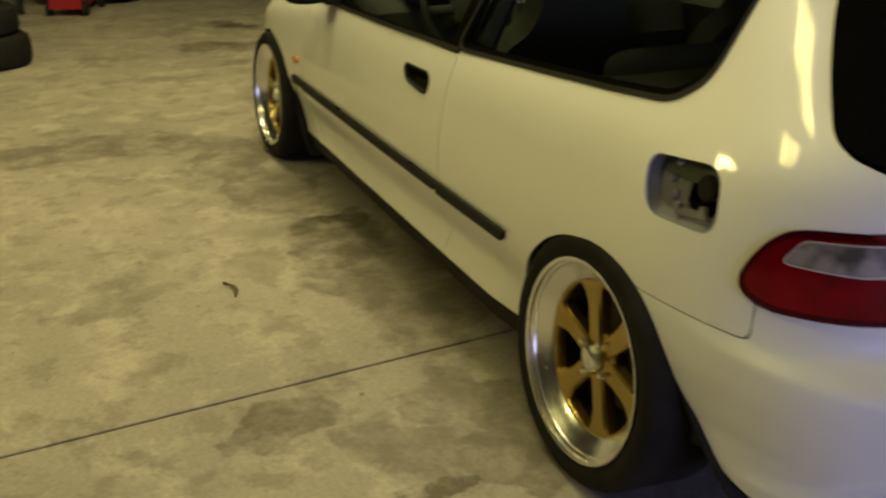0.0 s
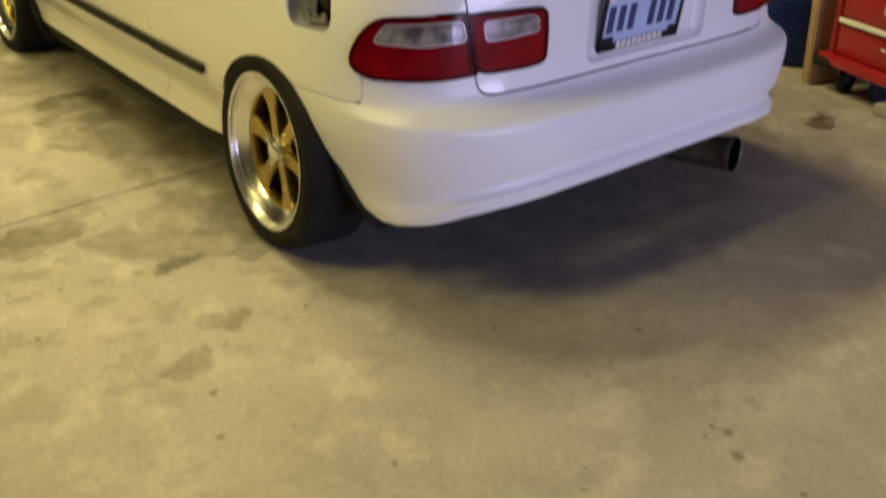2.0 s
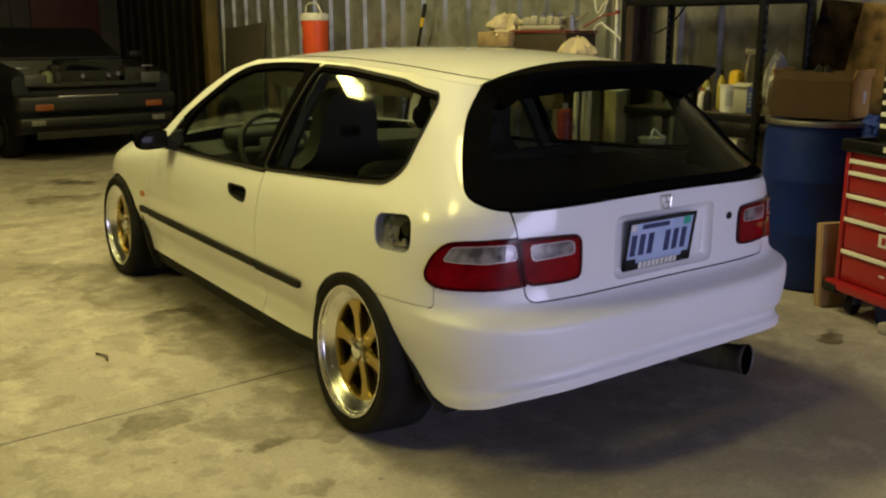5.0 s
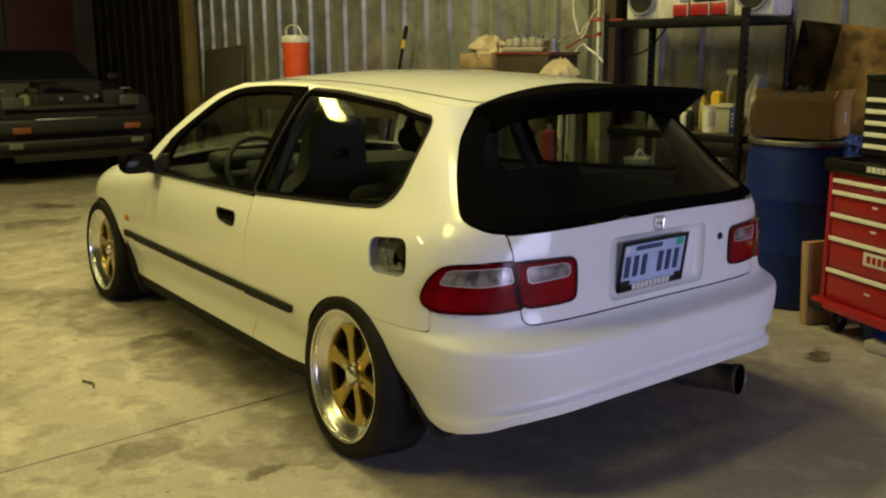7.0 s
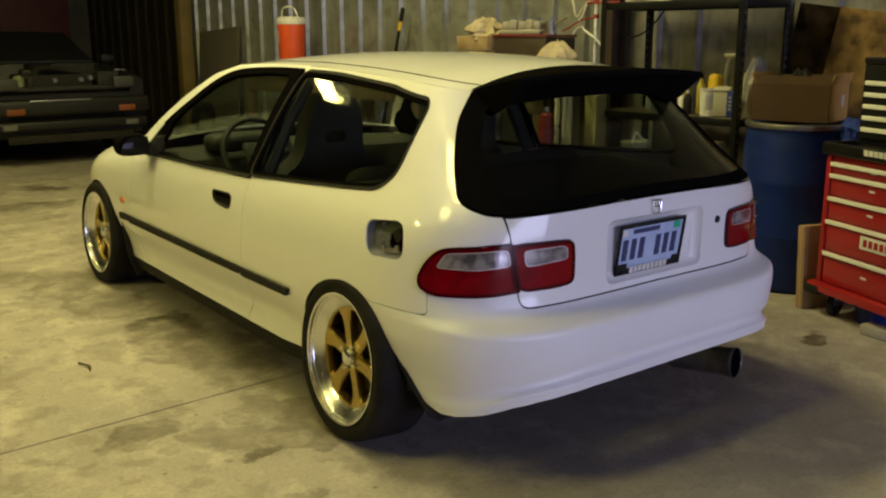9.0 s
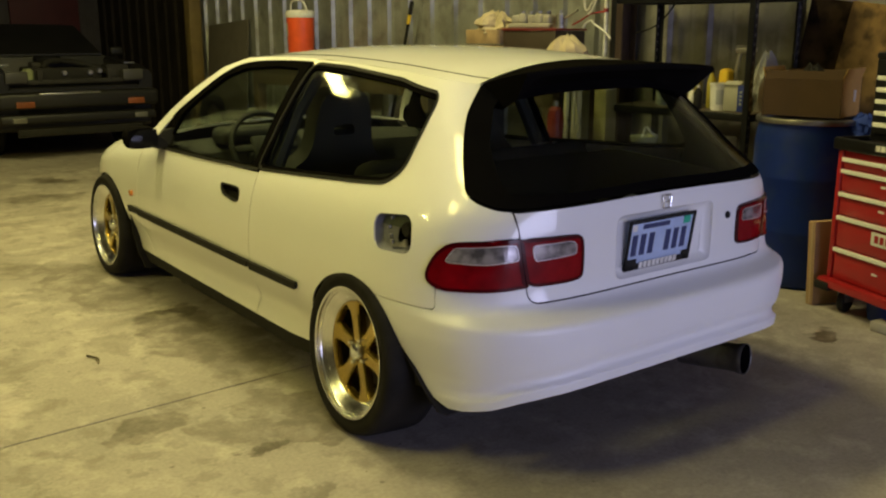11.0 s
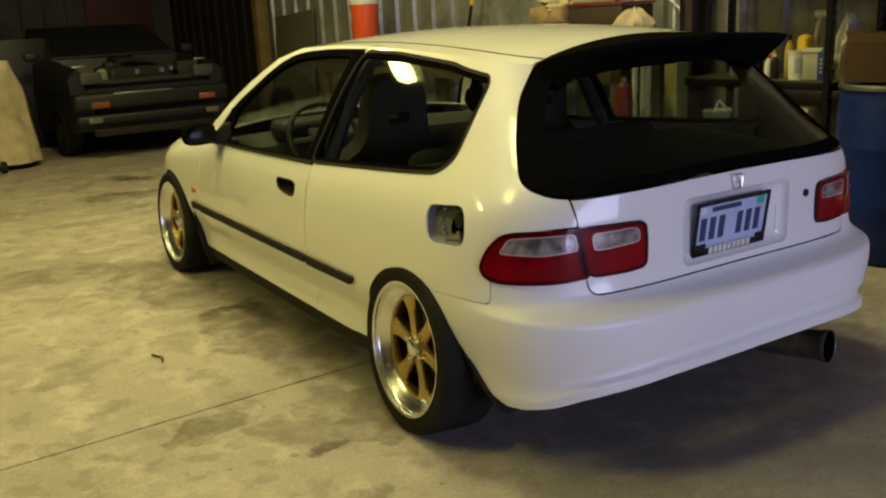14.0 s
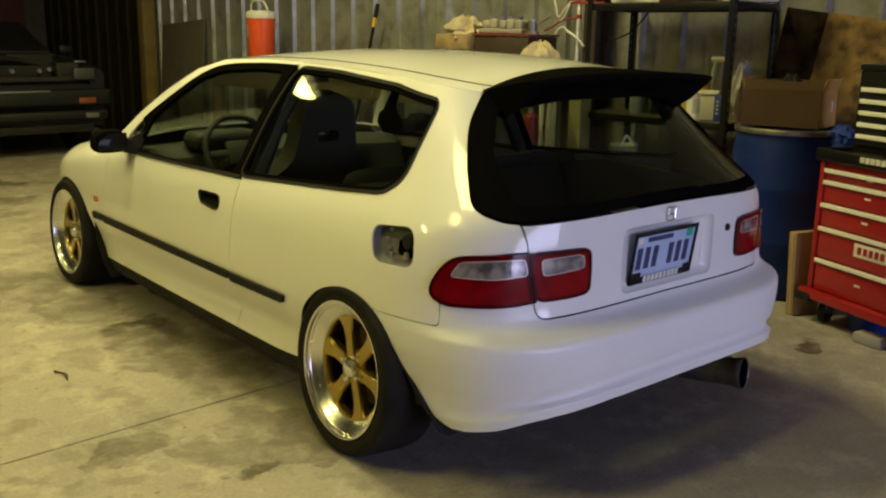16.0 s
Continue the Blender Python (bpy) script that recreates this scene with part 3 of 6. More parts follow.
def half_width(y, z):
    w = HALF(z) * (1 - 0.010 * max(0.0, (y - 0.3) / 1.5) ** 2)
    if z < 0.46 and 0.30 < y < 2.30:  # tucked in below the moulding, flared out above the sill towards the rear
        rear = min(1.0, max(0.0, (2.0 - y) / 1.5))
        u = min(1.0, max(0.0, (0.246 + 0.066 * rear - z) / (0.030 + 0.056 * rear)))
        v = min(1.0, max(0.0, (0.43 - z) / 0.14))
        k = min(1.0, (y - 0.30) / 0.16) * min(1.0, (2.30 - y) / 0.45)
        w += ((0.012 + 0.016 * rear) * u * u * (3 - 2 * u) - 0.013 * v * v) * k
    if y > 1.75 and z < 0.92:  # the wing rolls over into the bonnet
        c, r = CROWN(y), 0.11
        u = (min(z, c - 0.004) - (c - r)) / r
        if u > 0:
            k = min(1.0, (y - 1.75) / 0.25)
            w -= k * r * (1 - math.sqrt(max(0.0, 1 - u * u)))
    return w


def skin(s, z):
    """The left half and both ends: s runs forward along the side from just ahead of the rear axle; below 0 it turns round the tail."""
    if s < 0:
        n, q = power(z), -s / LR
        flip = q > 1
        th = (2 - q if flip else q) * math.pi / 2
        c, d = math.cos(th), math.sin(th)
        k = (abs(c) ** n + abs(d) ** n) ** (-1 / n)
        y = YJ - (YJ - TAIL(z)) * d * k
        x = half_width(y, z) * c * k
        return (x if flip else -x, y, z)
    y = YJ + s
    if y > YF:
        q = (y - YF) / LF
        flip = q > 1
        th = (2 - q if flip else q) * math.pi / 2
        c, d = math.cos(th), math.sin(th)
        k = (abs(c) ** 2.7 + abs(d) ** 2.7) ** (-1 / 2.7)
        y = YF + (NOSE - YF) * d * k
        x = half_width(min(y, NOSE - 0.01), z) * c * k
        return (x if flip else -x, y, z)
    return (-half_width(y, z), y, z)


def S(y, z):
    """Skin coordinates of a point on the side, by its y."""
    if y >= YJ:
        if y > YF:
            d = min(0.999, (y - YF) / (NOSE - YF))
            a = (1 - d ** 2.7) ** (1 / 2.7)
            return (YF - YJ + LF * math.atan2(d, a) / (math.pi / 2), z)
        return (y - YJ, z)
    n, full = power(z), YJ - TAIL(z)
    d = min(0.9999, (YJ - y) / full)
    a = (1 - d ** n) ** (1 / n)
    m = 3.6 if z < 0.8 else 3.6 - 0.7 * min(1.0, (z - 0.8) / 0.3)
    d = min(0.9999, d + 1.05 * HALF(z) / full * (a - (1 - d ** m) ** (1 / m)))  # set back a little where the corner is full
    a = (1 - d ** n) ** (1 / n)
    return (-LR * math.atan2(d, a) / (math.pi / 2), z)


def R(x, z):
    """Skin coordinates of a point on the tail, by its x."""
    n, a = power(z), abs(x) + 0.02 * min(1.0, abs(x) / 0.2)
    y = -0.4
    for _ in range(4):
        k = min(0.9999, a / half_width(y, z))
        d = (1 - k ** n) ** (1 / n)
        y = YJ - (YJ - TAIL(z)) * d
    s = -LR * math.atan2(d, k) / (math.pi / 2)
    return (s if x <= 0 else -2 * LR - s, z)


def both(half):
    """A closed outline from its left half, which runs from the middle round to the middle."""
    return half + [(-2 * LR - s, z) for s, z in reversed(half) if abs(s + LR) > 1e-4]


def build_car():
    car = thing("hatchback_car", pose(0.02, 0, 0), "white three-door hatchback, lowered, gold wheels, black rear spoiler", "car")

    def pair(name, bm, mat, label="", parents=None, **kw):
        m2 = mirrored(bm)
        a = part(name, bm, mat, parents[0] if parents else car, label, **kw)
        b = part(name, m2, mat, parents[1] if parents else car, label, **kw)
        return a, b

    # shared lines of the side
    arch_r = [S(0.302 * math.cos(radians(a)), 0.262 + 0.283 * math.sin(radians(a))) for a in range(-10, 118, 6)]
    lamp_side = [S(-0.40, 0.578), S(-0.362, 0.592), S(-0.346, 0.615), S(-0.350, 0.648), S(-0.372, 0.693), S(-0.408, 0.720), S(-0.484, 0.729)]
    lamp_in = [R(-0.575, 0.734), R(-0.560, 0.586)]
    lamp_bottom = [R(-0.670, 0.577)]
    lamp = spline(lamp_side, False, 4) + [R(-0.66, 0.7295), lamp_in[0], lamp_in[1], R(-0.62, 0.579), lamp_bottom[0]]
    glass_edge = spline([R(-0.52, 0.8125), R(-0.580, 0.8115), R(-0.618, 0.815), R(-0.640, 0.824), S(-0.412, 0.838), S(-0.378, 0.860), S(-0.345, 0.895), S(-0.284, 0.977), S(-0.223, 1.073), S(-0.190, 1.155)], False, 5)
    rail = [S(-0.19, 1.158), S(-0.05, 1.176), S(0.2, 1.194), S(0.5, 1.208), S(0.79, 1.214)]
    seam = [S(0.79, 1.205), S(0.752, 0.793), S(0.758, 0.70), S(0.757, 0.60), S(0.757, 0.45), S(0.757, 0.32), S(0.762, 0.215)]

    corner = rounded([S(-0.29, 0.517), S(-0.386, 0.517), S(-0.391, 0.592)], 0.022, 5)[6:12]
    qwin = rounded([S(0.775, 0.800), S(0.332, 0.824), S(-0.075, 0.852), S(-0.135, 0.90), S(-0.108, 1.127), S(0.161, 1.166), S(0.50, 1.190), S(0.765, 1.197)], 0.045, 5)
    fuel = rounded([S(-0.088, 0.764), S(-0.262, 0.782), S(-0.290, 0.667), S(-0.124, 0.660)], 0.045, 5)
    quarter = (seam[1:] + [S(0.306, 0.215)] + arch_r + [S(-0.136, 0.514), S(-0.29, 0.517)]
               + corner + [(-0.5955, 0.5815)] + spline(lamp_side[1:], False, 4) + [R(-0.66, 0.7295), R(-0.577, 0.7345)]
               + [R(-0.577, 0.755), R(-0.585, 0.806)] + glass_edge[6:] + rail + [S(0.775, 1.205)])
    quarter = inset(dense(quarter, 0.03), 0.0018)
    qhole = [(s + 0.03, z) if s > 0.55 else (s, z) for s, z in qwin]
    pair("quarter_panel", panel(skin, quarter, [qhole, inset(fuel, 0.0)], 0.026), WHITE)

    # quarter glass with its rubber and black surround
    pair("window_surround", panel(skin, dense(inset(dense(qwin, 0.03), 0.001)), [inset(dense(qwin, 0.03), 0.017)], 0.04, -0.002, 0.01), SATIN, "black border of the side glass")
    def flat_glass(s, z):
        y = YJ + max(s, -0.5)
        chord = half_width(0.35, 0.84) + (half_width(0.35, 1.18) - half_width(0.35, 0.84)) * (z - 0.84) / 0.34
        return (-0.45 * half_width(0.35, z) - 0.55 * chord + 0.004, y if s >= 0 else skin(s, z)[1], z)
    pair("quarter_glass", panel(flat_glass, inset(dense(qwin, 0.03), 0.014), [], 0.06, -0.007, 0.003), GLASS, "tinted side glass")
    pair("window_seal", panel(skin, inset(dense(qwin, 0.03), -0.006), [inset(dense(qwin, 0.03), 0.004)], 0.04, 0.003, 0.006), TRIM, "black rubber seal")

    # filler pocket without its flap
    pocket = car
    f_out = inset(dense(fuel, 0.02), -0.001)
    rings = []
    for dd, k in ((0.0, 0.0), (0.002, 0.012), (0.006, 0.028), (0.012, 0.034)):
        rings.append([Vector(skin(s, z)) + Vector((k, k * 0.15, 0)) for s, z in inset(f_out, dd)])
    bowl = rounded([S(-0.186, 0.752), S(-0.244, 0.760), S(-0.262, 0.705), S(-0.250, 0.690), S(-0.190, 0.692)], 0.022, 4)
    shelf = panel(skin, inset(f_out, 0.011), [dense(bowl, 0.02)], 0.025, -0.033, 0.003)
    fp = part("filler_pocket", merge(loft(rings, True, False), shelf), PALEGREY, car, "bare grey filler pocket with the flap missing")
    rings = []
    for dd, k in ((-0.001, 0.034), (0.003, 0.045), (0.008, 0.085)):
        rings.append([Vector(skin(s, z)) + Vector((k, k * 0.15, 0)) for s, z in inset(dense(bowl, 0.02), dd)])
    bm = loft(rings, True, False)
    bm.faces.new([v for v in bm.verts][-len(rings[0]):])
    part("filler_bowl", bm, GLOSSBLACK, fp, "dark filler bowl")
    cx = Vector(skin(*S(-0.222, 0.728))) + Vector((0.06, 0, 0))
    part("filler_cap", moved(lathe([(0, 0.035), (0.020, 0.035), (0.024, 0.03), (0.026, 0.0), (0, 0)], 24, "x"), Matrix.Translation(cx) @ pose(0, 0, 0, 0, 180, 0)), TRIM, fp, "black filler cap")
    part("hinge_plate", moved(merge(box(0.004, 0.075, 0.014, 0.002), box(0.012, 0.014, 0.020, 0.003, at=(0, -0.03, 0.006)), box(0.012, 0.012, 0.016, 0.003, at=(0, 0.03, 0.008))), Matrix.Translation(Vector(skin(*S(-0.212, 0.683))) + Vector((0.022, 0, 0))) @ pose(0, 0, 0, -8, 0, 8) @ Matrix.Scale(1.0, 4)), STEEL, fp, "bare metal hinge")
    for zz, yy in ((0.754, -0.146), (0.725, -0.141), (0.700, -0.158)):
        part("screw", moved(lathe([(0, 0.010), (0.005, 0.009), (0.007, 0.005), (0.008, 0), (0, 0)], 12, "x"), Matrix.Translation(Vector(skin(*S(yy, zz))) + Vector((0.034, 0, 0))) @ pose(0, 0, 0, 0, 180, 0)), STEEL, fp)

    # doors: skin, black window frame, glass, handle
    belt = [S(0.775, 0.796), S(1.2, 0.786), S(1.6, 0.779), S(1.86, 0.777)]
    front_seam = [S(2.02, 0.775), S(2.05, 0.70), S(2.055, 0.55), S(2.06, 0.40), S(2.03, 0.28), S(1.97, 0.215)]
    door_poly = [S(0.752, 0.790)] + belt[1:] + front_seam + list(reversed(seam[2:]))
    door_poly = inset(dense(door_poly, 0.03), 0.0022)
    hand = rounded([S(1.060, 0.712), S(0.90, 0.714), S(0.872, 0.703), S(0.872, 0.660), S(0.92, 0.657), S(1.030, 0.671)], 0.04, 5)
    dbm = panel(skin, door_poly, [hand], 0.024)
    doors = pair("door", dbm, WHITE, "white door with body-side moulding")
    frame_out = spline([S(1.94, 0.785), S(1.835, 0.925), S(1.67, 1.040), S(1.507, 1.140), S(1.354, 1.185), S(1.064, 1.202), S(0.793, 1.203)], False, 4)
    frame_poly = dense([S(0.760, 0.800)] + frame_out[::-1] + [S(1.86, 0.780), S(1.6, 0.782), S(1.2, 0.789)], 0.03)
    win = rounded([S(0.835, 0.818), S(0.858, 1.165), S(1.064, 1.166), S(1.33, 1.150), S(1.48, 1.108), S(1.65, 0.998), S(1.735, 0.925), S(1.735, 0.808), S(1.3, 0.81)], 0.03, 4)
    win = inset(dense(win, 0.03), -0.012)
    pair("window_frame", panel(skin, frame_poly, [win], 0.045, 0.001, 0.02), SATIN, "black door window frame", doors)
    pair("door_glass", panel(skin, inset(dense(win, 0.03), -0.004), [], 0.07, -0.006, 0.003), GLASS, "tinted door glass", doors)
    pair("belt_strip", panel(skin, dense([S(0.765, 0.803), S(1.2, 0.793), S(1.86, 0.785), S(1.86, 0.773), S(1.2, 0.781), S(0.765, 0.791)], 0.03), [], 0.03, 0.004, 0.006), TRIM, "black belt strip", doors)
    pair("handle_recess", panel(skin, inset(dense(hand, 0.02), -0.001), [], 0.02, -0.022, 0.004), TRIM, "black handle cup", doors)
    lip = []
    for s, z in dense(hand, 0.015):
        p = Vector(skin(s, z))
        lip.append(p + Vector((0.001, 0, 0)))
    pair("handle_rim", merge(loft([[p for p in lip], [p + Vector((0.024, 0, 0)) for p in lip]], True, False), sweep(lip, 0.004, 6, True)), TRIM, "", doors)
    pair("door_handle", panel(skin, rounded([S(1.045, 0.708), S(0.905, 0.710), S(0.90, 0.694), S(1.03, 0.690)], 0.007), [], 0.02, -0.006, 0.010), SATIN, "black pull handle", doors)

    for line in (seam[1:], front_seam):
        back = [Vector(skin(u, v)) + Vector((0.009, 0, 0)) for u, v in spline(line, False, 4) if v > 0.40]
        pair("door_gap", sweep(back, 0.0045, 6), TRIM, "dark gap round the door")

    # body-side moulding, in the door and the wing
    def moulding(y0, y1):
        top = lambda y: 0.441 + (y - 0.36) * 0.0055
        return panel(skin, rounded([S(y0, top(y0)), S(y1, top(y1)), S(y1 - 0.006, top(y1) - 0.031), S(y0 + 0.012, top(y0) - 0.027)], 0.006), [], 0.03, 0.013, 0.014)
    pair("body_moulding", moulding(0.362, 0.7562), TRIM, "black rubber moulding")
    pair("body_moulding", moulding(0.7578, 2.054), TRIM, "black rubber moulding", doors)
    pair("body_moulding", moulding(2.057, 2.19), TRIM, "black rubber moulding")

    # front wing and nose
    arch_f = [S(2.57 + 0.335 * math.cos(radians(a)), 0.262 + 0.305 * math.sin(radians(a))) for a in range(-8, 190, 7)]
    top_line = [(S(y, CROWN(y) - 0.004)[0], CROWN(y) - 0.004) for y in (3.2, 3.1, 2.95, 2.8, 2.6, 2.45, 2.3, 2.15, 2.0)]
    nose_s = YF - YJ + LF
    wing = front_seam[::-1] + [S(2.02, 0.80), S(1.95, 0.82)] + top_line[::-1] + [S(3.2, 0.30), S(2.92, 0.215)] + arch_f
    pair("front_wing", panel(skin, inset(dense(wing, 0.04), 0.002), [], 0.045), WHITE, "white front wing")
    half = [(nose_s, 0.50), S(3.22, 0.515)[:1] + (0.515,), S(3.2, 0.30), (nose_s, 0.24)]
    nose = half + [(2 * nose_s - s, z) for s, z in reversed(half)]
    part("front_bumper", panel(skin, dense(nose, 0.05), [], 0.06), WHITE, car)
    pair("side_marker", panel(skin, rounded([S(2.165, 0.530), S(2.125, 0.535), S(2.118, 0.508), S(2.155, 0.500)], 0.014), [], 0.02, 0.010, 0.012), AMBER, "amber side repeater")

    # A-pillar and roof side
    edge = spline([S(1.94, 0.785), S(1.835, 0.925), S(1.67, 1.040), S(1.507, 1.140), S(1.354, 1.187), S(1.064, 1.204), S(0.775, 1.205)], False, 4)
    outer = [S(0.775, 1.216), S(1.064, 1.216), S(1.38, 1.206), S(1.56, 1.162), S(1.74, 1.060), S(1.90, 0.945), S(2.04, 0.815)]
    def pillar_skin(s, z):
        return (-HALF(z) * (1 - 0.010 * max(0.0, (YJ + s - 0.3) / 1.5) ** 2), YJ + s, z)
    pair("pillar", panel(pillar_skin, dense(edge + outer, 0.03), [], 0.03), WHITE, "white windscreen pillar")

    # roof: from the rails up to the middle
    RZ = curve([(-0.32, 1.140), (-0.19, 1.158), (-0.05, 1.176), (0.2, 1.194), (0.5, 1.208), (0.79, 1.216), (1.064, 1.216), (1.38, 1.206)])
    TOP = curve([(-0.32, 1.205), (-0.2, 1.226), (0.0, 1.247), (0.3, 1.262), (0.6, 1.267), (0.9, 1.264), (1.2, 1.248), (1.40, 1.226)])

    def roof_at(u, y):
        z0 = RZ(y)
        n = power(z0)
        w = half_width(y, z0)
        if y < YJ:
            b = min(0.97, (YJ - y) / (YJ - TAIL(z0)))
            w *= (1 - b ** n) ** (1 / n)
        a = min(1.0, abs(u))
        return (u * w, y + 0.05 * (1 - u * u) * max(0.0, (y - 1.0)) / 0.4, z0 + (TOP(y) - z0) * (1 - a ** 2.3))
    roof_poly = [(-1, -0.19), (1, -0.19), (1, 1.38), (-1, 1.38)]
    part("roof", panel(roof_at, roof_poly, [], 0.05, 0, 0.012, (0, 0.5, 0)), WHITE, car, "white roof")
    for sgn in (-1, 1):
        rp = [Vector(roof_at(sgn * 0.90, y)) + Vector((0, 0, 0.0005)) for y in np.linspace(-0.19, 1.36, 40)]
        part("roof_strip", sweep(rp, 0.0020, 6), TRIM, car, "dark roof gutter strip")
    part("headliner", panel(roof_at, [(-0.97, -0.15), (0.97, -0.15), (0.97, 1.36), (-0.97, 1.36)], [], 0.1, -0.025, 0.01, (0, 0.5, 0)), CABIN2, car)

    # windscreen and bonnet
    L = [(y, z) for y, z in ((1.39, 1.206), (1.56, 1.162), (1.74, 1.060), (1.90, 0.945), (2.04, 0.815))]
    LZ, LY = curve([(i / 4, p[1]) for i, p in enumerate(L)]), curve([(i / 4, p[0]) for i, p in enumerate(L)])

    def screen_at(u, v):
        y, z = LY(v), LZ(v)
        return (u * half_width(y, z), y + (0.05 + 0.12 * v) * (1 - u * u), z + 0.02 * (1 - u * u) * (1 - v))
    part("windscreen", panel(screen_at, [(-0.98, 0.01), (0.98, 0.01), (0.98, 0.97), (-0.98, 0.97)], [], 0.08, 0, 0.004, (0, 1, 0.6)), GLASS, car, "windscreen")

    def bonnet_at(u, y):
        c = CROWN(y) - 0.006
        w = half_width(min(y, NOSE - 0.01), c)
        if y > YF:
            d = min(0.985, (y - YF) / (NOSE - YF))
            w *= (1 - d ** 2.7) ** (1 / 2.7)
        return (u * w, y + 0.12 * (1 - u * u) * max(0, 1 - abs(y - 2.0) / 0.5), c + 0.035 * (1 - abs(u) ** 2.5))
    part("bonnet", panel(bonnet_at, [(-0.995, 1.98), (0.995, 1.98), (0.995, 3.22), (-0.995, 3.22)], [], 0.08, 0, 0.012, (0, 2.5, 0)), WHITE, car, "white bonnet")

    # tailgate
    seam_h = [R(-0.577, 0.735), R(-0.574, 0.70)] + rounded([R(-0.574, 0.70), R(-0.551, 0.534), R(-0.3, 0.535)], 0.032, 6)[7:14] + [R(-0.427, 0.5345), R(-0.2, 0.5365), R(0, 0.5375)]
    gate = both([R(0, 0.824), R(-0.2, 0.822), R(-0.42, 0.8155), R(-0.583, 0.809), R(-0.580, 0.76)] + seam_h)
    lamp_g = rounded([R(-0.571, 0.733), R(-0.42, 0.732), R(-0.362, 0.728), R(-0.357, 0.665), R(-0.360, 0.592), R(-0.42, 0.585), R(-0.553, 0.585)], 0.03, 5)
    mirror_g = [(-2 * LR - s, z) for s, z in reversed(lamp_g)]
    recess = rounded([R(-0.215, 0.765), R(0.215, 0.765), R(0.215, 0.560), R(-0.215, 0.560)], 0.03, 4)
    gate_ob = part("tailgate", panel(skin, inset(dense(gate, 0.02), 0.0036), [inset(dense(lamp_g, 0.02), -0.001), inset(dense(mirror_g, 0.02), -0.001), recess], 0.04), WHITE, car, "white tailgate")
    rr = dense(recess, 0.025)
    rings = []
    for dd, k in ((-0.001, -0.001), (0.003, 0.008), (0.022, 0.022), (0.03, 0.025)):
        rings.append([Vector(skin(s, z)) + Vector((0, k, 0)) for s, z in inset(rr, dd)])
    bm = loft(rings, True, False)
    bm.faces.new(list(bm.verts)[-len(rr):])
    bmesh.ops.recalc_face_normals(bm, faces=bm.faces)
    part("plate_recess", bm, WHITE, gate_ob)

    # tailgate glass
    top_glass = [R(-0.40, 1.165), R(-0.2, 1.172), R(0, 1.174)]
    gl_half = [R(0, 0.828), R(-0.2, 0.826), R(-0.42, 0.8195)] + [(s + 0.004, z) if z > 0.84 else (s + 0.002, z + 0.004) for s, z in glass_edge] + top_glass
    gl = inset(dense(both(gl_half), 0.03), 0.002)
    inner = rounded([(s, z) for s, z in both([R(-0.05, 0.856), R(-0.35, 0.850), R(-0.575, 0.852), R(-0.525, 0.985), R(-0.43, 1.105), R(-0.2, 1.13), R(-0.05, 1.133)])], 0.03, 4)
    part("glass_border", panel(skin, gl, [dense(inner, 0.03)], 0.04, 0.002, 0.006), SATIN, gate_ob, "black border of the tailgate glass")
    part("rear_glass", panel(skin, inset(dense(inner, 0.03), -0.006), [], 0.06, -0.002, 0.003), GLASSR, gate_ob, "dark tinted tailgate glass")
    for x, z in ((0.305, 0.703),):
        p = Vector(skin(*R(x, z)))
        part("lock", moved(lathe([(0, -0.006), (0.011, -0.006), (0.013, -0.002), (0.013, 0.01), (0, 0.01)], 20, "y"), Matrix.Translation(p)), TRIM, gate_ob, "black key lock")
    p = Vector(skin(*R(-0.013, 0.789)))
    badge = merge(moved(box(0.012, 0.006, 0.056, 0.003), pose(-0.022, 0, 0, 0, 8, 0)), moved(box(0.012, 0.006, 0.056, 0.003), pose(0.022, 0, 0, 0, -8, 0)),
                  box(0.04, 0.006, 0.010, 0.003, at=(0, 0, 0)), moved(sweep(rounded([(-0.036, 0, 0.034), (0.036, 0, 0.034), (0.028, 0, -0.034), (-0.028, 0, -0.034)], 0.012), 0.004, 6, True), pose(0, 0, 0)))
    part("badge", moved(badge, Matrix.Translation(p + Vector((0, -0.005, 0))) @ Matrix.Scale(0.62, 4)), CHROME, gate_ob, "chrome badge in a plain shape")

    # lamps
    def lamp_parts(outline, clear, name):
        o = inset(dense(outline, 0.02), 0.0015)
        made = []
        for flip in (False, True):
            g = (lambda q: [(-2 * LR - s, z) for s, z in reversed(q)]) if flip else (lambda q: q)
            lens = part(name, panel(skin, g(o), [], 0.022, 0.006, 0.03), REDLENS, car, "red tail-lamp lens with a clear reversing section")
            part("lens_rim", panel(skin, g(inset(o, -0.0005)), [g(inset(o, 0.009))], 0.02, 0.008, 0.02), DARKRED, lens, "dark red lens edge")
            part("clear_lens", panel(skin, g(clear), [], 0.018, 0.0085, 0.01), CLEARLENS, lens, "clear section over a reflector")
            part("lens_line", panel(skin, g(inset(dense(clear, 0.02), -0.0010)), [g(inset(dense(clear, 0.02), 0.0010))], 0.02, 0.0095, 0.006), LENSLINE, lens, "bright line round the clear section")
            made.append(lens)
        return made
    clear_a = rounded([S(-0.393, 0.664), S(-0.411, 0.706), R(-0.587, 0.717), R(-0.580, 0.670), R(-0.665, 0.660)], 0.014)
    lamp_parts(lamp, clear_a, "corner_lamp")
    lens_g = [R(-0.5762, 0.733)] + [p for p in lamp_g if p[0] < R(-0.548, 0.66)[0]] + [R(-0.5585, 0.585)]
    clear_b = rounded([R(-0.541, 0.712), R(-0.41, 0.714), R(-0.392, 0.706), R(-0.390, 0.672), R(-0.535, 0.664)], 0.014)
    lamp_parts(lens_g, clear_b, "tailgate_lamp")

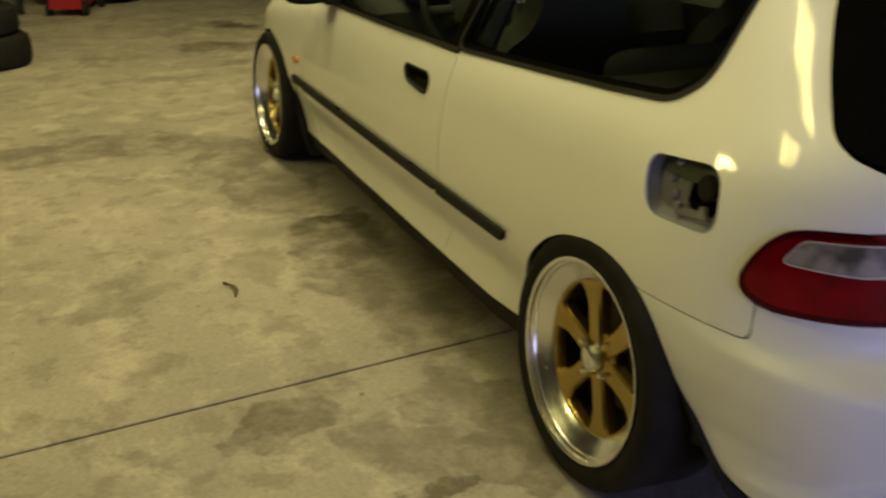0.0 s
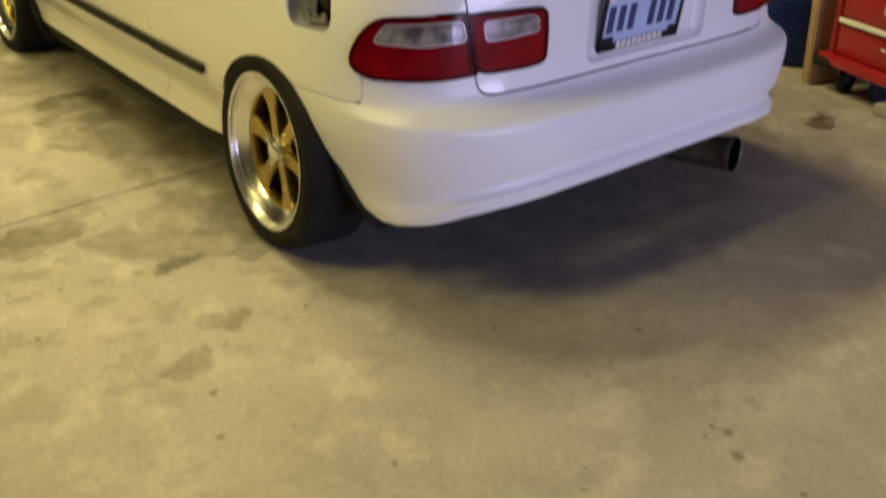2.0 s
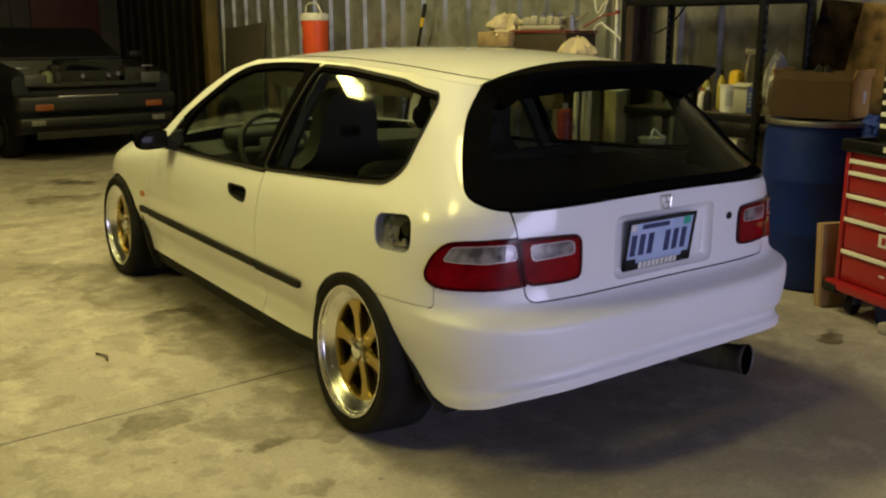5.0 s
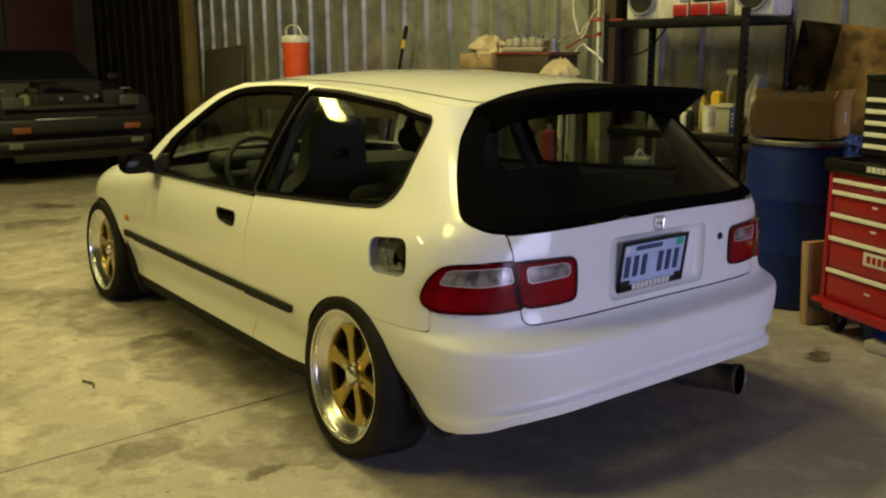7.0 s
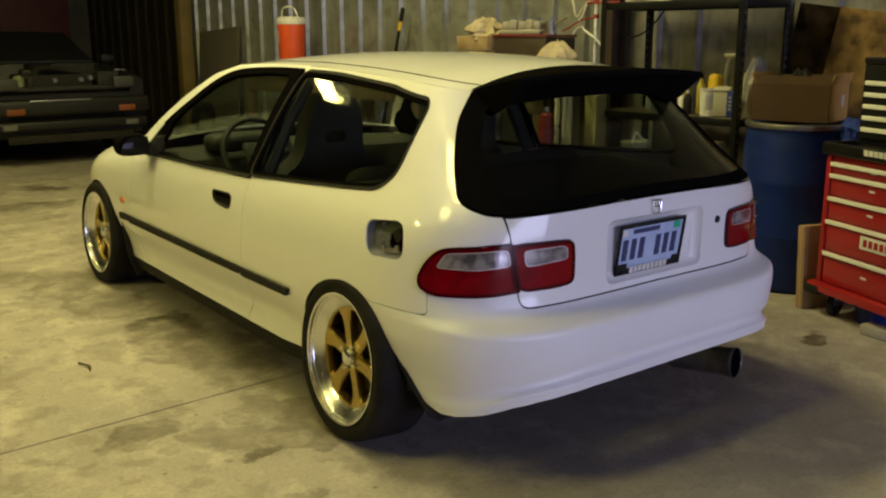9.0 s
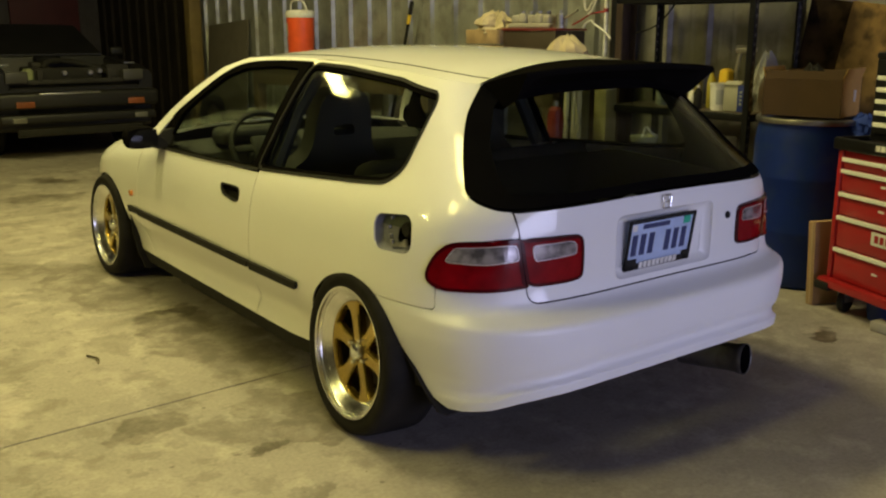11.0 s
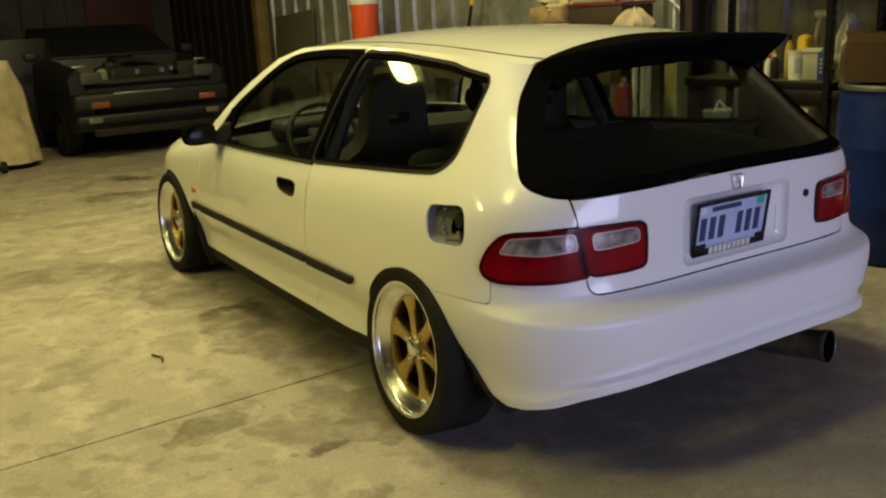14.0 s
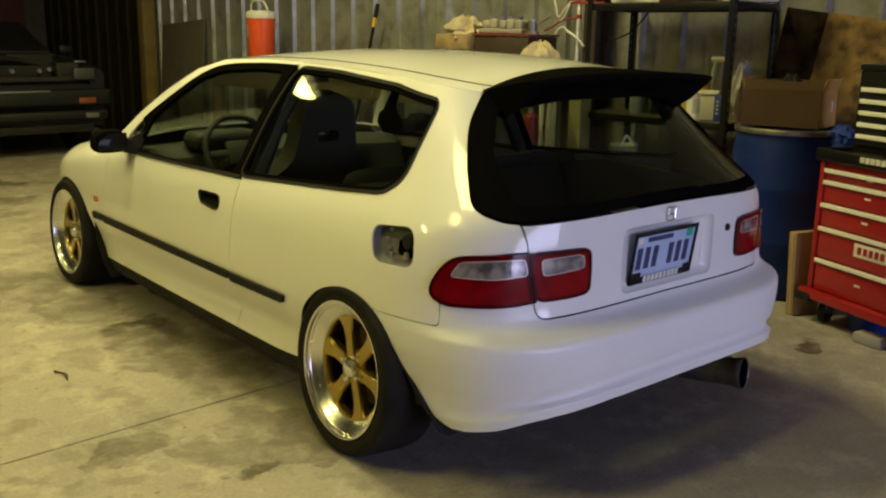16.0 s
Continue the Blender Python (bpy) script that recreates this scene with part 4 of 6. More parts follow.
    # rear bumper
    low = [R(0, 0.287), R(-0.24, 0.286), R(-0.354, 0.283), R(-0.455, 0.275), R(-0.544, 0.266), R(-0.616, 0.252), S(-0.52, 0.227), S(-0.455, 0.210)]
    base_line = curve(sorted([(-s, z) for s, z in low] + [(-S(-0.20, 0.205)[0], 0.205)]))
    arch_b = [S(-0.413, 0.207), S(-0.385, 0.218), S(-0.345, 0.243), S(-0.306, 0.298), S(-0.270, 0.356), S(-0.222, 0.438), S(-0.140, 0.508)]
    s_side, s_tail = S(-0.30, 0.5)[0], R(-0.60, 0.4)[0]

    NARROW = curve([(0.10, 0.775), (0.16, 0.792), (0.20, 0.8), (0.25, 0.808), (0.31, 0.8145), (0.34, 0.823), (0.37, 0.83), (0.40, 0.835)])

    def bumper_skin(s, z):
        """The skin with the bumper's shelf carried round the corner, its groove and the lip that follows the lower edge."""
        q = s if s >= -LR else -2 * LR - s
        p, a, b = Vector(skin(s, z)), Vector(skin(s + 0.004, z)), Vector(skin(s - 0.004, z))
        t = a - b
        out = Vector((-t.y, t.x, 0)).normalized()
        w = min(1.0, max(0.0, (s_side - q) / (s_side - s_tail)))
        w = w * w * (3 - 2 * w)
        v = z - base_line(-q)
        lip = 0.012 if v < 0.030 else 0.012 * 0.5 * (1 + math.cos(math.pi * min(1.0, (v - 0.030) / 0.014)))
        groove = -0.010 * math.exp(-((v - 0.060) / 0.018) ** 2)
        corner_shelf = 0.008 * math.sin(math.pi * w) * min(1.0, max(0.0, (0.512 - z) / 0.028))
        p.x *= 1 - (1 - NARROW(z) / HALF(z)) * (1 if z < 0.37 else 0)
        return p + out * (w * (lip + groove) + corner_shelf)
    bump = both(low + spline(arch_b, False, 3) + [S(-0.136, 0.514), S(-0.29, 0.517)] + corner + [(-0.5965, 0.5805), S(-0.40, 0.5775), lamp_bottom[0], R(-0.62, 0.5785), R(-0.5605, 0.5845)] + seam_h[2:])
    part("rear_bumper", panel(bumper_skin, inset(dense(bump, 0.010), 0.0009), [], 0.0065, 0, 0.02), BUMPER, car, "white rear bumper with a shelf and a lower lip")

    # sills
    for sgn in (-1, 1):
        secs = []
        for y in np.linspace(0.30, 2.20, 12):
            w = half_width(y, 0.215)
            secs.append([(sgn * (w - 0.004), y, 0.218), (sgn * (w - 0.008), y, 0.19), (sgn * (w - 0.022), y, 0.150), (sgn * (w - 0.05), y, 0.135), (sgn * (w - 0.14), y, 0.135), (sgn * (w - 0.14), y, 0.218)])
        part("sill", loft(secs), TRIM, car, "black sill")
    # underside, inner trim and wheel wells
    part("underbody", merge(box(1.02, 3.6, 0.10, 0.02, at=(0, 1.35, 0.235)), box(1.45, 1.7, 0.06, 0.02, at=(0, 1.27, 0.19)), box(0.95, 0.36, 0.16, 0.03, at=(0, -0.30, 0.36))), TRIM, car)
    trim_poly = dense([S(0.36, 0.24), S(0.36, 0.56), S(0.2, 0.63), S(-0.2, 0.63), S(-0.33, 0.56), S(-0.40, 0.50), S(-0.45, 0.78), S(-0.05, 0.79), S(0.75, 0.77), S(1.9, 0.74), S(2.0, 0.24)], 0.06)
    pair("inner_trim", panel(skin, trim_poly, [], 0.08, -0.075, 0.01), CABIN3, "")
    # added pillar trim and ridge stand in for green streaks reflected in the glass
    post_poly = dense([S(-0.02, 0.74), S(-0.46, 0.74), S(-0.44, 0.815), S(-0.36, 0.88), S(-0.25, 1.03), S(-0.205, 1.13), S(-0.09, 1.14), S(-0.122, 0.90), S(-0.07, 0.842)], 0.05)
    posts = pair("quarter_pillar_trim", panel(skin, post_poly, [], 0.05, -0.030, 0.008), TRIMGLOSS, "glossy inner pillar, grey-green to paint in reflections along the rear glass")
    ridge = [Vector(skin(*S(y, z))) + Vector((0.036, 0.006, 0)) for y, z in ((-0.33, 0.83), (-0.29, 0.90), (-0.215, 1.0), (-0.165, 1.10))]
    pair("ridge", sweep(spline(ridge, False, 6), 0.013, 8), TRIMGLOSS, "", posts)
    part("load_wall", panel(skin, dense(both([R(0, 0.50), R(-0.56, 0.50), R(-0.58, 0.822), R(0, 0.828)]), 0.06), [], 0.08, -0.03, 0.01), CABIN3, car)
    plan = [(-0.60, -0.46), (0.60, -0.46), (0.74, -0.20), (0.75, 0.43), (-0.75, 0.43), (-0.74, -0.20)]
    part("load_floor", loft([[(x, y, z) for x, y in plan] for z in (0.545, 0.575)]), CABIN3, car)
    plan = [(-0.50, -0.44), (0.50, -0.44), (0.60, -0.33), (0.66, -0.15), (0.67, 0.24), (-0.67, 0.24), (-0.66, -0.15), (-0.60, -0.33)]
    part("parcel_shelf", loft([[(x, y, z + 0.02 * (y > 0)) for x, y in plan] for z in (0.792, 0.804)]), CABIN3, car, "black parcel shelf")
    part("cabin_floor", box(1.42, 1.9, 0.03, 0.01, at=(0, 1.25, 0.24)), CABIN, car)
    part("firewall", box(1.40, 0.04, 0.62, 0.01, at=(0, 2.16, 0.52)), TRIM, car)
    for y, r in ((0, 0.325), (2.57, 0.345)):
        for sgn in (-1, 1):
            prof = [(r - 0.02, -0.80), (r, -0.79), (r, -0.50), (0.05, -0.50)]
            bm = moved(lathe(prof, 28, "x", 0, 180), pose(0, y, 0.25))
            part("wheel_well", bm if sgn < 0 else mirrored(bm), TRIM, car)
    return car


BARREL = surface("dark_barrel", (0.05, 0.04, 0.03), 0.5, 0.5)


def build_wheel(car, x, y, sgn, turn=0.0, camber=2.0, toe=0.0):
    """A polished deep-dish wheel with six gold spokes; built facing -x."""
    m = pose(x, y, 0.2815, 0, -camber * sgn, sgn * toe) @ (pose(0, 0, 0, turn, 0, 0) if sgn < 0 else pose(0, 0, 0, turn, 0, 180))
    inner_lip = [(0.2190, -0.001), (0.2150, 0.001), (0.2135, 0.010), (0.2085, 0.013), (0.2070, 0.018), (0.1960, 0.026), (0.1860, 0.033), (0.1760, 0.039), (0.1720, 0.043), (0.1705, 0.052)]
    rim = part("wheel", moved(lathe(inner_lip, 72, "x"), m), CHROME, car, "deep polished wheel lip with gold six-spoke centre")
    part("spoke_ring", moved(lathe([(0.1708, 0.044), (0.166, 0.045), (0.163, 0.050), (0.163, 0.072)], 60, "x"), m), GOLD, rim, "gold outer ring")
    part("barrel", moved(lathe([(0.164, 0.06), (0.172, 0.09), (0.182, 0.19), (0.210, 0.20)], 60, "x"), m), BARREL, rim, "dark inner barrel")
    part("rim_flange", moved(lathe([(0.2185, -0.001), (0.2225, -0.001), (0.2225, 0.008), (0.2155, 0.010)], 72, "x"), m), CHROME, rim)
    tyre = [(0.2165, 0.008), (0.224, 0.005), (0.235, 0.0), (0.252, -0.003), (0.266, 0.0), (0.2755, 0.010), (0.2805, 0.026), (0.2815, 0.05), (0.2815, 0.165), (0.279, 0.19), (0.268, 0.205), (0.22, 0.20)]
    part("tyre", moved(lathe(tyre, 72, "x"), m), RUBBER, rim, "low black tyre")
    # six spokes and the hub plate
    for k in range(6):
        a = 60 * k
        secs = []
        for r, w, xf, t in ((0.036, 0.024, 0.049, 0.03), (0.062, 0.0225, 0.050, 0.03), (0.090, 0.0225, 0.051, 0.03), (0.116, 0.024, 0.051, 0.03), (0.138, 0.028, 0.049, 0.028), (0.154, 0.036, 0.046, 0.026), (0.1685, 0.052, 0.044, 0.024)):
            secs.append([(xf + 0.006, -w, r), (xf, -w * 0.78, r), (xf, w * 0.78, r), (xf + 0.006, w, r), (xf + t, w * 0.95, r), (xf + t, -w * 0.95, r)])
        part("spoke", moved(loft(secs), m @ pose(0, 0, 0, a, 0, 0)), GOLD, rim, "gold spoke")
    part("hub_plate", moved(lathe([(0, 0.053), (0.030, 0.053), (0.052, 0.056), (0.060, 0.062), (0.062, 0.09)], 36, "x"), m), GOLD, rim, "gold hub")
    cap = part("centre_cap", moved(lathe([(0, 0.026), (0.020, 0.027), (0.027, 0.031), (0.030, 0.038), (0.031, 0.054), (0.036, 0.058)], 32, "x"), m), CHROME, rim, "silver centre cap")
    for k in range(4):
        a = radians(45 + 90 * k)
        part("lug_nut", moved(lathe([(0, 0.034), (0.006, 0.035), (0.008, 0.041), (0.009, 0.058)], 6, "x"), m @ pose(0, 0.047 * math.cos(a), 0.047 * math.sin(a))), CHROME, rim, "chrome wheel nut")
    part("brake_disc", moved(lathe([(0, 0.125), (0.13, 0.125), (0.132, 0.128), (0.132, 0.14), (0, 0.14)], 40, "x"), m), surface_cache("rusty_iron", (0.10, 0.075, 0.06), 0.6, 0.6), rim, "rusty brake disc")
    part("hub_carrier", moved(lathe([(0, 0.14), (0.170, 0.15), (0.170, 0.155), (0, 0.155)], 32, "x"), m), TRIM, rim)
    return rim


CACHE = {}


def surface_cache(name, *a, **k):
    if name not in CACHE:
        CACHE[name] = surface(name, *a, **k)
    return CACHE[name]


def seat(parent, x, y, lean=14):
    """A bucket seat whose headrest is one with the back and has a slot."""
    st = part("front_seat", box(0.50, 0.50, 0.16, 0.05, 3, at=(x, y + 0.05, 0.36)), CABIN, parent, "dark cloth front seat with integral headrest")
    side = [(0.235, 0.0), (0.262, 0.12), (0.258, 0.30), (0.225, 0.40), (0.165, 0.455), (0.138, 0.52), (0.125, 0.62), (0.100, 0.695), (0.05, 0.725)]
    half = spline(side, False, 4)
    outline = half + [(-u, v) for u, v in reversed(half)]
    slot = rounded([(-0.052, 0.540), (0.052, 0.540), (0.045, 0.585), (-0.045, 0.585)], 0.018, 3)

    def pad(u, v):
        return (u, 0.16 * u * u * (1.6 - v) - 0.02 * math.sin(v * 4.5), v)
    front = panel(pad, outline, [slot], 0.05, 0.045, 0.10, (0, 5, 0.3))
    part("seat_back", moved(front, pose(x, y - 0.22, 0.39, lean, 0, 0)), CABIN, st)
    return st


def cabin(car):
    seat(car, -0.38, 1.19)
    seat(car, 0.36, 1.19)
    bench = part("rear_bench", box(1.16, 0.14, 0.50, 0.05, 3, at=(0, 0, 0)), CABIN3, car, "dark rear seat back")
    bench.matrix_local = pose(0, 0.30, 0.61, -16, 0, 0)
    part("bench_cushion", box(1.2, 0.5, 0.14, 0.05, 3, at=(0, 0.60, 0.38)), CABIN, car)
    dash = []
    for x in np.linspace(-0.70, 0.70, 9):
        dash.append([(x, 1.70, 0.50), (x, 1.66, 0.62), (x, 1.70, 0.76 - 0.02 * abs(x)), (x, 1.80, 0.80 - 0.02 * abs(x)), (x, 2.08, 0.79 - 0.03 * abs(x)), (x, 2.10, 0.50)])
    part("dashboard", loft(dash), CABIN2, car, "dark plastic dashboard")
    part("instrument_cowl", moved(box(0.34, 0.16, 0.09, 0.04, 3), pose(-0.36, 1.74, 0.82)), CABIN2, car)
    wheel_m = pose(-0.36, 1.54, 0.775, 65, 0, 0)
    ringp = [(0.178 * math.cos(a), 0.178 * math.sin(a), 0) for a in np.linspace(0, 2 * math.pi, 32, endpoint=False)]
    sw = part("steering_wheel", moved(sweep(ringp, 0.014, 8, True), wheel_m), CABIN2, car, "black steering wheel")
    part("steering_boss", moved(merge(box(0.15, 0.12, 0.04, 0.02), box(0.33, 0.035, 0.02, 0.008)), wheel_m), CABIN2, sw)
    part("steering_column", sweep([(-0.36, 1.54, 0.775), (-0.36, 1.72, 0.69)], 0.035, 10), CABIN2, sw)
    # far-side interior pillars and belt
    for sgn in (-1, 1):
        part("pillar_trim", sweep([(sgn * 0.70, 0.775, 0.80), (sgn * 0.60, 0.785, 1.0), (sgn * 0.47, 0.80, 1.18)], 0.032, 8), CABIN2, car)
    part("inner_mirror", box(0.22, 0.03, 0.06, 0.012, at=(0, 1.52, 1.12)), TRIM, car, "rear-view mirror")


CAR = build_car()
build_wheel(CAR, -0.866, 0.0, -1, -19, camber=4.0, toe=2.5)
build_wheel(CAR, 0.866, 0.0, 1, 5, camber=4.0, toe=2.5)
build_wheel(CAR, -0.848, 2.57, -1, 40, camber=2.5)
build_wheel(CAR, 0.848, 2.57, 1, 20, camber=2.5)
cabin(CAR)


def car_details():
    # door mirrors
    for sgn in (-1, 1):
        secs = []
        for t in np.linspace(0, 1, 9):
            r = math.sqrt(max(0.02, 1 - (2 * t - 1) ** 2)) if t > 0.5 else 1 - 0.25 * (0.5 - t)
            y = 1.73 + 0.10 * t
            secs.append([(sgn * (0.892 + 0.080 * r * math.copysign(abs(math.cos(a)) ** 0.7, math.cos(a))), y, 0.838 + 0.054 * r * math.copysign(abs(math.sin(a)) ** 0.7, math.sin(a))) for a in np.linspace(0, 2 * math.pi, 24, endpoint=False)])
        shell = part("door_mirror", loft(secs), GLOSSBLACK, CAR, "black door mirror")
        part("mirror_glass", moved(box(0.130, 0.004, 0.078, 0.02), pose(sgn * 0.892, 1.728, 0.838, -4, 0, sgn * 4)), MIRROR, shell, "mirror glass")
        part("mirror_foot", loft([[(sgn * 0.83, 1.73, 0.785), (sgn * 0.83, 1.81, 0.785), (sgn * 0.82, 1.81, 0.83), (sgn * 0.82, 1.73, 0.85)], [(sgn * 0.755, 1.73, 0.785), (sgn * 0.755, 1.87, 0.785), (sgn * 0.735, 1.83, 0.85), (sgn * 0.72, 1.76, 0.88)]]), TRIM, shell)
    # spoiler with fins at its ends
    secs = []
    for u in np.linspace(-1, 1, 41):
        a = abs(u)
        e = min(1.0, max(0.0, (a - 0.78) / 0.20))
        e = e * e * (3 - 2 * e)
        x = u * 0.452
        zb = 1.218 - 0.018 * a ** 3
        yb = -0.418 + 0.012 * a ** 4
        zf = 1.226 - 0.066 * a ** 2.2
        yf = -0.20 - 0.012 * a ** 2
        zm = 0.5 * (zf + zb) + 0.004
        secs.append([(x, yf + 0.03, zf - 0.014), (x, yf, zf + 0.003), (x, 0.5 * (yf + yb), zm), (x, yb, zb), (x, yb - 0.006, zb - 0.008), (x, yb + 0.004, zb - 0.020),
                     (x * (1 - 0.05 * e), -0.34, zb - 0.030 - 0.055 * e), (x * (1 - 0.05 * e), -0.27, zf - 0.068 - 0.012 * e), (x, yf + 0.02, zf - 0.068)])
    part("rear_spoiler", loft(secs), GLOSSBLACK, CAR, "black roof spoiler over the tailgate glass")
    # plate with its holder
    plate = part("number_plate", moved(box(0.302, 0.003, 0.152, 0.004), pose(-0.020, -0.594, 0.656, 8, 0, 0)), PLATEBLUE, CAR, "pale blue number plate with its marks as bars")
    ring = merge(box(0.326, 0.007, 0.013, 0.003, at=(0, 0, 0.081)), box(0.326, 0.007, 0.024, 0.003, at=(0, 0, -0.075)), box(0.056, 0.007, 0.040, 0.003, at=(-0.135, 0, -0.066)), box(0.044, 0.007, 0.036, 0.003, at=(0.141, 0, -0.068)), box(0.012, 0.007, 0.172, 0.003, at=(-0.157, 0, 0)), box(0.012, 0.007, 0.172, 0.003, at=(0.157, 0, 0)))
    pm = pose(-0.020, -0.597, 0.656, 8, 0, 0)
    part("plate_holder", moved(ring, pm), TRIM, plate, "black plate holder")
    for x0 in (-0.125, -0.085, -0.045, 0.035, 0.075, 0.115):
        part("mark", moved(box(0.026, 0.002, 0.072, 0.004, at=(x0, 0.0015, 0.0)), pm), INK, plate, "dark blue bar")
    for x0, w in ((-0.03, 0.13),):
        part("mark", moved(box(w, 0.002, 0.016, 0.003, at=(x0, 0.0015, 0.06)), pm), INK, plate, "dark blue bar")
    part("sticker", moved(box(0.034, 0.002, 0.026, 0.003, at=(0.122, 0.001, 0.06)), pm), surface_cache("green_sticker", (0.03, 0.42, 0.26), 0.5), plate, "green sticker")
    part("sticker", moved(box(0.022, 0.002, 0.022, 0.003, at=(-0.133, 0.001, 0.06)), pm), WHITEPL, plate, "white sticker")
    for k in range(9):
        part("mark", moved(box(0.017, 0.002, 0.022, 0.003, at=(-0.085 + 0.021 * k, -0.0035, -0.069)), pm), WHITEPL, plate, "white bar on the holder")
    # exhaust
    m = pose(0.356, -0.70, 0.193, -4, 0, 14)
    pipe = part("exhaust_tip", moved(lathe([(0.050, 0.24), (0.050, 0.03), (0.055, 0.02), (0.057, 0.004), (0.0555, 0.0), (0.053, 0.003)], 36, "y"), m), SOOTSTEEL, CAR, "large steel exhaust tip")
    part("bore", moved(lathe([(0.053, 0.003), (0.049, 0.03), (0.046, 0.2), (0, 0.2)], 36, "y"), m), SATIN, pipe, "sooty black bore")
    part("silencer", moved(lathe([(0, 0.24), (0.085, 0.25), (0.09, 0.27), (0.09, 0.58), (0, 0.6)], 28, "y"), pose(0.34, -0.66, 0.21, -2, 0, 6)), STEEL, pipe, "dull steel silencer")
    # mudflaps behind the rear wheels, splash guards at the front
    for sgn in (-1, 1):
        secs = []
        for z, x0, x1, y in ((0.372, 0.60, 0.822, -0.262), (0.33, 0.60, 0.818, -0.292), (0.29, 0.60, 0.811, -0.322), (0.25, 0.60, 0.803, -0.352), (0.215, 0.60, 0.795, -0.385), (0.188, 0.60, 0.785, -0.402), (0.172, 0.60, 0.76, -0.405)):
            secs.append([(sgn * x0, y, z), (sgn * x1, y, z), (sgn * x1, y - 0.008, z), (sgn * x0, y - 0.008, z)])
        part("mudflap", loft(secs), RUBBER, CAR, "black rubber mudflap")
        secs = []
        for z, x0, x1, y in ((0.42, 0.55, 0.82, 2.235), (0.30, 0.55, 0.825, 2.20), (0.20, 0.56, 0.82, 2.15), (0.12, 0.58, 0.795, 2.13)):
            secs.append([(sgn * x0, y, z), (sgn * x1, y - 0.004, z), (sgn * x1, y - 0.016, z), (sgn * x0, y - 0.012, z)])
        part("mudflap", loft(secs), RUBBER, CAR, "black rubber mudflap")


car_details()


# ---- along the metal wall ----
def bars(t, p, n, w, h, mat, m, gap=0.004):
    """Writing that cannot be told, as plain bars."""
    for k in range(n):
        part("mark", moved(box(w, 0.002, h, 0.001, 1, at=((k - (n - 1) / 2) * (w + gap), 0, 0)), m), mat, p, "plain bar")


def shelf_unit():
    t = thing("shelving_unit", room(2.35, 0.93), "black slotted-steel shelving unit loaded with workshop supplies", "shelf")
    W, D = 0.985, 0.45
    for sx in (-1, 1):
        for sy in (-1, 1):
            x, y = sx * D / 2, sy * W / 2
            post = part("post", merge(box(0.036, 0.004, 1.57, 0.001, 1, at=(x, y, 0.785)), box(0.004, 0.036, 1.57, 0.001, 1, at=(x + sx * 0.016, y - sy * 0.016, 0.785))), BLACKSTEEL, t)
            slots = part("slot_row", merge(*[box(0.010, 0.0015, 0.018, 0, at=(x, y - 0.0028, 0.1 + 0.05 * k)) for k in range(29)]), DARKHOLE, post, "row of keyhole slots")
            tagged(slots, kind="stuff")
    for z in (0.30, 0.87, 1.525):
        part("beam", box(0.012, W, 0.045, 0.003, at=(-D / 2, 0, z - 0.02)), BLACKSTEEL, t)
        part("beam", box(0.012, W, 0.045, 0.003, at=(D / 2, 0, z - 0.02)), BLACKSTEEL, t)
        for sy in (-1, 1):
            part("side_beam", box(D, 0.012, 0.045, 0.003, at=(0, sy * W / 2, z - 0.02)), BLACKSTEEL, t)
        part("deck", box(D - 0.02, W - 0.02, 0.012, 0.002, at=(0, 0, z - 0.004)), surface_cache("dark_board", (0.07, 0.055, 0.04), 0.7), t, "dark shelf board")


DARKHOLE = surface("dark_slot", (0.16, 0.15, 0.13), 0.6, 0.0)


def loudspeaker(x, y, z, rz):
    t = thing("loudspeaker", room(x, y, z, rz), "cream boxed loudspeaker with a dark round cone on the shelf", "loudspeaker", "loudspeakers on the shelf")
    part("cabinet", box(0.20, 0.24, 0.26, 0.012, 2, at=(0.10, 0, 0.13)), WHITEPL, t)
    part("surround", moved(lathe([(0.100, 0.0), (0.098, -0.020), (0.092, -0.024), (0.084, -0.020), (0.080, -0.012)], 32, "x"), pose(0, 0, 0.12)), GREYPL, t, "grey cone surround")
    part("cone", moved(lathe([(0, 0.016), (0.03, 0.020), (0.082, -0.003)], 32, "x"), pose(-0.020, 0, 0.12)), TRIM, t, "dark paper cone")


def red_sign(x, y, z):
    t = thing("sign", room(x, y, z), "red emblem sign in plain block shapes with pale edges", "sign")
    part("foot", box(0.03, 0.36, 0.010, 0.003, at=(0.012, 0, 0.005)), BLACKSTEEL, t)
    for k, w in enumerate((0.100, 0.125, 0.100)):
        y0 = (0.128, 0.0, -0.128)[k]
        block = part("block", box(0.022, w, 0.066, 0.006, at=(0, y0, 0.043)), REDPAINT, t, "red block shape")
        part("edge", merge(box(0.024, w + 0.006, 0.007, 0.002, at=(0.003, y0, 0.078)), box(0.024, 0.006, 0.068, 0.002, at=(0.003, y0 - w / 2, 0.043))), surface_cache("pale_edge", (0.66, 0.60, 0.52), 0.5), block, "pale edge")


def bottle(name, x, y, z, r, h, mat, capmat, label, neck=0.35, group="bottles on the shelf"):
    t = thing(name, room(x, y, z), label, "bottle", group)
    part("body", lathe([(0, 0), (r * 0.9, 0), (r, 0.008), (r, h * 0.62), (r * 0.92, h * 0.70), (r * neck, h * 0.86), (r * neck, h * 0.92), (0, h * 0.92)], 24), mat, t)
    part("cap", lathe([(r * neck * 1.15, h * 0.88), (r * neck * 1.2, h * 0.89), (r * neck * 1.2, h), (0, h)], 16), capmat, t)
    return t


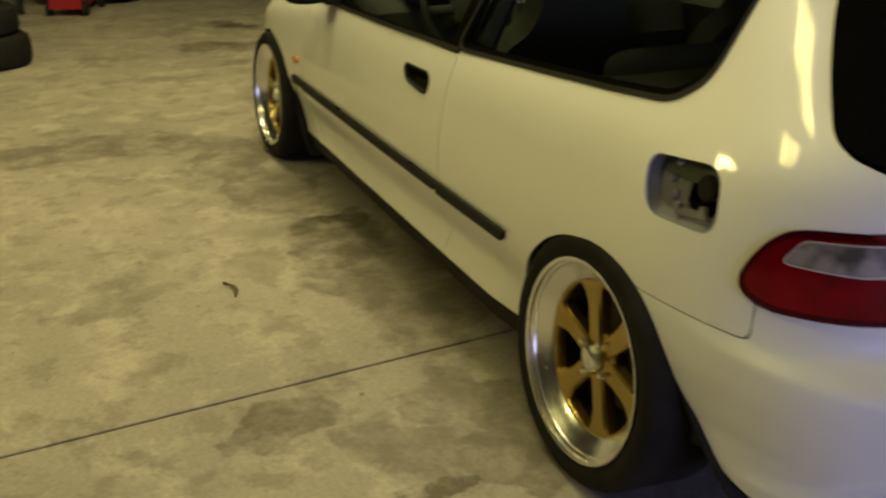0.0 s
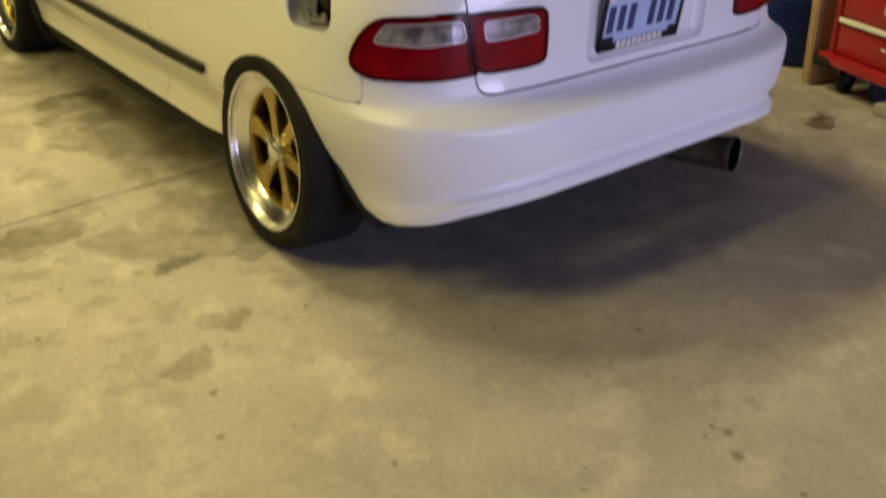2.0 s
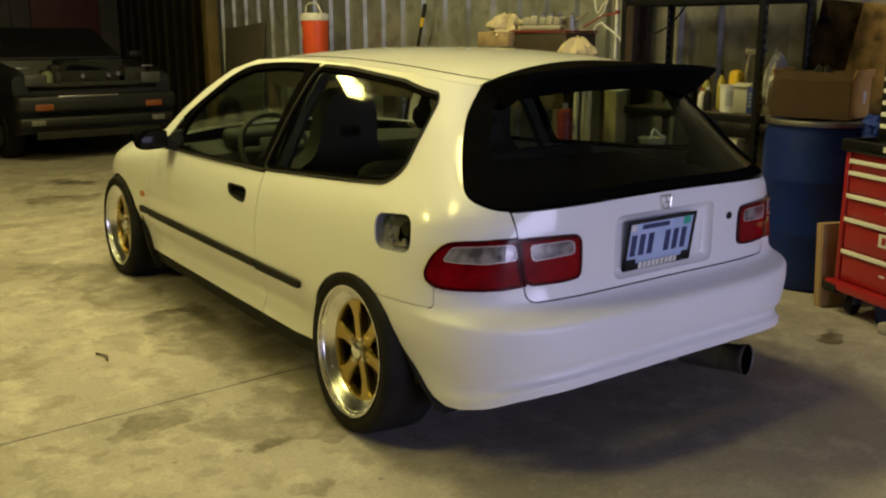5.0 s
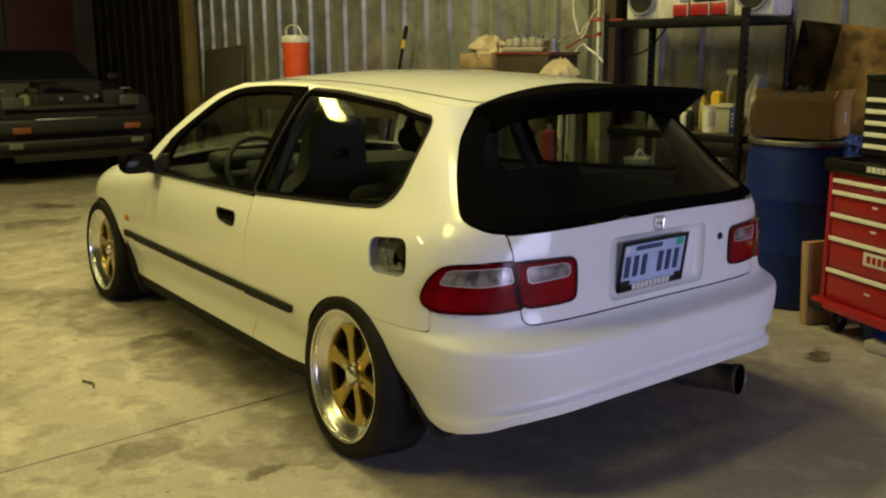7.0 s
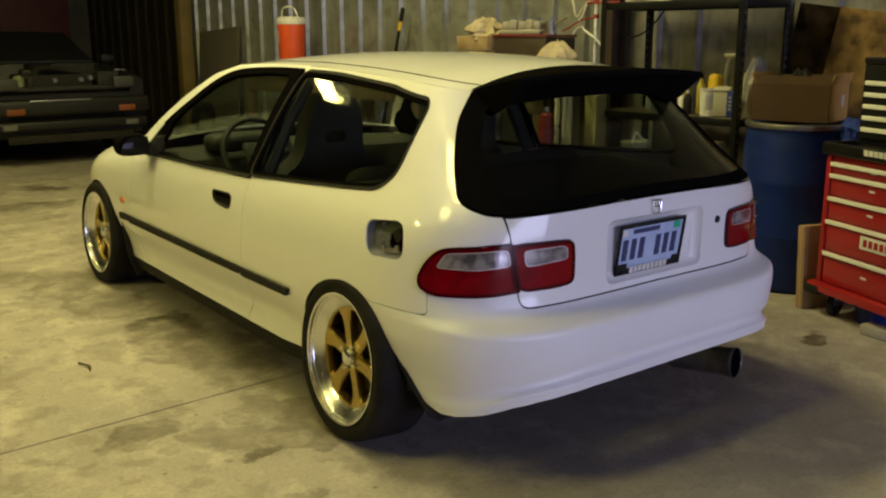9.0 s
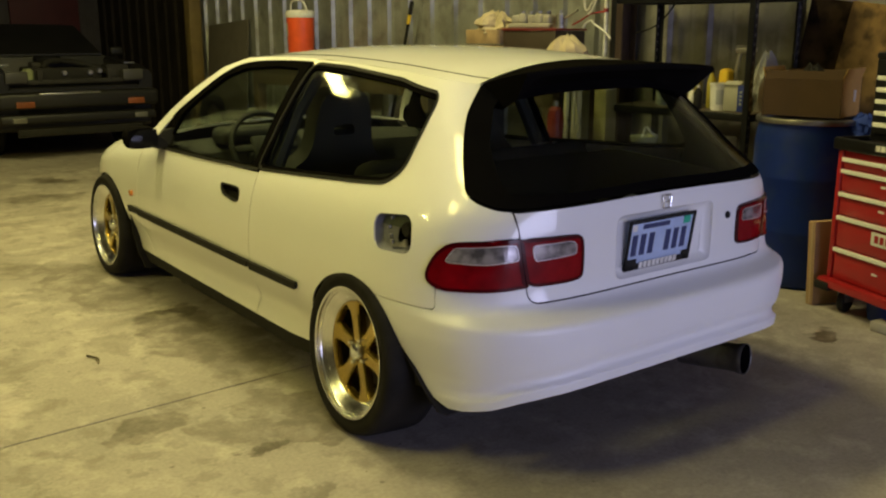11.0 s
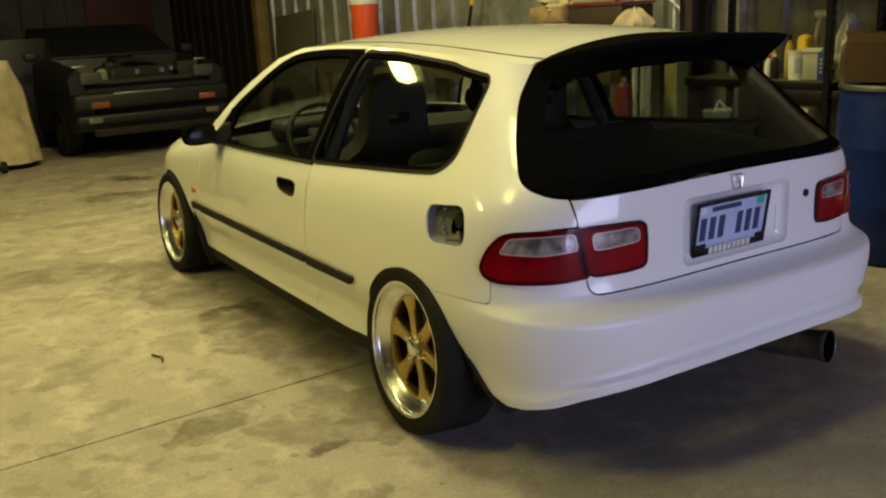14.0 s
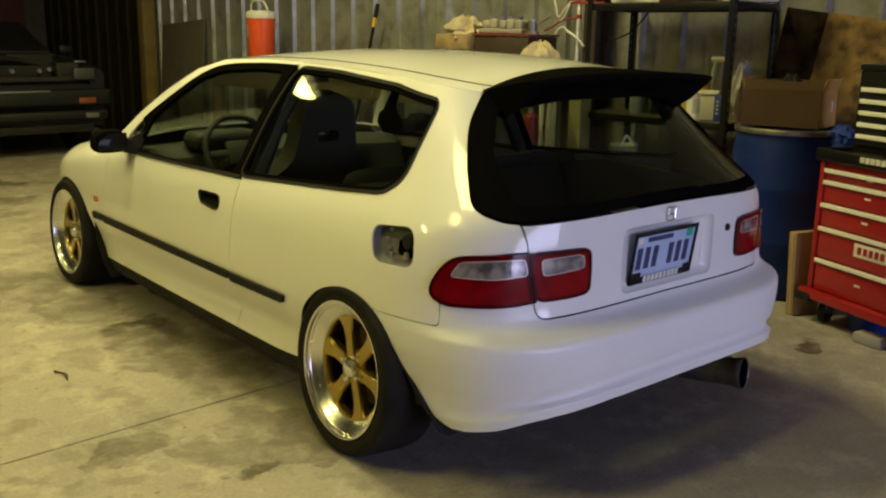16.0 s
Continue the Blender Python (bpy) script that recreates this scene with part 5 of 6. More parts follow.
def shelf_goods():
    loudspeaker(2.16, 1.175, 1.527, 0)
    loudspeaker(2.17, 0.44, 1.527, 0)
    loudspeaker(2.20, 0.745, 1.527, 0)
    red_sign(2.145, 0.76, 1.527)
    t = thing("carton", room(2.26, 0.985, 1.527), "white printed carton between the loudspeakers", "box")
    part("body", box(0.20, 0.15, 0.20, 0.004, at=(0, 0, 0.10)), WHITEPL, t)
    for k in range(6):
        part("mark", box(0.002, 0.018, 0.022, 0.001, 1, at=(-0.1012, 0.045 - 0.022 * (k % 4), 0.155 - 0.035 * (k // 4))), DARKHOLE, t, "dark bar")
    z = 0.872
    t = thing("tub", room(2.24, 0.705, z), "small white plastic tub with grey print, full of bottles", "tub")
    part("wall", lathe([(0, 0.0), (0.050, 0.0), (0.0575, 0.145), (0.061, 0.147), (0.061, 0.156), (0.0555, 0.156), (0.048, 0.006), (0, 0.006)], 32), WHITEPL, t)
    part("print", lathe([(0.0524, 0.035), (0.0568, 0.12)], 10, "z", 190, 250), surface_cache("grey_print", (0.42, 0.43, 0.42), 0.5), t, "grey printed patch")
    t = thing("carton", room(2.25, 0.612, z, 4), "pale grey carton beside the white jug", "box")
    part("body", box(0.09, 0.095, 0.145, 0.004, at=(0, 0, 0.075)), surface_cache("pale_grey_card", (0.36, 0.35, 0.29), 0.8), t)
    part("flap", moved(box(0.05, 0.10, 0.003, 0.001, 1), pose(-0.03, 0, 0.160, 0, -24, 0)), surface_cache("pale_grey_card", (0.36, 0.35, 0.29), 0.8), t)
    t = thing("carton", room(2.23, 0.545, z, -6), "narrow dark blue carton with pale bars", "box")
    part("body", box(0.05, 0.05, 0.150, 0.003, at=(0, 0, 0.075)), surface_cache("blue_card", (0.015, 0.03, 0.20), 0.5), t)
    for k in range(4):
        part("mark", box(0.002, 0.018, 0.012, 0.001, 1, at=(-0.0262, 0, 0.045 + 0.022 * k)), GREYPL, t, "pale bar")
    t = thing("jug", room(2.35, 0.742, z), "bright yellow plastic jug behind the white tub", "jug", "jugs on the shelf")
    secs = []
    for zz, k in ((0, 0.94), (0.01, 1), (0.195, 1), (0.222, 0.90), (0.232, 0.6)):
        secs.append([(px * k, py * k, zz) for px, py in rounded([(-0.036, -0.036), (0.036, -0.036), (0.036, 0.036), (-0.036, 0.036)], 0.024, 4)])
    part("body", loft(secs), YELLOW, t)
    part("cap", lathe([(0.018, 0.225), (0.019, 0.230), (0.019, 0.236), (0, 0.236)], 16), YELLOW, t)
    bottle("bottle", 2.33, 0.825, z, 0.026, 0.235, surface_cache("olive_yellow", (0.42, 0.36, 0.05), 0.4), TRIM, "olive yellow squeeze bottle with dark cap")
    bottle("bottle", 2.22, 0.84, z, 0.024, 0.14, TRIM, WHITEPL, "small black bottle with white cap")
    bottle("bottle", 2.23, 0.885, z, 0.024, 0.13, WHITEPL, REDPAINT, "small white bottle with red cap")
    bottle("bottle", 2.32, 0.92, z, 0.03, 0.20, surface_cache("olive_bottle", (0.30, 0.27, 0.06), 0.4), TRIM, "olive green bottle with dark cap")
    bottle("bottle", 2.35, 1.05, z, 0.035, 0.22, TRIM, YELLOW, "black oil bottle with yellow cap")
    bottle("bottle", 2.30, 1.15, z, 0.035, 0.19, GREYPL, TRIM, "grey bottle with dark cap")
    t = thing("spray_gun", room(2.40, 0.655, z), "bright metal spray gun with a bowed handle on the shelf", "spray gun")
    part("cup", lathe([(0, 0), (0.05, 0), (0.055, 0.02), (0.055, 0.10), (0.03, 0.13), (0, 0.13)], 24), ALU, t)
    part("handle", sweep(spline([(0, 0.055, 0.12), (-0.01, 0.045, 0.24), (-0.01, 0.02, 0.335), (-0.01, -0.035, 0.335), (-0.01, -0.058, 0.25), (0, -0.06, 0.12)], False, 6), 0.013, 8), ALU, t, "bowed bright handle")
    part("nozzle", moved(lathe([(0, -0.07), (0.014, -0.07), (0.02, -0.02), (0.024, 0.05), (0, 0.055)], 16, "y"), pose(-0.01, 0, 0.345)), ALU, t)
    part("hose", sweep(spline([(0, -0.05, 0.13), (0.0, -0.10, 0.06), (0, -0.02, 0.02), (0.02, 0.10, 0.03), (0.0, 0.12, 0.20)], False, 8), 0.008, 8), TRIM, t, "black hose")
    t = thing("plastic_bag", room(2.38, 0.50, z), "crumpled clear-grey plastic bag on the shelf", "bag")
    part("bag", crumple(0.10, 0.055, 0.33, 31), surface_cache("grey_film", (0.33, 0.33, 0.31), 0.35), t)
    t = thing("roll", room(2.42, 1.22, z), "grey paper roll on the shelf", "roll")
    part("roll", lathe([(0.02, 0), (0.06, 0), (0.06, 0.24), (0.02, 0.24), (0.02, 0)], 24), surface_cache("grey_paper", (0.40, 0.39, 0.35), 0.9), t)
    # lower shelf
    for k, (y, w, h, mat) in enumerate(((0.60, 0.22, 0.26, CARD), (0.86, 0.20, 0.18, BLACKSTEEL), (1.15, 0.26, 0.30, CARD))):
        b = thing("carton" if mat is CARD else "toolbox", room(2.34, y, 0.302, 4 * k - 3), "plain brown carton on the low shelf" if mat is CARD else "small black toolbox on the low shelf", "box")
        part("body", box(0.30, w, h, 0.004, at=(0, 0, h / 2)), mat, b)
        part("flap", box(0.15, w * 0.98, 0.004, 0.001, 1, at=(-0.076, 0, h + 0.003)), mat, b)
    t = thing("paper_pack", room(2.18, 0.66, 0.302 + 0.262), "white packet lying on a carton", "packet")
    part("packet", box(0.10, 0.12, 0.16, 0.01, at=(0.06, 0, 0.08)), WHITEPL, t)


def crumple(rx, ry, h, seed, cols=22, rows=12, rough=1.0):
    """A crumpled sack or cloth heap."""
    rnd = random.Random(seed)
    off = Vector((rnd.random() * 50, rnd.random() * 50, rnd.random() * 50))
    secs = []
    for i in range(rows):
        t = i / (rows - 1)
        k = math.sqrt(max(0.0, 1 - (t * 0.98) ** 2.2))
        row = []
        for j in range(cols):
            a = 2 * math.pi * j / cols
            d = Vector((math.cos(a), math.sin(a), t * 1.5))
            f = 1 + rough * (0.42 * noise.noise(d * 1.7 + off) + 0.26 * noise.noise(d * 4.3 + off))
            row.append((rx * k * f * math.cos(a), ry * k * f * math.sin(a), max(0.0, t * h * (1 + 0.20 * rough * noise.noise(d * 2.6 - off)))))
        secs.append(row)
    return loft(secs)


def drum():
    t = thing("drum", room(2.165, 0.085), "blue plastic drum with a steel lid band, scuffed", "drum")
    R0, H = 0.282, 0.885
    prof = [(0, 0.0), (R0 * 0.90, 0.0), (R0 * 0.96, 0.015), (R0 * 0.985, 0.05), (R0, 0.10)]
    for z in (0.30, 0.58):
        prof += [(R0, z - 0.02), (R0 * 1.012, z - 0.008), (R0 * 1.012, z + 0.008), (R0, z + 0.02)]
    prof += [(R0 * 0.995, 0.76), (R0 * 0.965, 0.82), (R0 * 0.95, 0.85), (R0 * 0.95, H - 0.012), (0, H - 0.012)]
    part("body", lathe(prof, 56), BLUEPL, t)
    part("lid_band", lathe([(R0 * 0.95, H - 0.028), (R0 * 1.0, H - 0.026), (R0 * 1.012, H - 0.012), (R0 * 1.0, H), (R0 * 0.93, H + 0.002), (R0 * 0.93, H - 0.02)], 56), STEEL, t, "steel lid band")
    c = thing("cardboard_box", pose(2.19, 0.235, 0.889, 0, 0, -77), "open brown cardboard box with upright flaps on the drum", "box")
    w, d, h = 0.40, 0.32, 0.19
    # light is in the colours: shaded copy on the sides, lit copy on the ends
    for sy in (-1, 1):
        part("side", box(w, 0.006, h, 0.001, 1, at=(0, sy * d / 2, h / 2)), SHADECARD, c)
        part("flap", moved(box(w * 0.98, 0.005, 0.045, 0.001, 1, at=(0, 0, 0.0225)), pose(0, sy * d / 2, h, -sy * (25 if sy > 0 else -12), 0, 0)), SHADECARD, c)
    for sx in (-1, 1):
        part("end", box(0.006, d - 0.008, h, 0.001, 1, at=(sx * (w / 2 - 0.004), 0, h / 2)), LITCARD, c)
        part("flap", moved(box(0.005, d * 0.95, 0.06, 0.001, 1, at=(0, 0, 0.03)), pose(sx * (w / 2 - 0.004), 0, h, 0, sx * 18, 0)), LITCARD, c)
    part("base", box(w - 0.02, d - 0.02, 0.005, 0.001, 1, at=(0, 0, 0.004)), SHADECARD, c)
    part("label", box(0.004, 0.03, 0.06, 0.0, at=(w / 2 + 0.001, 0.05, h * 0.55)), WHITEPL, c, "white label")
    g = thing("dark_bundle", pose(2.20, 0.25, 0.90, 0, 0, 20), "black bundle of parts in the cardboard box", "bundle")
    part("bundle", crumple(0.11, 0.09, 0.245, 7, 26, 14, 0.6), TRIM, g)
    b = thing("blue_rag", pose(2.13, -0.10, 0.80), "bright blue rag hung over the drum rim", "rag")
    part("rag", crumple(0.06, 0.085, 0.115, 12, 30, 16), surface_cache("blue_rag_cloth", (0.008, 0.035, 0.30), 0.8), b)


def tool_chest():
    t = thing("tool_chest", pose(1.745, -0.20, 0, 0, 0, -110), "red roller tool chest with bright drawer pulls, black tray top", "tool chest")
    W, D = 0.68, 0.46
    part("cabinet", box(W, D, 0.62, 0.006, at=(W / 2, D / 2 + 0.012, 0.47)), REDPAINT, t)
    for x0 in (0.014, W - 0.014):
        part("front_post", box(0.028, 0.02, 0.62, 0.004, at=(x0, 0.006, 0.47)), REDPAINT, t)
    zs = [0.755, 0.700, 0.592, 0.480, 0.326, 0.168]
    for a, b in zip(zs[:-1], zs[1:]):
        dr = part("drawer", box(W - 0.07, 0.014, a - b - 0.008, 0.003, at=(W / 2, 0.008, (a + b) / 2)), REDPAINT, t, "red drawer")
        part("drawer_pull", merge(box(W - 0.07, 0.016, 0.010, 0.003, at=(W / 2, -0.004, a - 0.010)), box(W - 0.07, 0.005, 0.020, 0.002, at=(W / 2, -0.010, a - 0.014))), PULL, dr, "bright full-width pull")
        part("sticker", box(0.035, 0.002, 0.010, 0.0, at=(0.30, 0.0002, (a + b) / 2)), WHITEPL, dr, "small pale sticker")
    badge = part("badge", box(0.20, 0.004, 0.062, 0.002, at=(0, 0, 0)), WHITEPL, t, "pale oval badge with red bars")
    badge.matrix_local = pose(0.36, -0.002, 0.41)
    for k in range(5):
        part("bar", box(0.024, 0.003, 0.034, 0.004, 1, at=(-0.066 + 0.033 * k, -0.002, 0)), REDPAINT, badge, "red bar")
    tray = part("tray_top", merge(box(W + 0.04, D + 0.05, 0.035, 0.012, 3, at=(W / 2, D / 2, 0.800)), box(W + 0.04, 0.022, 0.052, 0.010, 3, at=(W / 2, -0.014, 0.815)), box(0.022, D + 0.05, 0.052, 0.010, 3, at=(-0.009, D / 2, 0.815))), BLACKSTEEL, t, "black moulded tray top")
    bars(t, tray, 5, 0.026, 0.026, WHITEPL, pose(0.33, -0.0275, 0.818))
    base = part("base_rail", merge(box(W + 0.05, 0.05, 0.045, 0.008, at=(W / 2, -0.012, 0.145)), box(W, D, 0.03, 0.004, at=(W / 2, D / 2, 0.15))), REDPAINT, t)
    part("corner_guard", box(0.10, 0.09, 0.045, 0.012, 2, at=(0.01, 0.0, 0.128)), TRIM, t, "black corner bumper")
    for cx in (0.07, W - 0.07):
        for cy in (0.06, D - 0.06):
            w = part("caster", moved(lathe([(0, -0.016), (0.05, -0.016), (0.056, -0.008), (0.056, 0.008), (0.05, 0.016), (0, 0.016)], 24, "x"), pose(cx, cy, 0.057, 0, 0, 20)), TRIM, t, "black caster")
            part("fork", merge(box(0.006, 0.05, 0.08, 0.002, at=(cx - 0.024, cy, 0.095)), box(0.006, 0.05, 0.08, 0.002, at=(cx + 0.024, cy, 0.095)), box(0.06, 0.06, 0.008, 0.002, at=(cx, cy, 0.132))), STEEL, w)
    # upper chest
    u = thing("top_chest", pose(1.745, -0.20, 0.838, 0, 0, -110) @ pose(0.115, 0.06, 0), "black upper tool chest with bright drawer pulls", "tool chest")
    part("body", box(0.56, 0.34, 0.363, 0.006, at=(0.28, 0.17, 0.1815)), BLACKSTEEL, u)
    for k in range(5):
        d = part("drawer", box(0.51, 0.012, 0.046, 0.002, at=(0.28, -0.004, 0.056 + 0.052 * k)), BLACKSTEEL, u, "black drawer")
        part("drawer_pull", box(0.50, 0.016, 0.020, 0.004, at=(0.28, -0.014, 0.073 + 0.052 * k)), PULL, d, "bright pull")
    part("lid", box(0.57, 0.35, 0.03, 0.010, 2, at=(0.28, 0.17, 0.378)), BLACKSTEEL, u)
    part("carry_handle", sweep([(0.18, 0.17, 0.393), (0.19, 0.17, 0.433), (0.37, 0.17, 0.433), (0.38, 0.17, 0.393)], 0.010, 8), BLACKSTEEL, u)
    # things on the tray
    k = thing("wrench", pose(1.745, -0.20, 0.827, 0, 0, -110) @ pose(0.45, 0.03, 0, 0, 0, 20), "bright open-ended wrench lying on the tray", "wrench")
    part("wrench", merge(box(0.16, 0.014, 0.006, 0.002), moved(lathe([(0.008, -0.004), (0.016, -0.004), (0.016, 0.004), (0.008, 0.004), (0.008, -0.004)], 20), pose(0.085, 0, 0)), moved(lathe([(0.008, -0.004), (0.016, -0.004), (0.016, 0.004), (0.008, 0.004), (0.008, -0.004)], 20, "z", 40, 320), pose(-0.088, 0, 0, 0, 0, 0))), CHROME, k)
    # flat carton beside the chest
    c = thing("flat_carton", pose(1.745, -0.20, 0, 0, 0, -110) @ pose(-0.085, -0.02, 0, 0, -4, 0), "flat brown cardboard carton standing against the tool chest", "carton")
    part("carton", box(0.05, 0.42, 0.415, 0.004, at=(0.0, 0.21, 0.208)), CARD, c)
    part("tape", box(0.012, 0.002, 0.40, 0.0, at=(0.004, -0.0015, 0.208)), surface_cache("packing_tape", (0.42, 0.30, 0.17), 0.35), c, "packing tape")
    # low clutter under the chest
    o = thing("blue_bucket", pose(1.745, -0.20, 0, 0, 0, -110) @ pose(0.24, 0.16, 0), "low blue tub pushed under the chest", "tub")
    part("tub", lathe([(0, 0.0), (0.085, 0.0), (0.10, 0.09), (0.105, 0.095), (0.095, 0.09), (0.08, 0.01), (0, 0.01)], 28), BLUEPL, o)
    o = thing("grey_block", pose(1.745, -0.20, 0, 0, 0, -110) @ pose(0.40, 0.02, 0, 0, 0, 12), "pale grey concrete-dusted block on the floor", "block")
    part("block", box(0.14, 0.08, 0.05, 0.01, at=(0, 0, 0.025)), surface_cache("dusty_grey", (0.36, 0.34, 0.31), 0.9), o)


def leaning_boards():
    b = thing("board", room(2.46, -0.25, 0.08) @ pose(0, 0, 0, 8, 5, 0), "weathered brown plywood sheet leaning crookedly on the wall", "board")
    part("sheet", box(0.018, 1.15, 1.34, 0.002, at=(0, 0, 0.67)), PLY, b)
    b = thing("board", room(2.592, 0.415, 0.03) @ pose(0, 0, 0, 8, 2.3, 0), "dark oil-stained board leaning crookedly on the wall", "board")
    part("sheet", box(0.02, 0.40, 1.47, 0.002, at=(0, 0, 0.735)), surface_cache("oily_board", (0.034, 0.022, 0.014), 0.85, 0, 0.5, 5, 0.1, 50, dirt=(0.010, 0.007, 0.005), amount=0.9, spec=0.05), b)
    b = thing("board", room(2.50, 7.42, 0, 0) @ pose(0, 0, 0, -4, 6, 0), "dark sheet of board leaning on the wall", "board")
    part("sheet", box(0.02, 0.95, 1.42, 0.003, at=(0, 0, 0.71)), surface_cache("grey_brown_board", (0.085, 0.075, 0.06), 0.8), b)


PLY = surface("weathered_plywood", (0.20, 0.125, 0.045), 0.85, 0, 0.55, 5, 0.15, 50, dirt=(0.045, 0.030, 0.016), amount=0.8, spec=0.1)


def columns():
    c = thing("steel_column", room(2.56, 1.694), "dark steel wall column", "column", kind="structure")
    part("web", box(0.14, 0.012, 5.3, 0.002, at=(0, 0, 2.65)), BROWNSTEEL, c)
    for sx in (-1, 1):
        part("flange", box(0.012, 0.10, 5.3, 0.002, at=(sx * 0.07, 0, 2.65)), BROWNSTEEL, c)
    c = thing("wooden_column", room(2.50, 8.12), "pale yellow-brown timber column", "column", kind="structure")
    part("timber", box(0.15, 0.15, 5.3, 0.01, at=(0, 0, 2.65)), surface_cache("yellow_timber", (0.15, 0.105, 0.030), 0.75, 0, 0.25, 4, 0.1, 60), c)
    p = thing("conduit", room(2.50, 1.797), "white painted conduit pipe beside the column", "pipe")
    part("pipe", sweep([(0, 0, 0.9), (0, 0, 5.2)], 0.0145, 12), WHITEPL, p)
    red = surface_cache("red_cable", (0.30, 0.02, 0.02), 0.5)
    for z in (1.443, 1.540):
        part("tape", lathe([(0.0165, z), (0.0165, z + 0.026)], 14), red, p, "red tape band")
    part("clip", box(0.05, 0.03, 0.02, 0.003, at=(0.02, 0, 1.9)), STEEL, p)
    white, thin = "loose white cable looped beside the column", "thin red air line along the wall"
    for mat, lab, r, pts in ((WHITEPL, white, 0.0075, [(-0.02, 0.196, 1.952), (-0.02, 0.217, 1.739), (-0.02, 0.212, 1.606), (-0.02, 0.185, 1.526), (-0.02, 0.170, 1.468), (-0.02, 0.143, 1.460), (-0.02, 0.117, 1.500), (-0.02, 0.069, 1.542), (-0.02, 0.032, 1.580), (-0.02, 0.011, 1.622)]),
                             (WHITEPL, white, 0.0075, [(-0.03, 0.021, 1.596), (-0.03, 0.053, 1.545), (-0.03, 0.079, 1.494), (-0.03, 0.106, 1.452), (-0.03, 0.133, 1.431)]),
                             (WHITEPL, white, 0.008, [(-0.05, 0.159, 1.340), (-0.05, 0.133, 1.372), (-0.05, 0.085, 1.388), (-0.05, 0.064, 1.367), (-0.05, 0.032, 1.351), (-0.05, -0.032, 1.314), (-0.05, -0.090, 1.266)]),
                             (red, thin, 0.006, [(-0.01, 0.291, 1.361), (-0.01, 0.217, 1.391), (-0.01, 0.133, 1.431), (-0.01, 0.053, 1.444), (-0.01, 0.005, 1.447)]),
                             (red, thin, 0.008, [(-0.09, 0.005, 1.542), (-0.09, -0.069, 1.545), (-0.09, -0.170, 1.537), (-0.09, -0.270, 1.542)])):
        w = thing("cable", room(2.50, 1.797), lab, "cable", "cables on the column")
        part("cable", sweep(spline(pts, False, 7), r, 8), mat, w)
    w = thing("cable", room(2.60, 1.3, 0), "thin dark cable drooping along the wall", "cable", "cables on the column")
    part("cable", sweep(spline([(0, 0.35, 1.30), (0, 0.15, 1.36), (0, -0.02, 1.55), (0, -0.05, 1.8), (0, -0.05, 2.6)], False, 7), 0.006, 8), TRIM, w)


BROWNSTEEL = surface("rusty_red_steel", (0.055, 0.035, 0.025), 0.65, 0.2, 0.3, 5, 0.1, 60)


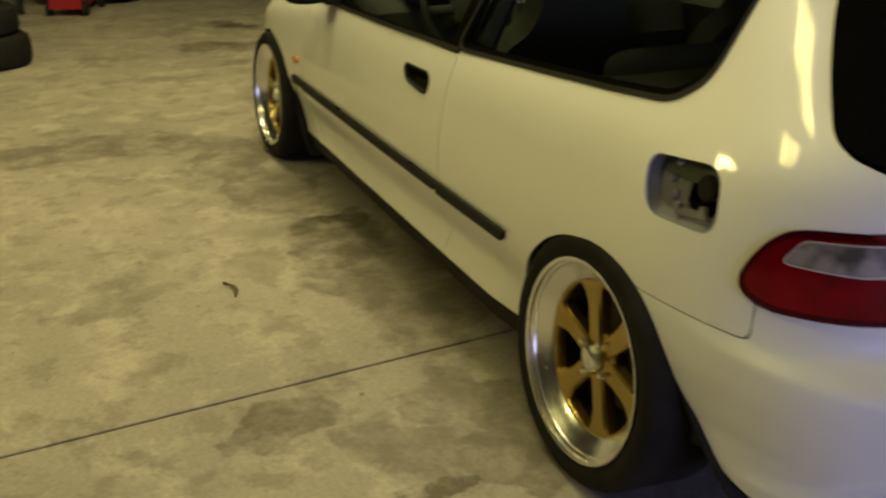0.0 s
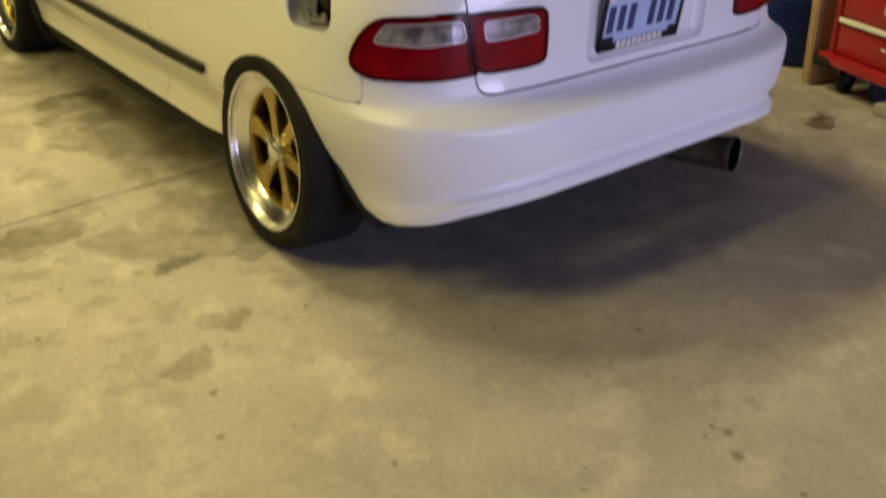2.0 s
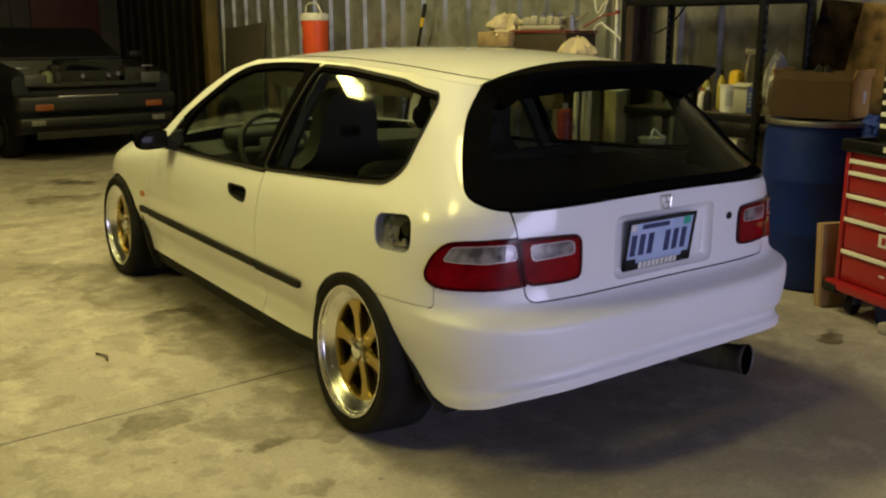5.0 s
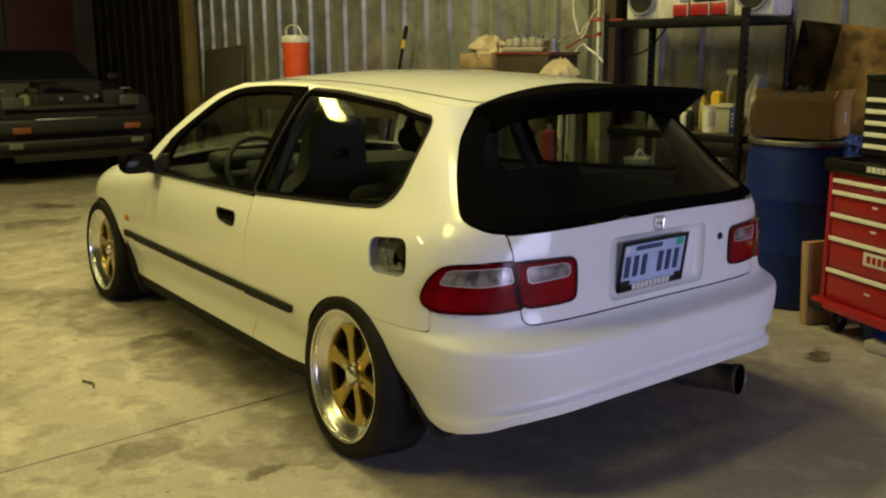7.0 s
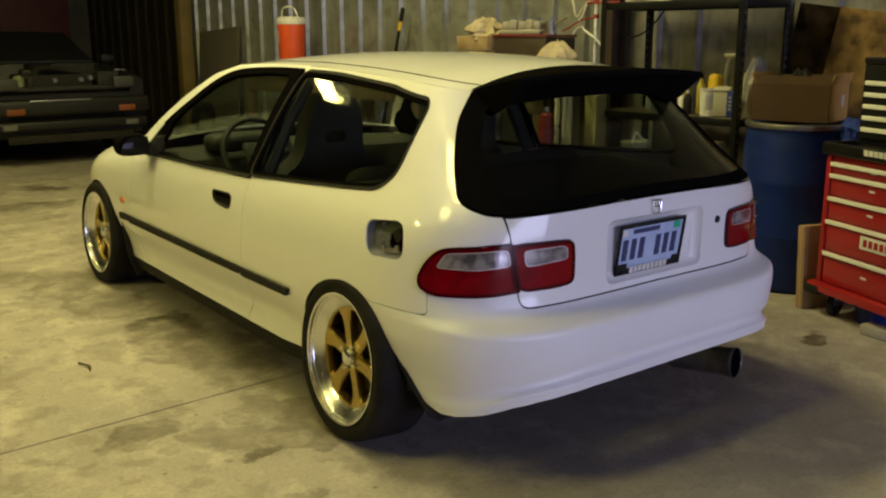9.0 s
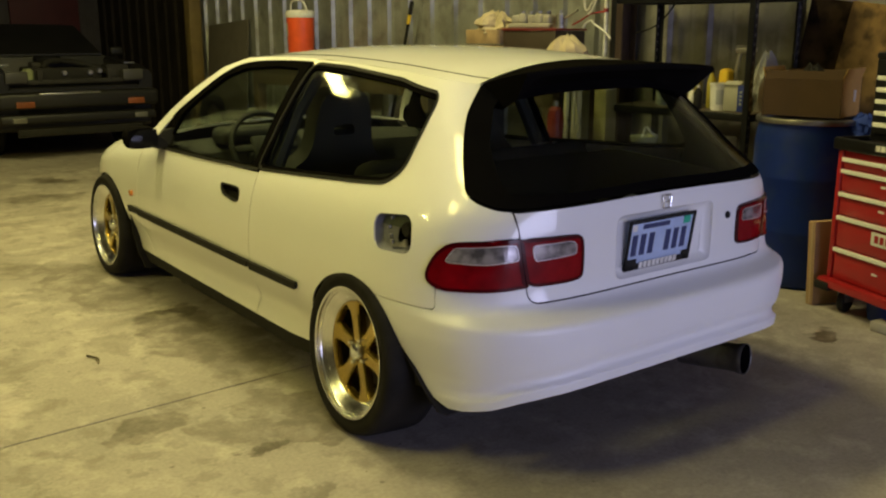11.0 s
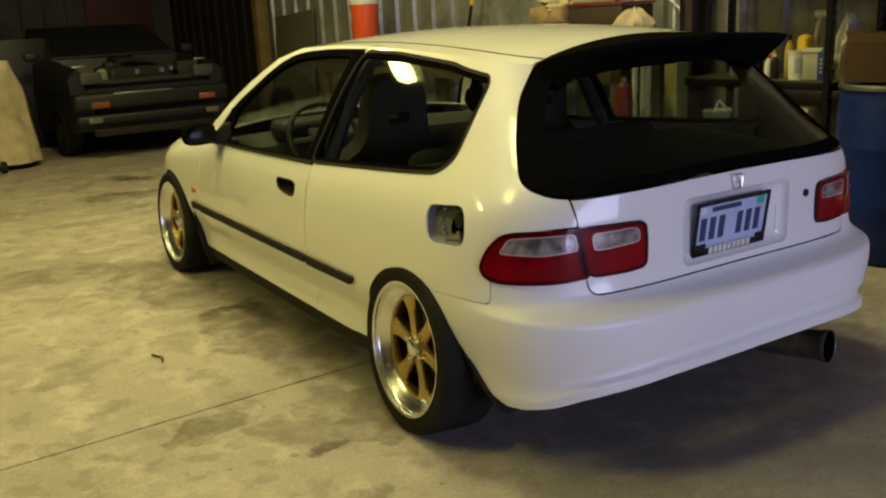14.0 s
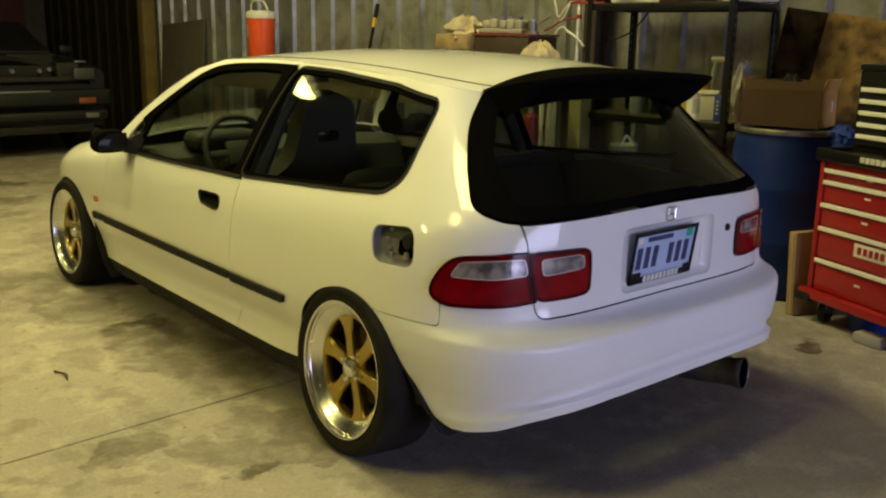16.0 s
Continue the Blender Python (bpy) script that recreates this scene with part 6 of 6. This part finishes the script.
def workbench():
    t = thing("workbench", room(2.20, 3.715), "long wooden workbench along the metal wall", "workbench")
    part("top", box(0.56, 4.07, 0.05, 0.006, at=(0, 0, 0.975)), DARKWOOD, t)
    for y in (-1.93, -0.65, 0.65, 1.93):
        for x in (-0.22, 0.24):
            part("leg", box(0.09, 0.09, 0.95, 0.005, at=(x, y, 0.475)), DARKWOOD, t)
    part("shelf", box(0.46, 3.9, 0.025, 0.004, at=(0, 0, 0.30)), DARKWOOD, t)
    part("apron", box(0.03, 3.95, 0.12, 0.004, at=(-0.25, 0, 0.89)), DARKWOOD, t)
    z = 1.0
    c = thing("wooden_crate", room(2.30, 2.66, z), "bare wooden crate on the bench", "crate")
    for k in range(3):
        for sx in (-1, 1):
            part("slat", box(0.016, 0.34, 0.10, 0.003, at=(sx * 0.14, 0, 0.055 + 0.112 * k)), WOOD, c)
        for sy in (-1, 1):
            part("slat", box(0.28, 0.016, 0.10, 0.003, at=(0, sy * 0.17, 0.055 + 0.112 * k)), WOOD, c)
    part("base", box(0.27, 0.32, 0.012, 0.002, at=(0, 0, 0.008)), WOOD, c)
    g = thing("cloth_heap", room(2.29, 2.65, z + 0.27), "pale yellow rags heaped in the crate", "cloth")
    part("cloth", crumple(0.13, 0.165, 0.17, 3, 44, 24, 1.3), CLOTH, g)
    b = thing("metal_chest", room(2.34, 2.22, z), "dark metal chest with a red lid edge on the bench", "chest")
    part("body", box(0.30, 0.50, 0.32, 0.008, at=(0, 0, 0.16)), surface_cache("dark_brown_metal", (0.05, 0.035, 0.025), 0.55, 0.2), b)
    part("lid", box(0.32, 0.52, 0.014, 0.004, at=(0, 0, 0.329)), surface_cache("dull_red_paint", (0.17, 0.014, 0.011), 0.45), b, "dull red lid edge")
    g = thing("engine_part", room(2.33, 2.30, z + 0.337, 8), "grey cast valve cover resting on the chest", "engine part")
    part("casting", merge(box(0.16, 0.36, 0.035, 0.01, 3, at=(0, 0, 0.018)), *[moved(box(0.13, 0.066, 0.06 + 0.012 * (k % 2), 0.016, 3), pose(0.006 * (k % 3), -0.144 + 0.072 * k, 0.062, 4 - 3 * k, 6 * (k % 2), 5 * k - 9)) for k in range(5)]), surface_cache("cast_grey", (0.34, 0.32, 0.27), 0.6, 0.2), g)
    for k in range(4):
        part("port", moved(lathe([(0.02, 0), (0.026, 0.002), (0.026, 0.03), (0.018, 0.03), (0.018, 0.0)], 16), pose(0, -0.108 + 0.072 * k, 0.088)), STEEL, g)
    g = thing("bottle_jack", room(2.32, 2.05, z + 0.337), "small bright steel bottle jack on the chest", "jack")
    part("body", lathe([(0, 0), (0.05, 0), (0.05, 0.015), (0.032, 0.02), (0.032, 0.09), (0.015, 0.10), (0.015, 0.12), (0, 0.12)], 20), STEEL, g)
    part("handle", sweep([(0, 0, 0.05), (0.02, -0.14, 0.12)], 0.008, 8), STEEL, g)
    g = thing("cloth_heap", room(2.16, 1.85, z), "bundle of beige rags on the bench end", "cloth")
    part("cloth", crumple(0.15, 0.165, 0.285, 21, 44, 24, 0.9), CLOTH, g)
    # cooler
    c = thing("water_cooler", room(2.30, 5.38, z), "orange round water cooler with a white lid and bail handle", "cooler")
    part("body", lathe([(0, 0), (0.112, 0), (0.120, 0.02), (0.131, 0.41), (0.133, 0.45), (0, 0.45)], 40), ORANGE, c)
    part("lid", lathe([(0.136, 0.44), (0.139, 0.45), (0.139, 0.485), (0.125, 0.505), (0.08, 0.512), (0, 0.514)], 40), WHITEPL, c, "white screw lid")
    part("bail", sweep(spline([(0, -0.137, 0.46), (-0.02, -0.133, 0.54), (-0.03, -0.075, 0.595), (-0.03, 0.075, 0.595), (-0.02, 0.133, 0.54), (0, 0.137, 0.46)], False, 6), 0.009, 8), WHITEPL, c, "white bail handle")
    part("tap", merge(moved(lathe([(0, -0.04), (0.014, -0.04), (0.014, 0.02), (0, 0.02)], 12, "x"), pose(-0.13, 0.02, 0.05)), box(0.02, 0.02, 0.05, 0.004, at=(-0.16, 0.02, 0.04))), WHITEPL, c)
    part("print", lathe([(0.1285, 0.27), (0.1325, 0.39)], 10, "z", 128, 172), surface_cache("pale_print", (0.75, 0.62, 0.50), 0.5), c, "pale printed shape")
    # pole with a yellow band
    p = thing("pole", room(2.54, 4.44) @ pose(0, 0, 0, 17, 0, 0), "black handled pole with a yellow band leaning at the wall", "pole")
    part("shaft", sweep([(0, 0, 0), (0, 0, 1.58)], 0.014, 10), TRIM, p)
    part("band", lathe([(0.0165, 1.44), (0.0165, 1.52)], 12), YELLOW, p, "yellow band")
    part("grip", lathe([(0, 1.64), (0.016, 1.635), (0.02, 1.60), (0.017, 1.52), (0.014, 1.52)], 12), TRIM, p)
    # what is seen through the car's windows
    h = thing("hose_coil", pose(1.84, 1.60, 0, 0, 0, 35), "pale yellow air hose hung in loops on a stand", "hose")
    hose = surface_cache("yellow_hose", (0.70, 0.64, 0.36), 0.5)
    for k, (dx, w, drop) in enumerate(((0.0, 0.030, 0.30), (-0.05, 0.034, 0.36), (0.055, 0.028, 0.34), (-0.095, 0.026, 0.28))):
        pts = [(dx - w * 1.6, 0.02 * k, 0.98 - drop), (dx - w, 0.02 * k, 0.92), (dx - w * 0.5, 0.02 * k, 1.0), (dx + w * 0.5, 0.02 * k, 1.0), (dx + w, 0.02 * k, 0.90), (dx + w * 0.7, 0.02 * k, 0.98 - drop), (dx - w * 0.4, 0.02 * k, 0.93 - drop)]
        part("loop", sweep(spline(pts, True, 6), 0.012, 8, True), hose, h)
    part("stand", merge(box(0.26, 0.03, 0.025, 0.004, at=(0, 0.04, 0.985)), box(0.04, 0.04, 0.99, 0.004, at=(0.02, 0.075, 0.495)), box(0.34, 0.34, 0.02, 0.004, at=(0.02, 0.075, 0.01))), BLACKSTEEL, h)
    g = thing("gas_cylinder", pose(1.66, 1.62, 0), "tall red gas cylinder standing before the bench", "cylinder")
    part("body", lathe([(0, 0), (0.046, 0), (0.05, 0.02), (0.05, 0.80), (0.042, 0.85), (0.02, 0.87), (0, 0.87)], 28), surface_cache("dull_red_paint", (0.17, 0.014, 0.011), 0.45), g)
    part("valve", lathe([(0.016, 0.865), (0.018, 0.90), (0, 0.90)], 12), STEEL, g)
    g = thing("post", pose(2.02, 1.545, 0), "pale olive square timber post standing before the shelving", "post")
    part("shaft", box(0.10, 0.10, 1.02, 0.006, at=(0, 0, 0.51)), surface_cache("olive_timber", (0.26, 0.23, 0.10), 0.8, 0, 0.2, 4, 0.1, 60), g)
    part("hook", sweep(spline([(-0.05, 0.04, 1.0), (-0.09, 0.0, 0.985), (-0.09, -0.09, 0.975), (-0.07, -0.16, 0.985)], False, 6), 0.008, 8), WHITEPL, g, "white hook")
    g = thing("basin", pose(1.52, 0.79, 0, 0, 0, 30), "pale plastic basin with a bail, on a dark stand", "basin")
    part("bowl", lathe([(0, 0.705), (0.055, 0.705), (0.070, 0.760), (0.076, 0.764), (0.076, 0.772), (0.067, 0.764), (0.05, 0.713), (0, 0.713)], 32), surface_cache("pale_olive_plastic", (0.26, 0.27, 0.17), 0.5), g)
    part("bail", sweep(spline([(-0.07, 0, 0.768), (-0.062, -0.02, 0.825), (-0.03, -0.045, 0.79), (0.02, -0.065, 0.776), (0.072, -0.02, 0.78)], False, 6), 0.005, 8), WHITEPL, g, "white bail handle")
    part("stand", merge(box(0.03, 0.03, 0.68, 0.004, at=(0, 0, 0.35)), box(0.22, 0.22, 0.02, 0.006, at=(0, 0, 0.01)), box(0.11, 0.11, 0.016, 0.004, at=(0, 0, 0.697))), BLACKSTEEL, g)


def tyre(x, y, z, m, label, r=0.30, w=0.20):
    t = thing("tyre", m, label, "tyre", "loose tyres")
    part("tread", lathe([(r * 0.66, 0.02), (r * 0.70, 0.004), (r * 0.88, 0.0), (r * 0.97, 0.02), (r, 0.05), (r, w - 0.05), (r * 0.97, w - 0.02), (r * 0.88, w), (r * 0.70, w - 0.004), (r * 0.66, w - 0.02), (r * 0.68, w / 2), (r * 0.66, 0.02)], 48), RUBBER, t)
    return t


def far_bay():
    # second car, nose towards us
    c = thing("dark_car", pose(0.51, 7.62, 0, 0, 0, 2), "dark dusty saloon, bonnet off, amber lamps in its bumper", "car")
    body = []
    for y, w, z0, z1 in ((0.04, 0.78, 0.34, 0.74), (0.10, 0.80, 0.30, 0.77), (1.02, 0.83, 0.24, 0.79), (1.10, 0.83, 0.24, 1.03), (1.25, 0.83, 0.24, 1.04), (3.3, 0.82, 0.24, 1.05)):
        body.append([(-w, y, z0), (-w - 0.01, y, (z0 + z1) / 2), (-w + 0.02, y, z1 - 0.06), (-w + 0.14, y, z1), (w - 0.14, y, z1), (w - 0.02, y, z1 - 0.06), (w + 0.01, y, (z0 + z1) / 2), (w, y, z0)])
    part("body", loft(body), DARKPAINT, c)
    cab = [[(-0.72, 1.25, 1.03), (-0.70, 1.25, 1.06), (0.70, 1.25, 1.06), (0.72, 1.25, 1.03)], [(-0.66, 1.75, 1.03), (-0.58, 1.80, 1.38), (0.58, 1.80, 1.38), (0.66, 1.75, 1.03)], [(-0.66, 3.1, 1.03), (-0.58, 3.0, 1.40), (0.58, 3.0, 1.40), (0.66, 3.1, 1.03)]]
    part("cabin", loft(cab), DARKPAINT, c, "dark cabin glass")
    # the bonnet is off: wings, slam panel and engine bay
    for sx in (-1, 1):
        wing = [[(sx * 0.82, y, 0.70), (sx * 0.825, y, z - 0.05), (sx * 0.79, y, z), (sx * 0.68, y, z), (sx * 0.66, y, z - 0.03), (sx * 0.68, y, 0.70)] for y, z in ((0.05, 0.90), (0.30, 0.955), (0.75, 0.985), (1.12, 1.02))]
        part("wing", loft(wing), DARKPAINT, c)
    part("slam_panel", merge(box(1.36, 0.05, 0.05, 0.012, 2, at=(0, 0.07, 0.80)), box(0.05, 0.05, 0.12, 0.008, at=(-0.36, 0.07, 0.86)), box(0.05, 0.05, 0.12, 0.008, at=(0.36, 0.07, 0.86))), GREYDUST, c)
    part("radiator", box(0.70, 0.05, 0.16, 0.01, at=(-0.05, 0.14, 0.86)), TRIM, c)
    part("engine", merge(box(0.62, 0.34, 0.16, 0.03, 3, at=(-0.08, 0.55, 0.86)), box(0.50, 0.16, 0.06, 0.02, 3, at=(-0.08, 0.50, 0.96))), GREYDUST, c, "dusty grey engine")
    part("reservoir", moved(lathe([(0, 0), (0.055, 0), (0.06, 0.02), (0.06, 0.10), (0.03, 0.13), (0, 0.13)], 20), pose(-0.46, 0.12, 0.81)), surface_cache("stained_plastic", (0.22, 0.25, 0.13), 0.5), c, "stained fluid reservoir")
    part("battery", box(0.24, 0.18, 0.17, 0.01, at=(0.50, 0.28, 0.875)), GREYDUST, c, "dusty battery")
    for bx, bz in ((0.17, 0.885), (0.27, 0.90), (-0.10, 0.885)):
        part("pipe_end", moved(lathe([(0, 0), (0.022, 0), (0.028, 0.01), (0.028, 0.06)], 16, "y"), pose(bx, 0.08, bz)), surface_cache("worn_chrome", (0.45, 0.45, 0.46), 0.3, 0.9), c)
    part("hose", sweep(spline([(-0.30, 0.15, 0.93), (-0.2, 0.25, 1.0), (0.05, 0.35, 0.99), (0.3, 0.3, 0.93), (0.38, 0.2, 0.88)], False, 6), 0.03, 8), TRIM, c)
    part("air_cleaner", moved(lathe([(0, 0.09), (0.12, 0.085), (0.14, 0.06), (0.14, 0.0), (0, 0)], 28), pose(-0.14, 0.52, 0.97)), BLACKSTEEL, c)
    part("bumper", merge(box(1.66, 0.16, 0.17, 0.04, 3, at=(0, -0.03, 0.62)), box(1.62, 0.12, 0.10, 0.03, 3, at=(0, 0.0, 0.43))), DARKPAINT, c, "dark bumper")
    part("bumper_strip", box(0.62, 0.02, 0.020, 0.006, at=(-0.12, -0.115, 0.69)), surface_cache("worn_chrome", (0.45, 0.45, 0.46), 0.3, 0.9), c, "worn bright bumper strip")
    part("grille", box(1.2, 0.05, 0.10, 0.01, at=(0, 0.05, 0.52)), TRIM, c)
    for k in range(3):
        part("grille_bar", box(1.1, 0.012, 0.007, 0.002, at=(0, 0.02, 0.495 + 0.025 * k)), GREYDUST, c)
    for sx in (-1, 1):
        part("headlamp", box(0.22, 0.06, 0.12, 0.015, 2, at=(sx * 0.60, 0.03, 0.855)), surface_cache("dull_lens", (0.055, 0.053, 0.05), 0.45, 0.0), c, "dull headlamp")
        part("indicator", box(0.18, 0.03, 0.065, 0.01, at=(sx * 0.57, -0.105, 0.585)), DULLAMBER, c, "amber indicator")
        part("fog_lamp", box(0.14, 0.03, 0.055, 0.01, at=(sx * 0.63, -0.065, 0.425)), surface_cache("pale_lens", (0.16, 0.155, 0.14), 0.35, 0.2), c, "pale lower lamp")
        part("wing_mirror", box(0.16, 0.08, 0.10, 0.03, 3, at=(sx * 0.90, 1.30, 1.08)), DARKPAINT, c)
        part("corner_trim", box(0.12, 0.03, 0.02, 0.006, at=(sx * 0.66, 0.26, 0.972)), surface_cache("worn_chrome", (0.45, 0.45, 0.46), 0.3, 0.9), c)
        for y in (0.75, 2.95):
            w = part("tyre", moved(lathe([(0.17, -0.10), (0.26, -0.10), (0.295, -0.07), (0.295, 0.07), (0.26, 0.10), (0.17, 0.10), (0.17, -0.10)], 32, "x"), pose(sx * 0.74, y, 0.295)), RUBBER, c)
            part("rim", moved(lathe([(0, sx * 0.09), (0.12, sx * 0.08), (0.17, sx * 0.09)], 24, "x"), pose(sx * 0.74, y, 0.295)), STEEL, w)
    part("air_dam", box(1.3, 0.04, 0.08, 0.01, at=(0, -0.02, 0.29)), TRIM, c)
    # canvas over a low machine
    s = thing("canvas_cover", pose(-1.12, 8.15, 0, 0, 0, 8), "beige canvas sheet draped over a machine", "cover")
    rows = []
    for i in range(15):
        t = i / 14
        z = 1.08 * (1 - t ** 1.5)
        k = 0.34 + 0.16 * t
        row = []
        for j in range(40):
            a = 2 * math.pi * j / 40
            f = 1 + 0.05 * t * math.sin(a * 9 + 1.3) + 0.10 * noise.noise(Vector((math.cos(a), math.sin(a), t * 2)) * 1.6)
            px, py = math.copysign(abs(math.cos(a)) ** 0.6, math.cos(a)), math.copysign(abs(math.sin(a)) ** 0.6, math.sin(a))
            row.append((k * 0.98 * px * f, k * 1.0 * py * f, max(0.06, z + 0.02 * noise.noise(Vector((px * 3, py * 3, t * 5))))))
        rows.append(row)
    cv = loft([[(0.02 * x, 0.02 * y, 1.10) for x, y, _ in rows[0]]] + rows, True, False)
    part("canvas", cv, CLOTH, s)
    m = thing("machine_base", pose(-1.12, 8.15, 0, 0, 0, 8), "dark steel machine base under the canvas", "machine")
    part("base", box(0.50, 0.50, 0.90, 0.02, at=(0, 0, 0.45)), BLACKSTEEL, m)
    j = thing("floor_jack", pose(-1.28, 7.35, 0, 0, 0, 70), "red trolley jack with black wheels", "jack")
    part("frame", loft([[(-0.30, -0.13, 0.06), (0.30, -0.10, 0.06), (0.30, -0.10, 0.14), (-0.30, -0.13, 0.20)], [(-0.30, 0.13, 0.06), (0.30, 0.10, 0.06), (0.30, 0.10, 0.14), (-0.30, 0.13, 0.20)]]), REDPAINT, j)
    for x in (-0.24, 0.26):
        for y in (-0.15, 0.15):
            part("wheel", moved(lathe([(0, -0.02), (0.06, -0.02), (0.06, 0.02), (0, 0.02)], 20, "y"), pose(x, y, 0.06)), TRIM, j)
    part("handle", sweep([(-0.25, 0, 0.16), (-0.75, 0, 0.75)], 0.018, 10), BLACKSTEEL, j)
    part("saddle", lathe([(0, 0.18), (0.06, 0.18), (0.06, 0.20), (0.05, 0.20), (0.05, 0.185), (0, 0.185)], 20), BLACKSTEEL, j)
    l = thing("steel_locker", pose(-0.55, 9.6, 0, 0, 0, 3), "dark steel locker against the end wall", "locker")
    part("body", box(0.75, 0.45, 1.28, 0.01, at=(0, 0, 0.64)), DARKPAINT, l)
    part("door", box(0.70, 0.02, 1.18, 0.006, at=(0, -0.235, 0.65)), DARKPAINT, l)
    r = thing("red_door", room(1.9, 11.64), "dark red painted door in the end wall", "door", kind="structure")
    part("leaf", box(0.95, 0.05, 2.1, 0.004, at=(0, 0, 1.05)), surface_cache("dark_red_paint", (0.055, 0.008, 0.008), 0.7), r)
    tyre(0, 0, 0, pose(-2.02, 5.20, 0), "worn black tyre lying flat on the concrete", 0.30, 0.20)
    tyre(0, 0, 0, pose(-2.06, 5.22, 0.20, 0, 0, 0), "worn black tyre stacked on another", 0.29, 0.18)
    tyre(0, 0, 0, pose(2.08, 7.85, 0.29, 82, 0, 100), "dark tyre standing against the wall", 0.29, 0.18)
    h = thing("engine_hoist", pose(-1.55, 7.9, 0, 0, 0, 5), "black steel engine hoist with casters", "hoist")
    for sx in (-1, 1):
        part("leg", sweep([(sx * 0.10, 0.5, 0.12), (sx * 0.22, -0.55, 0.12)], 0.035, 8), BLACKSTEEL, h)
        for y in (-0.55, 0.5):
            part("caster", moved(lathe([(0, -0.02), (0.05, -0.02), (0.05, 0.02), (0, 0.02)], 20, "x"), pose(sx * (0.22 if y < 0 else 0.10), y, 0.05)), TRIM, h)
    part("mast", box(0.09, 0.09, 1.35, 0.01, at=(0, 0.5, 0.80)), BLACKSTEEL, h)
    part("boom", sweep([(0, 0.5, 1.45), (0, -0.5, 1.75)], 0.04, 8), BLACKSTEEL, h)
    a = thing("battery_charger", pose(-2.32, 4.62, 0, 0, 0, 30), "small silver and black charger on the floor", "charger")
    part("case", box(0.24, 0.20, 0.20, 0.015, 2, at=(0, 0, 0.10)), BLACKSTEEL, a)
    part("face", box(0.20, 0.006, 0.12, 0.003, at=(0, -0.103, 0.11)), ALU, a)


shelf_unit()
shelf_goods()
drum()
tool_chest()
leaning_boards()
columns()
workbench()
far_bay()


def dry_leaf():
    t = thing("dry_leaf", pose(-1.338, 1.21, 0.002, 0, 0, 15), "small curled brown leaf lying on the concrete", "leaf")
    secs = []
    for k in range(9):
        u = k / 8
        w = 0.007 * math.sin(math.pi * min(0.97, u + 0.04)) ** 0.7
        x, y = 0.03 * math.sin(u * 2.6), 0.11 * (u - 0.5)
        secs.append([(x - w, y, 0.004 + 0.008 * u), (x, y, 0.001), (x + w, y, 0.005), (x + w, y, 0.007), (x, y, 0.003), (x - w, y, 0.006 + 0.008 * u)])
    part("blade", loft(secs), surface_cache("dry_leaf_brown", (0.10, 0.078, 0.042), 0.8), t)


dry_leaf()
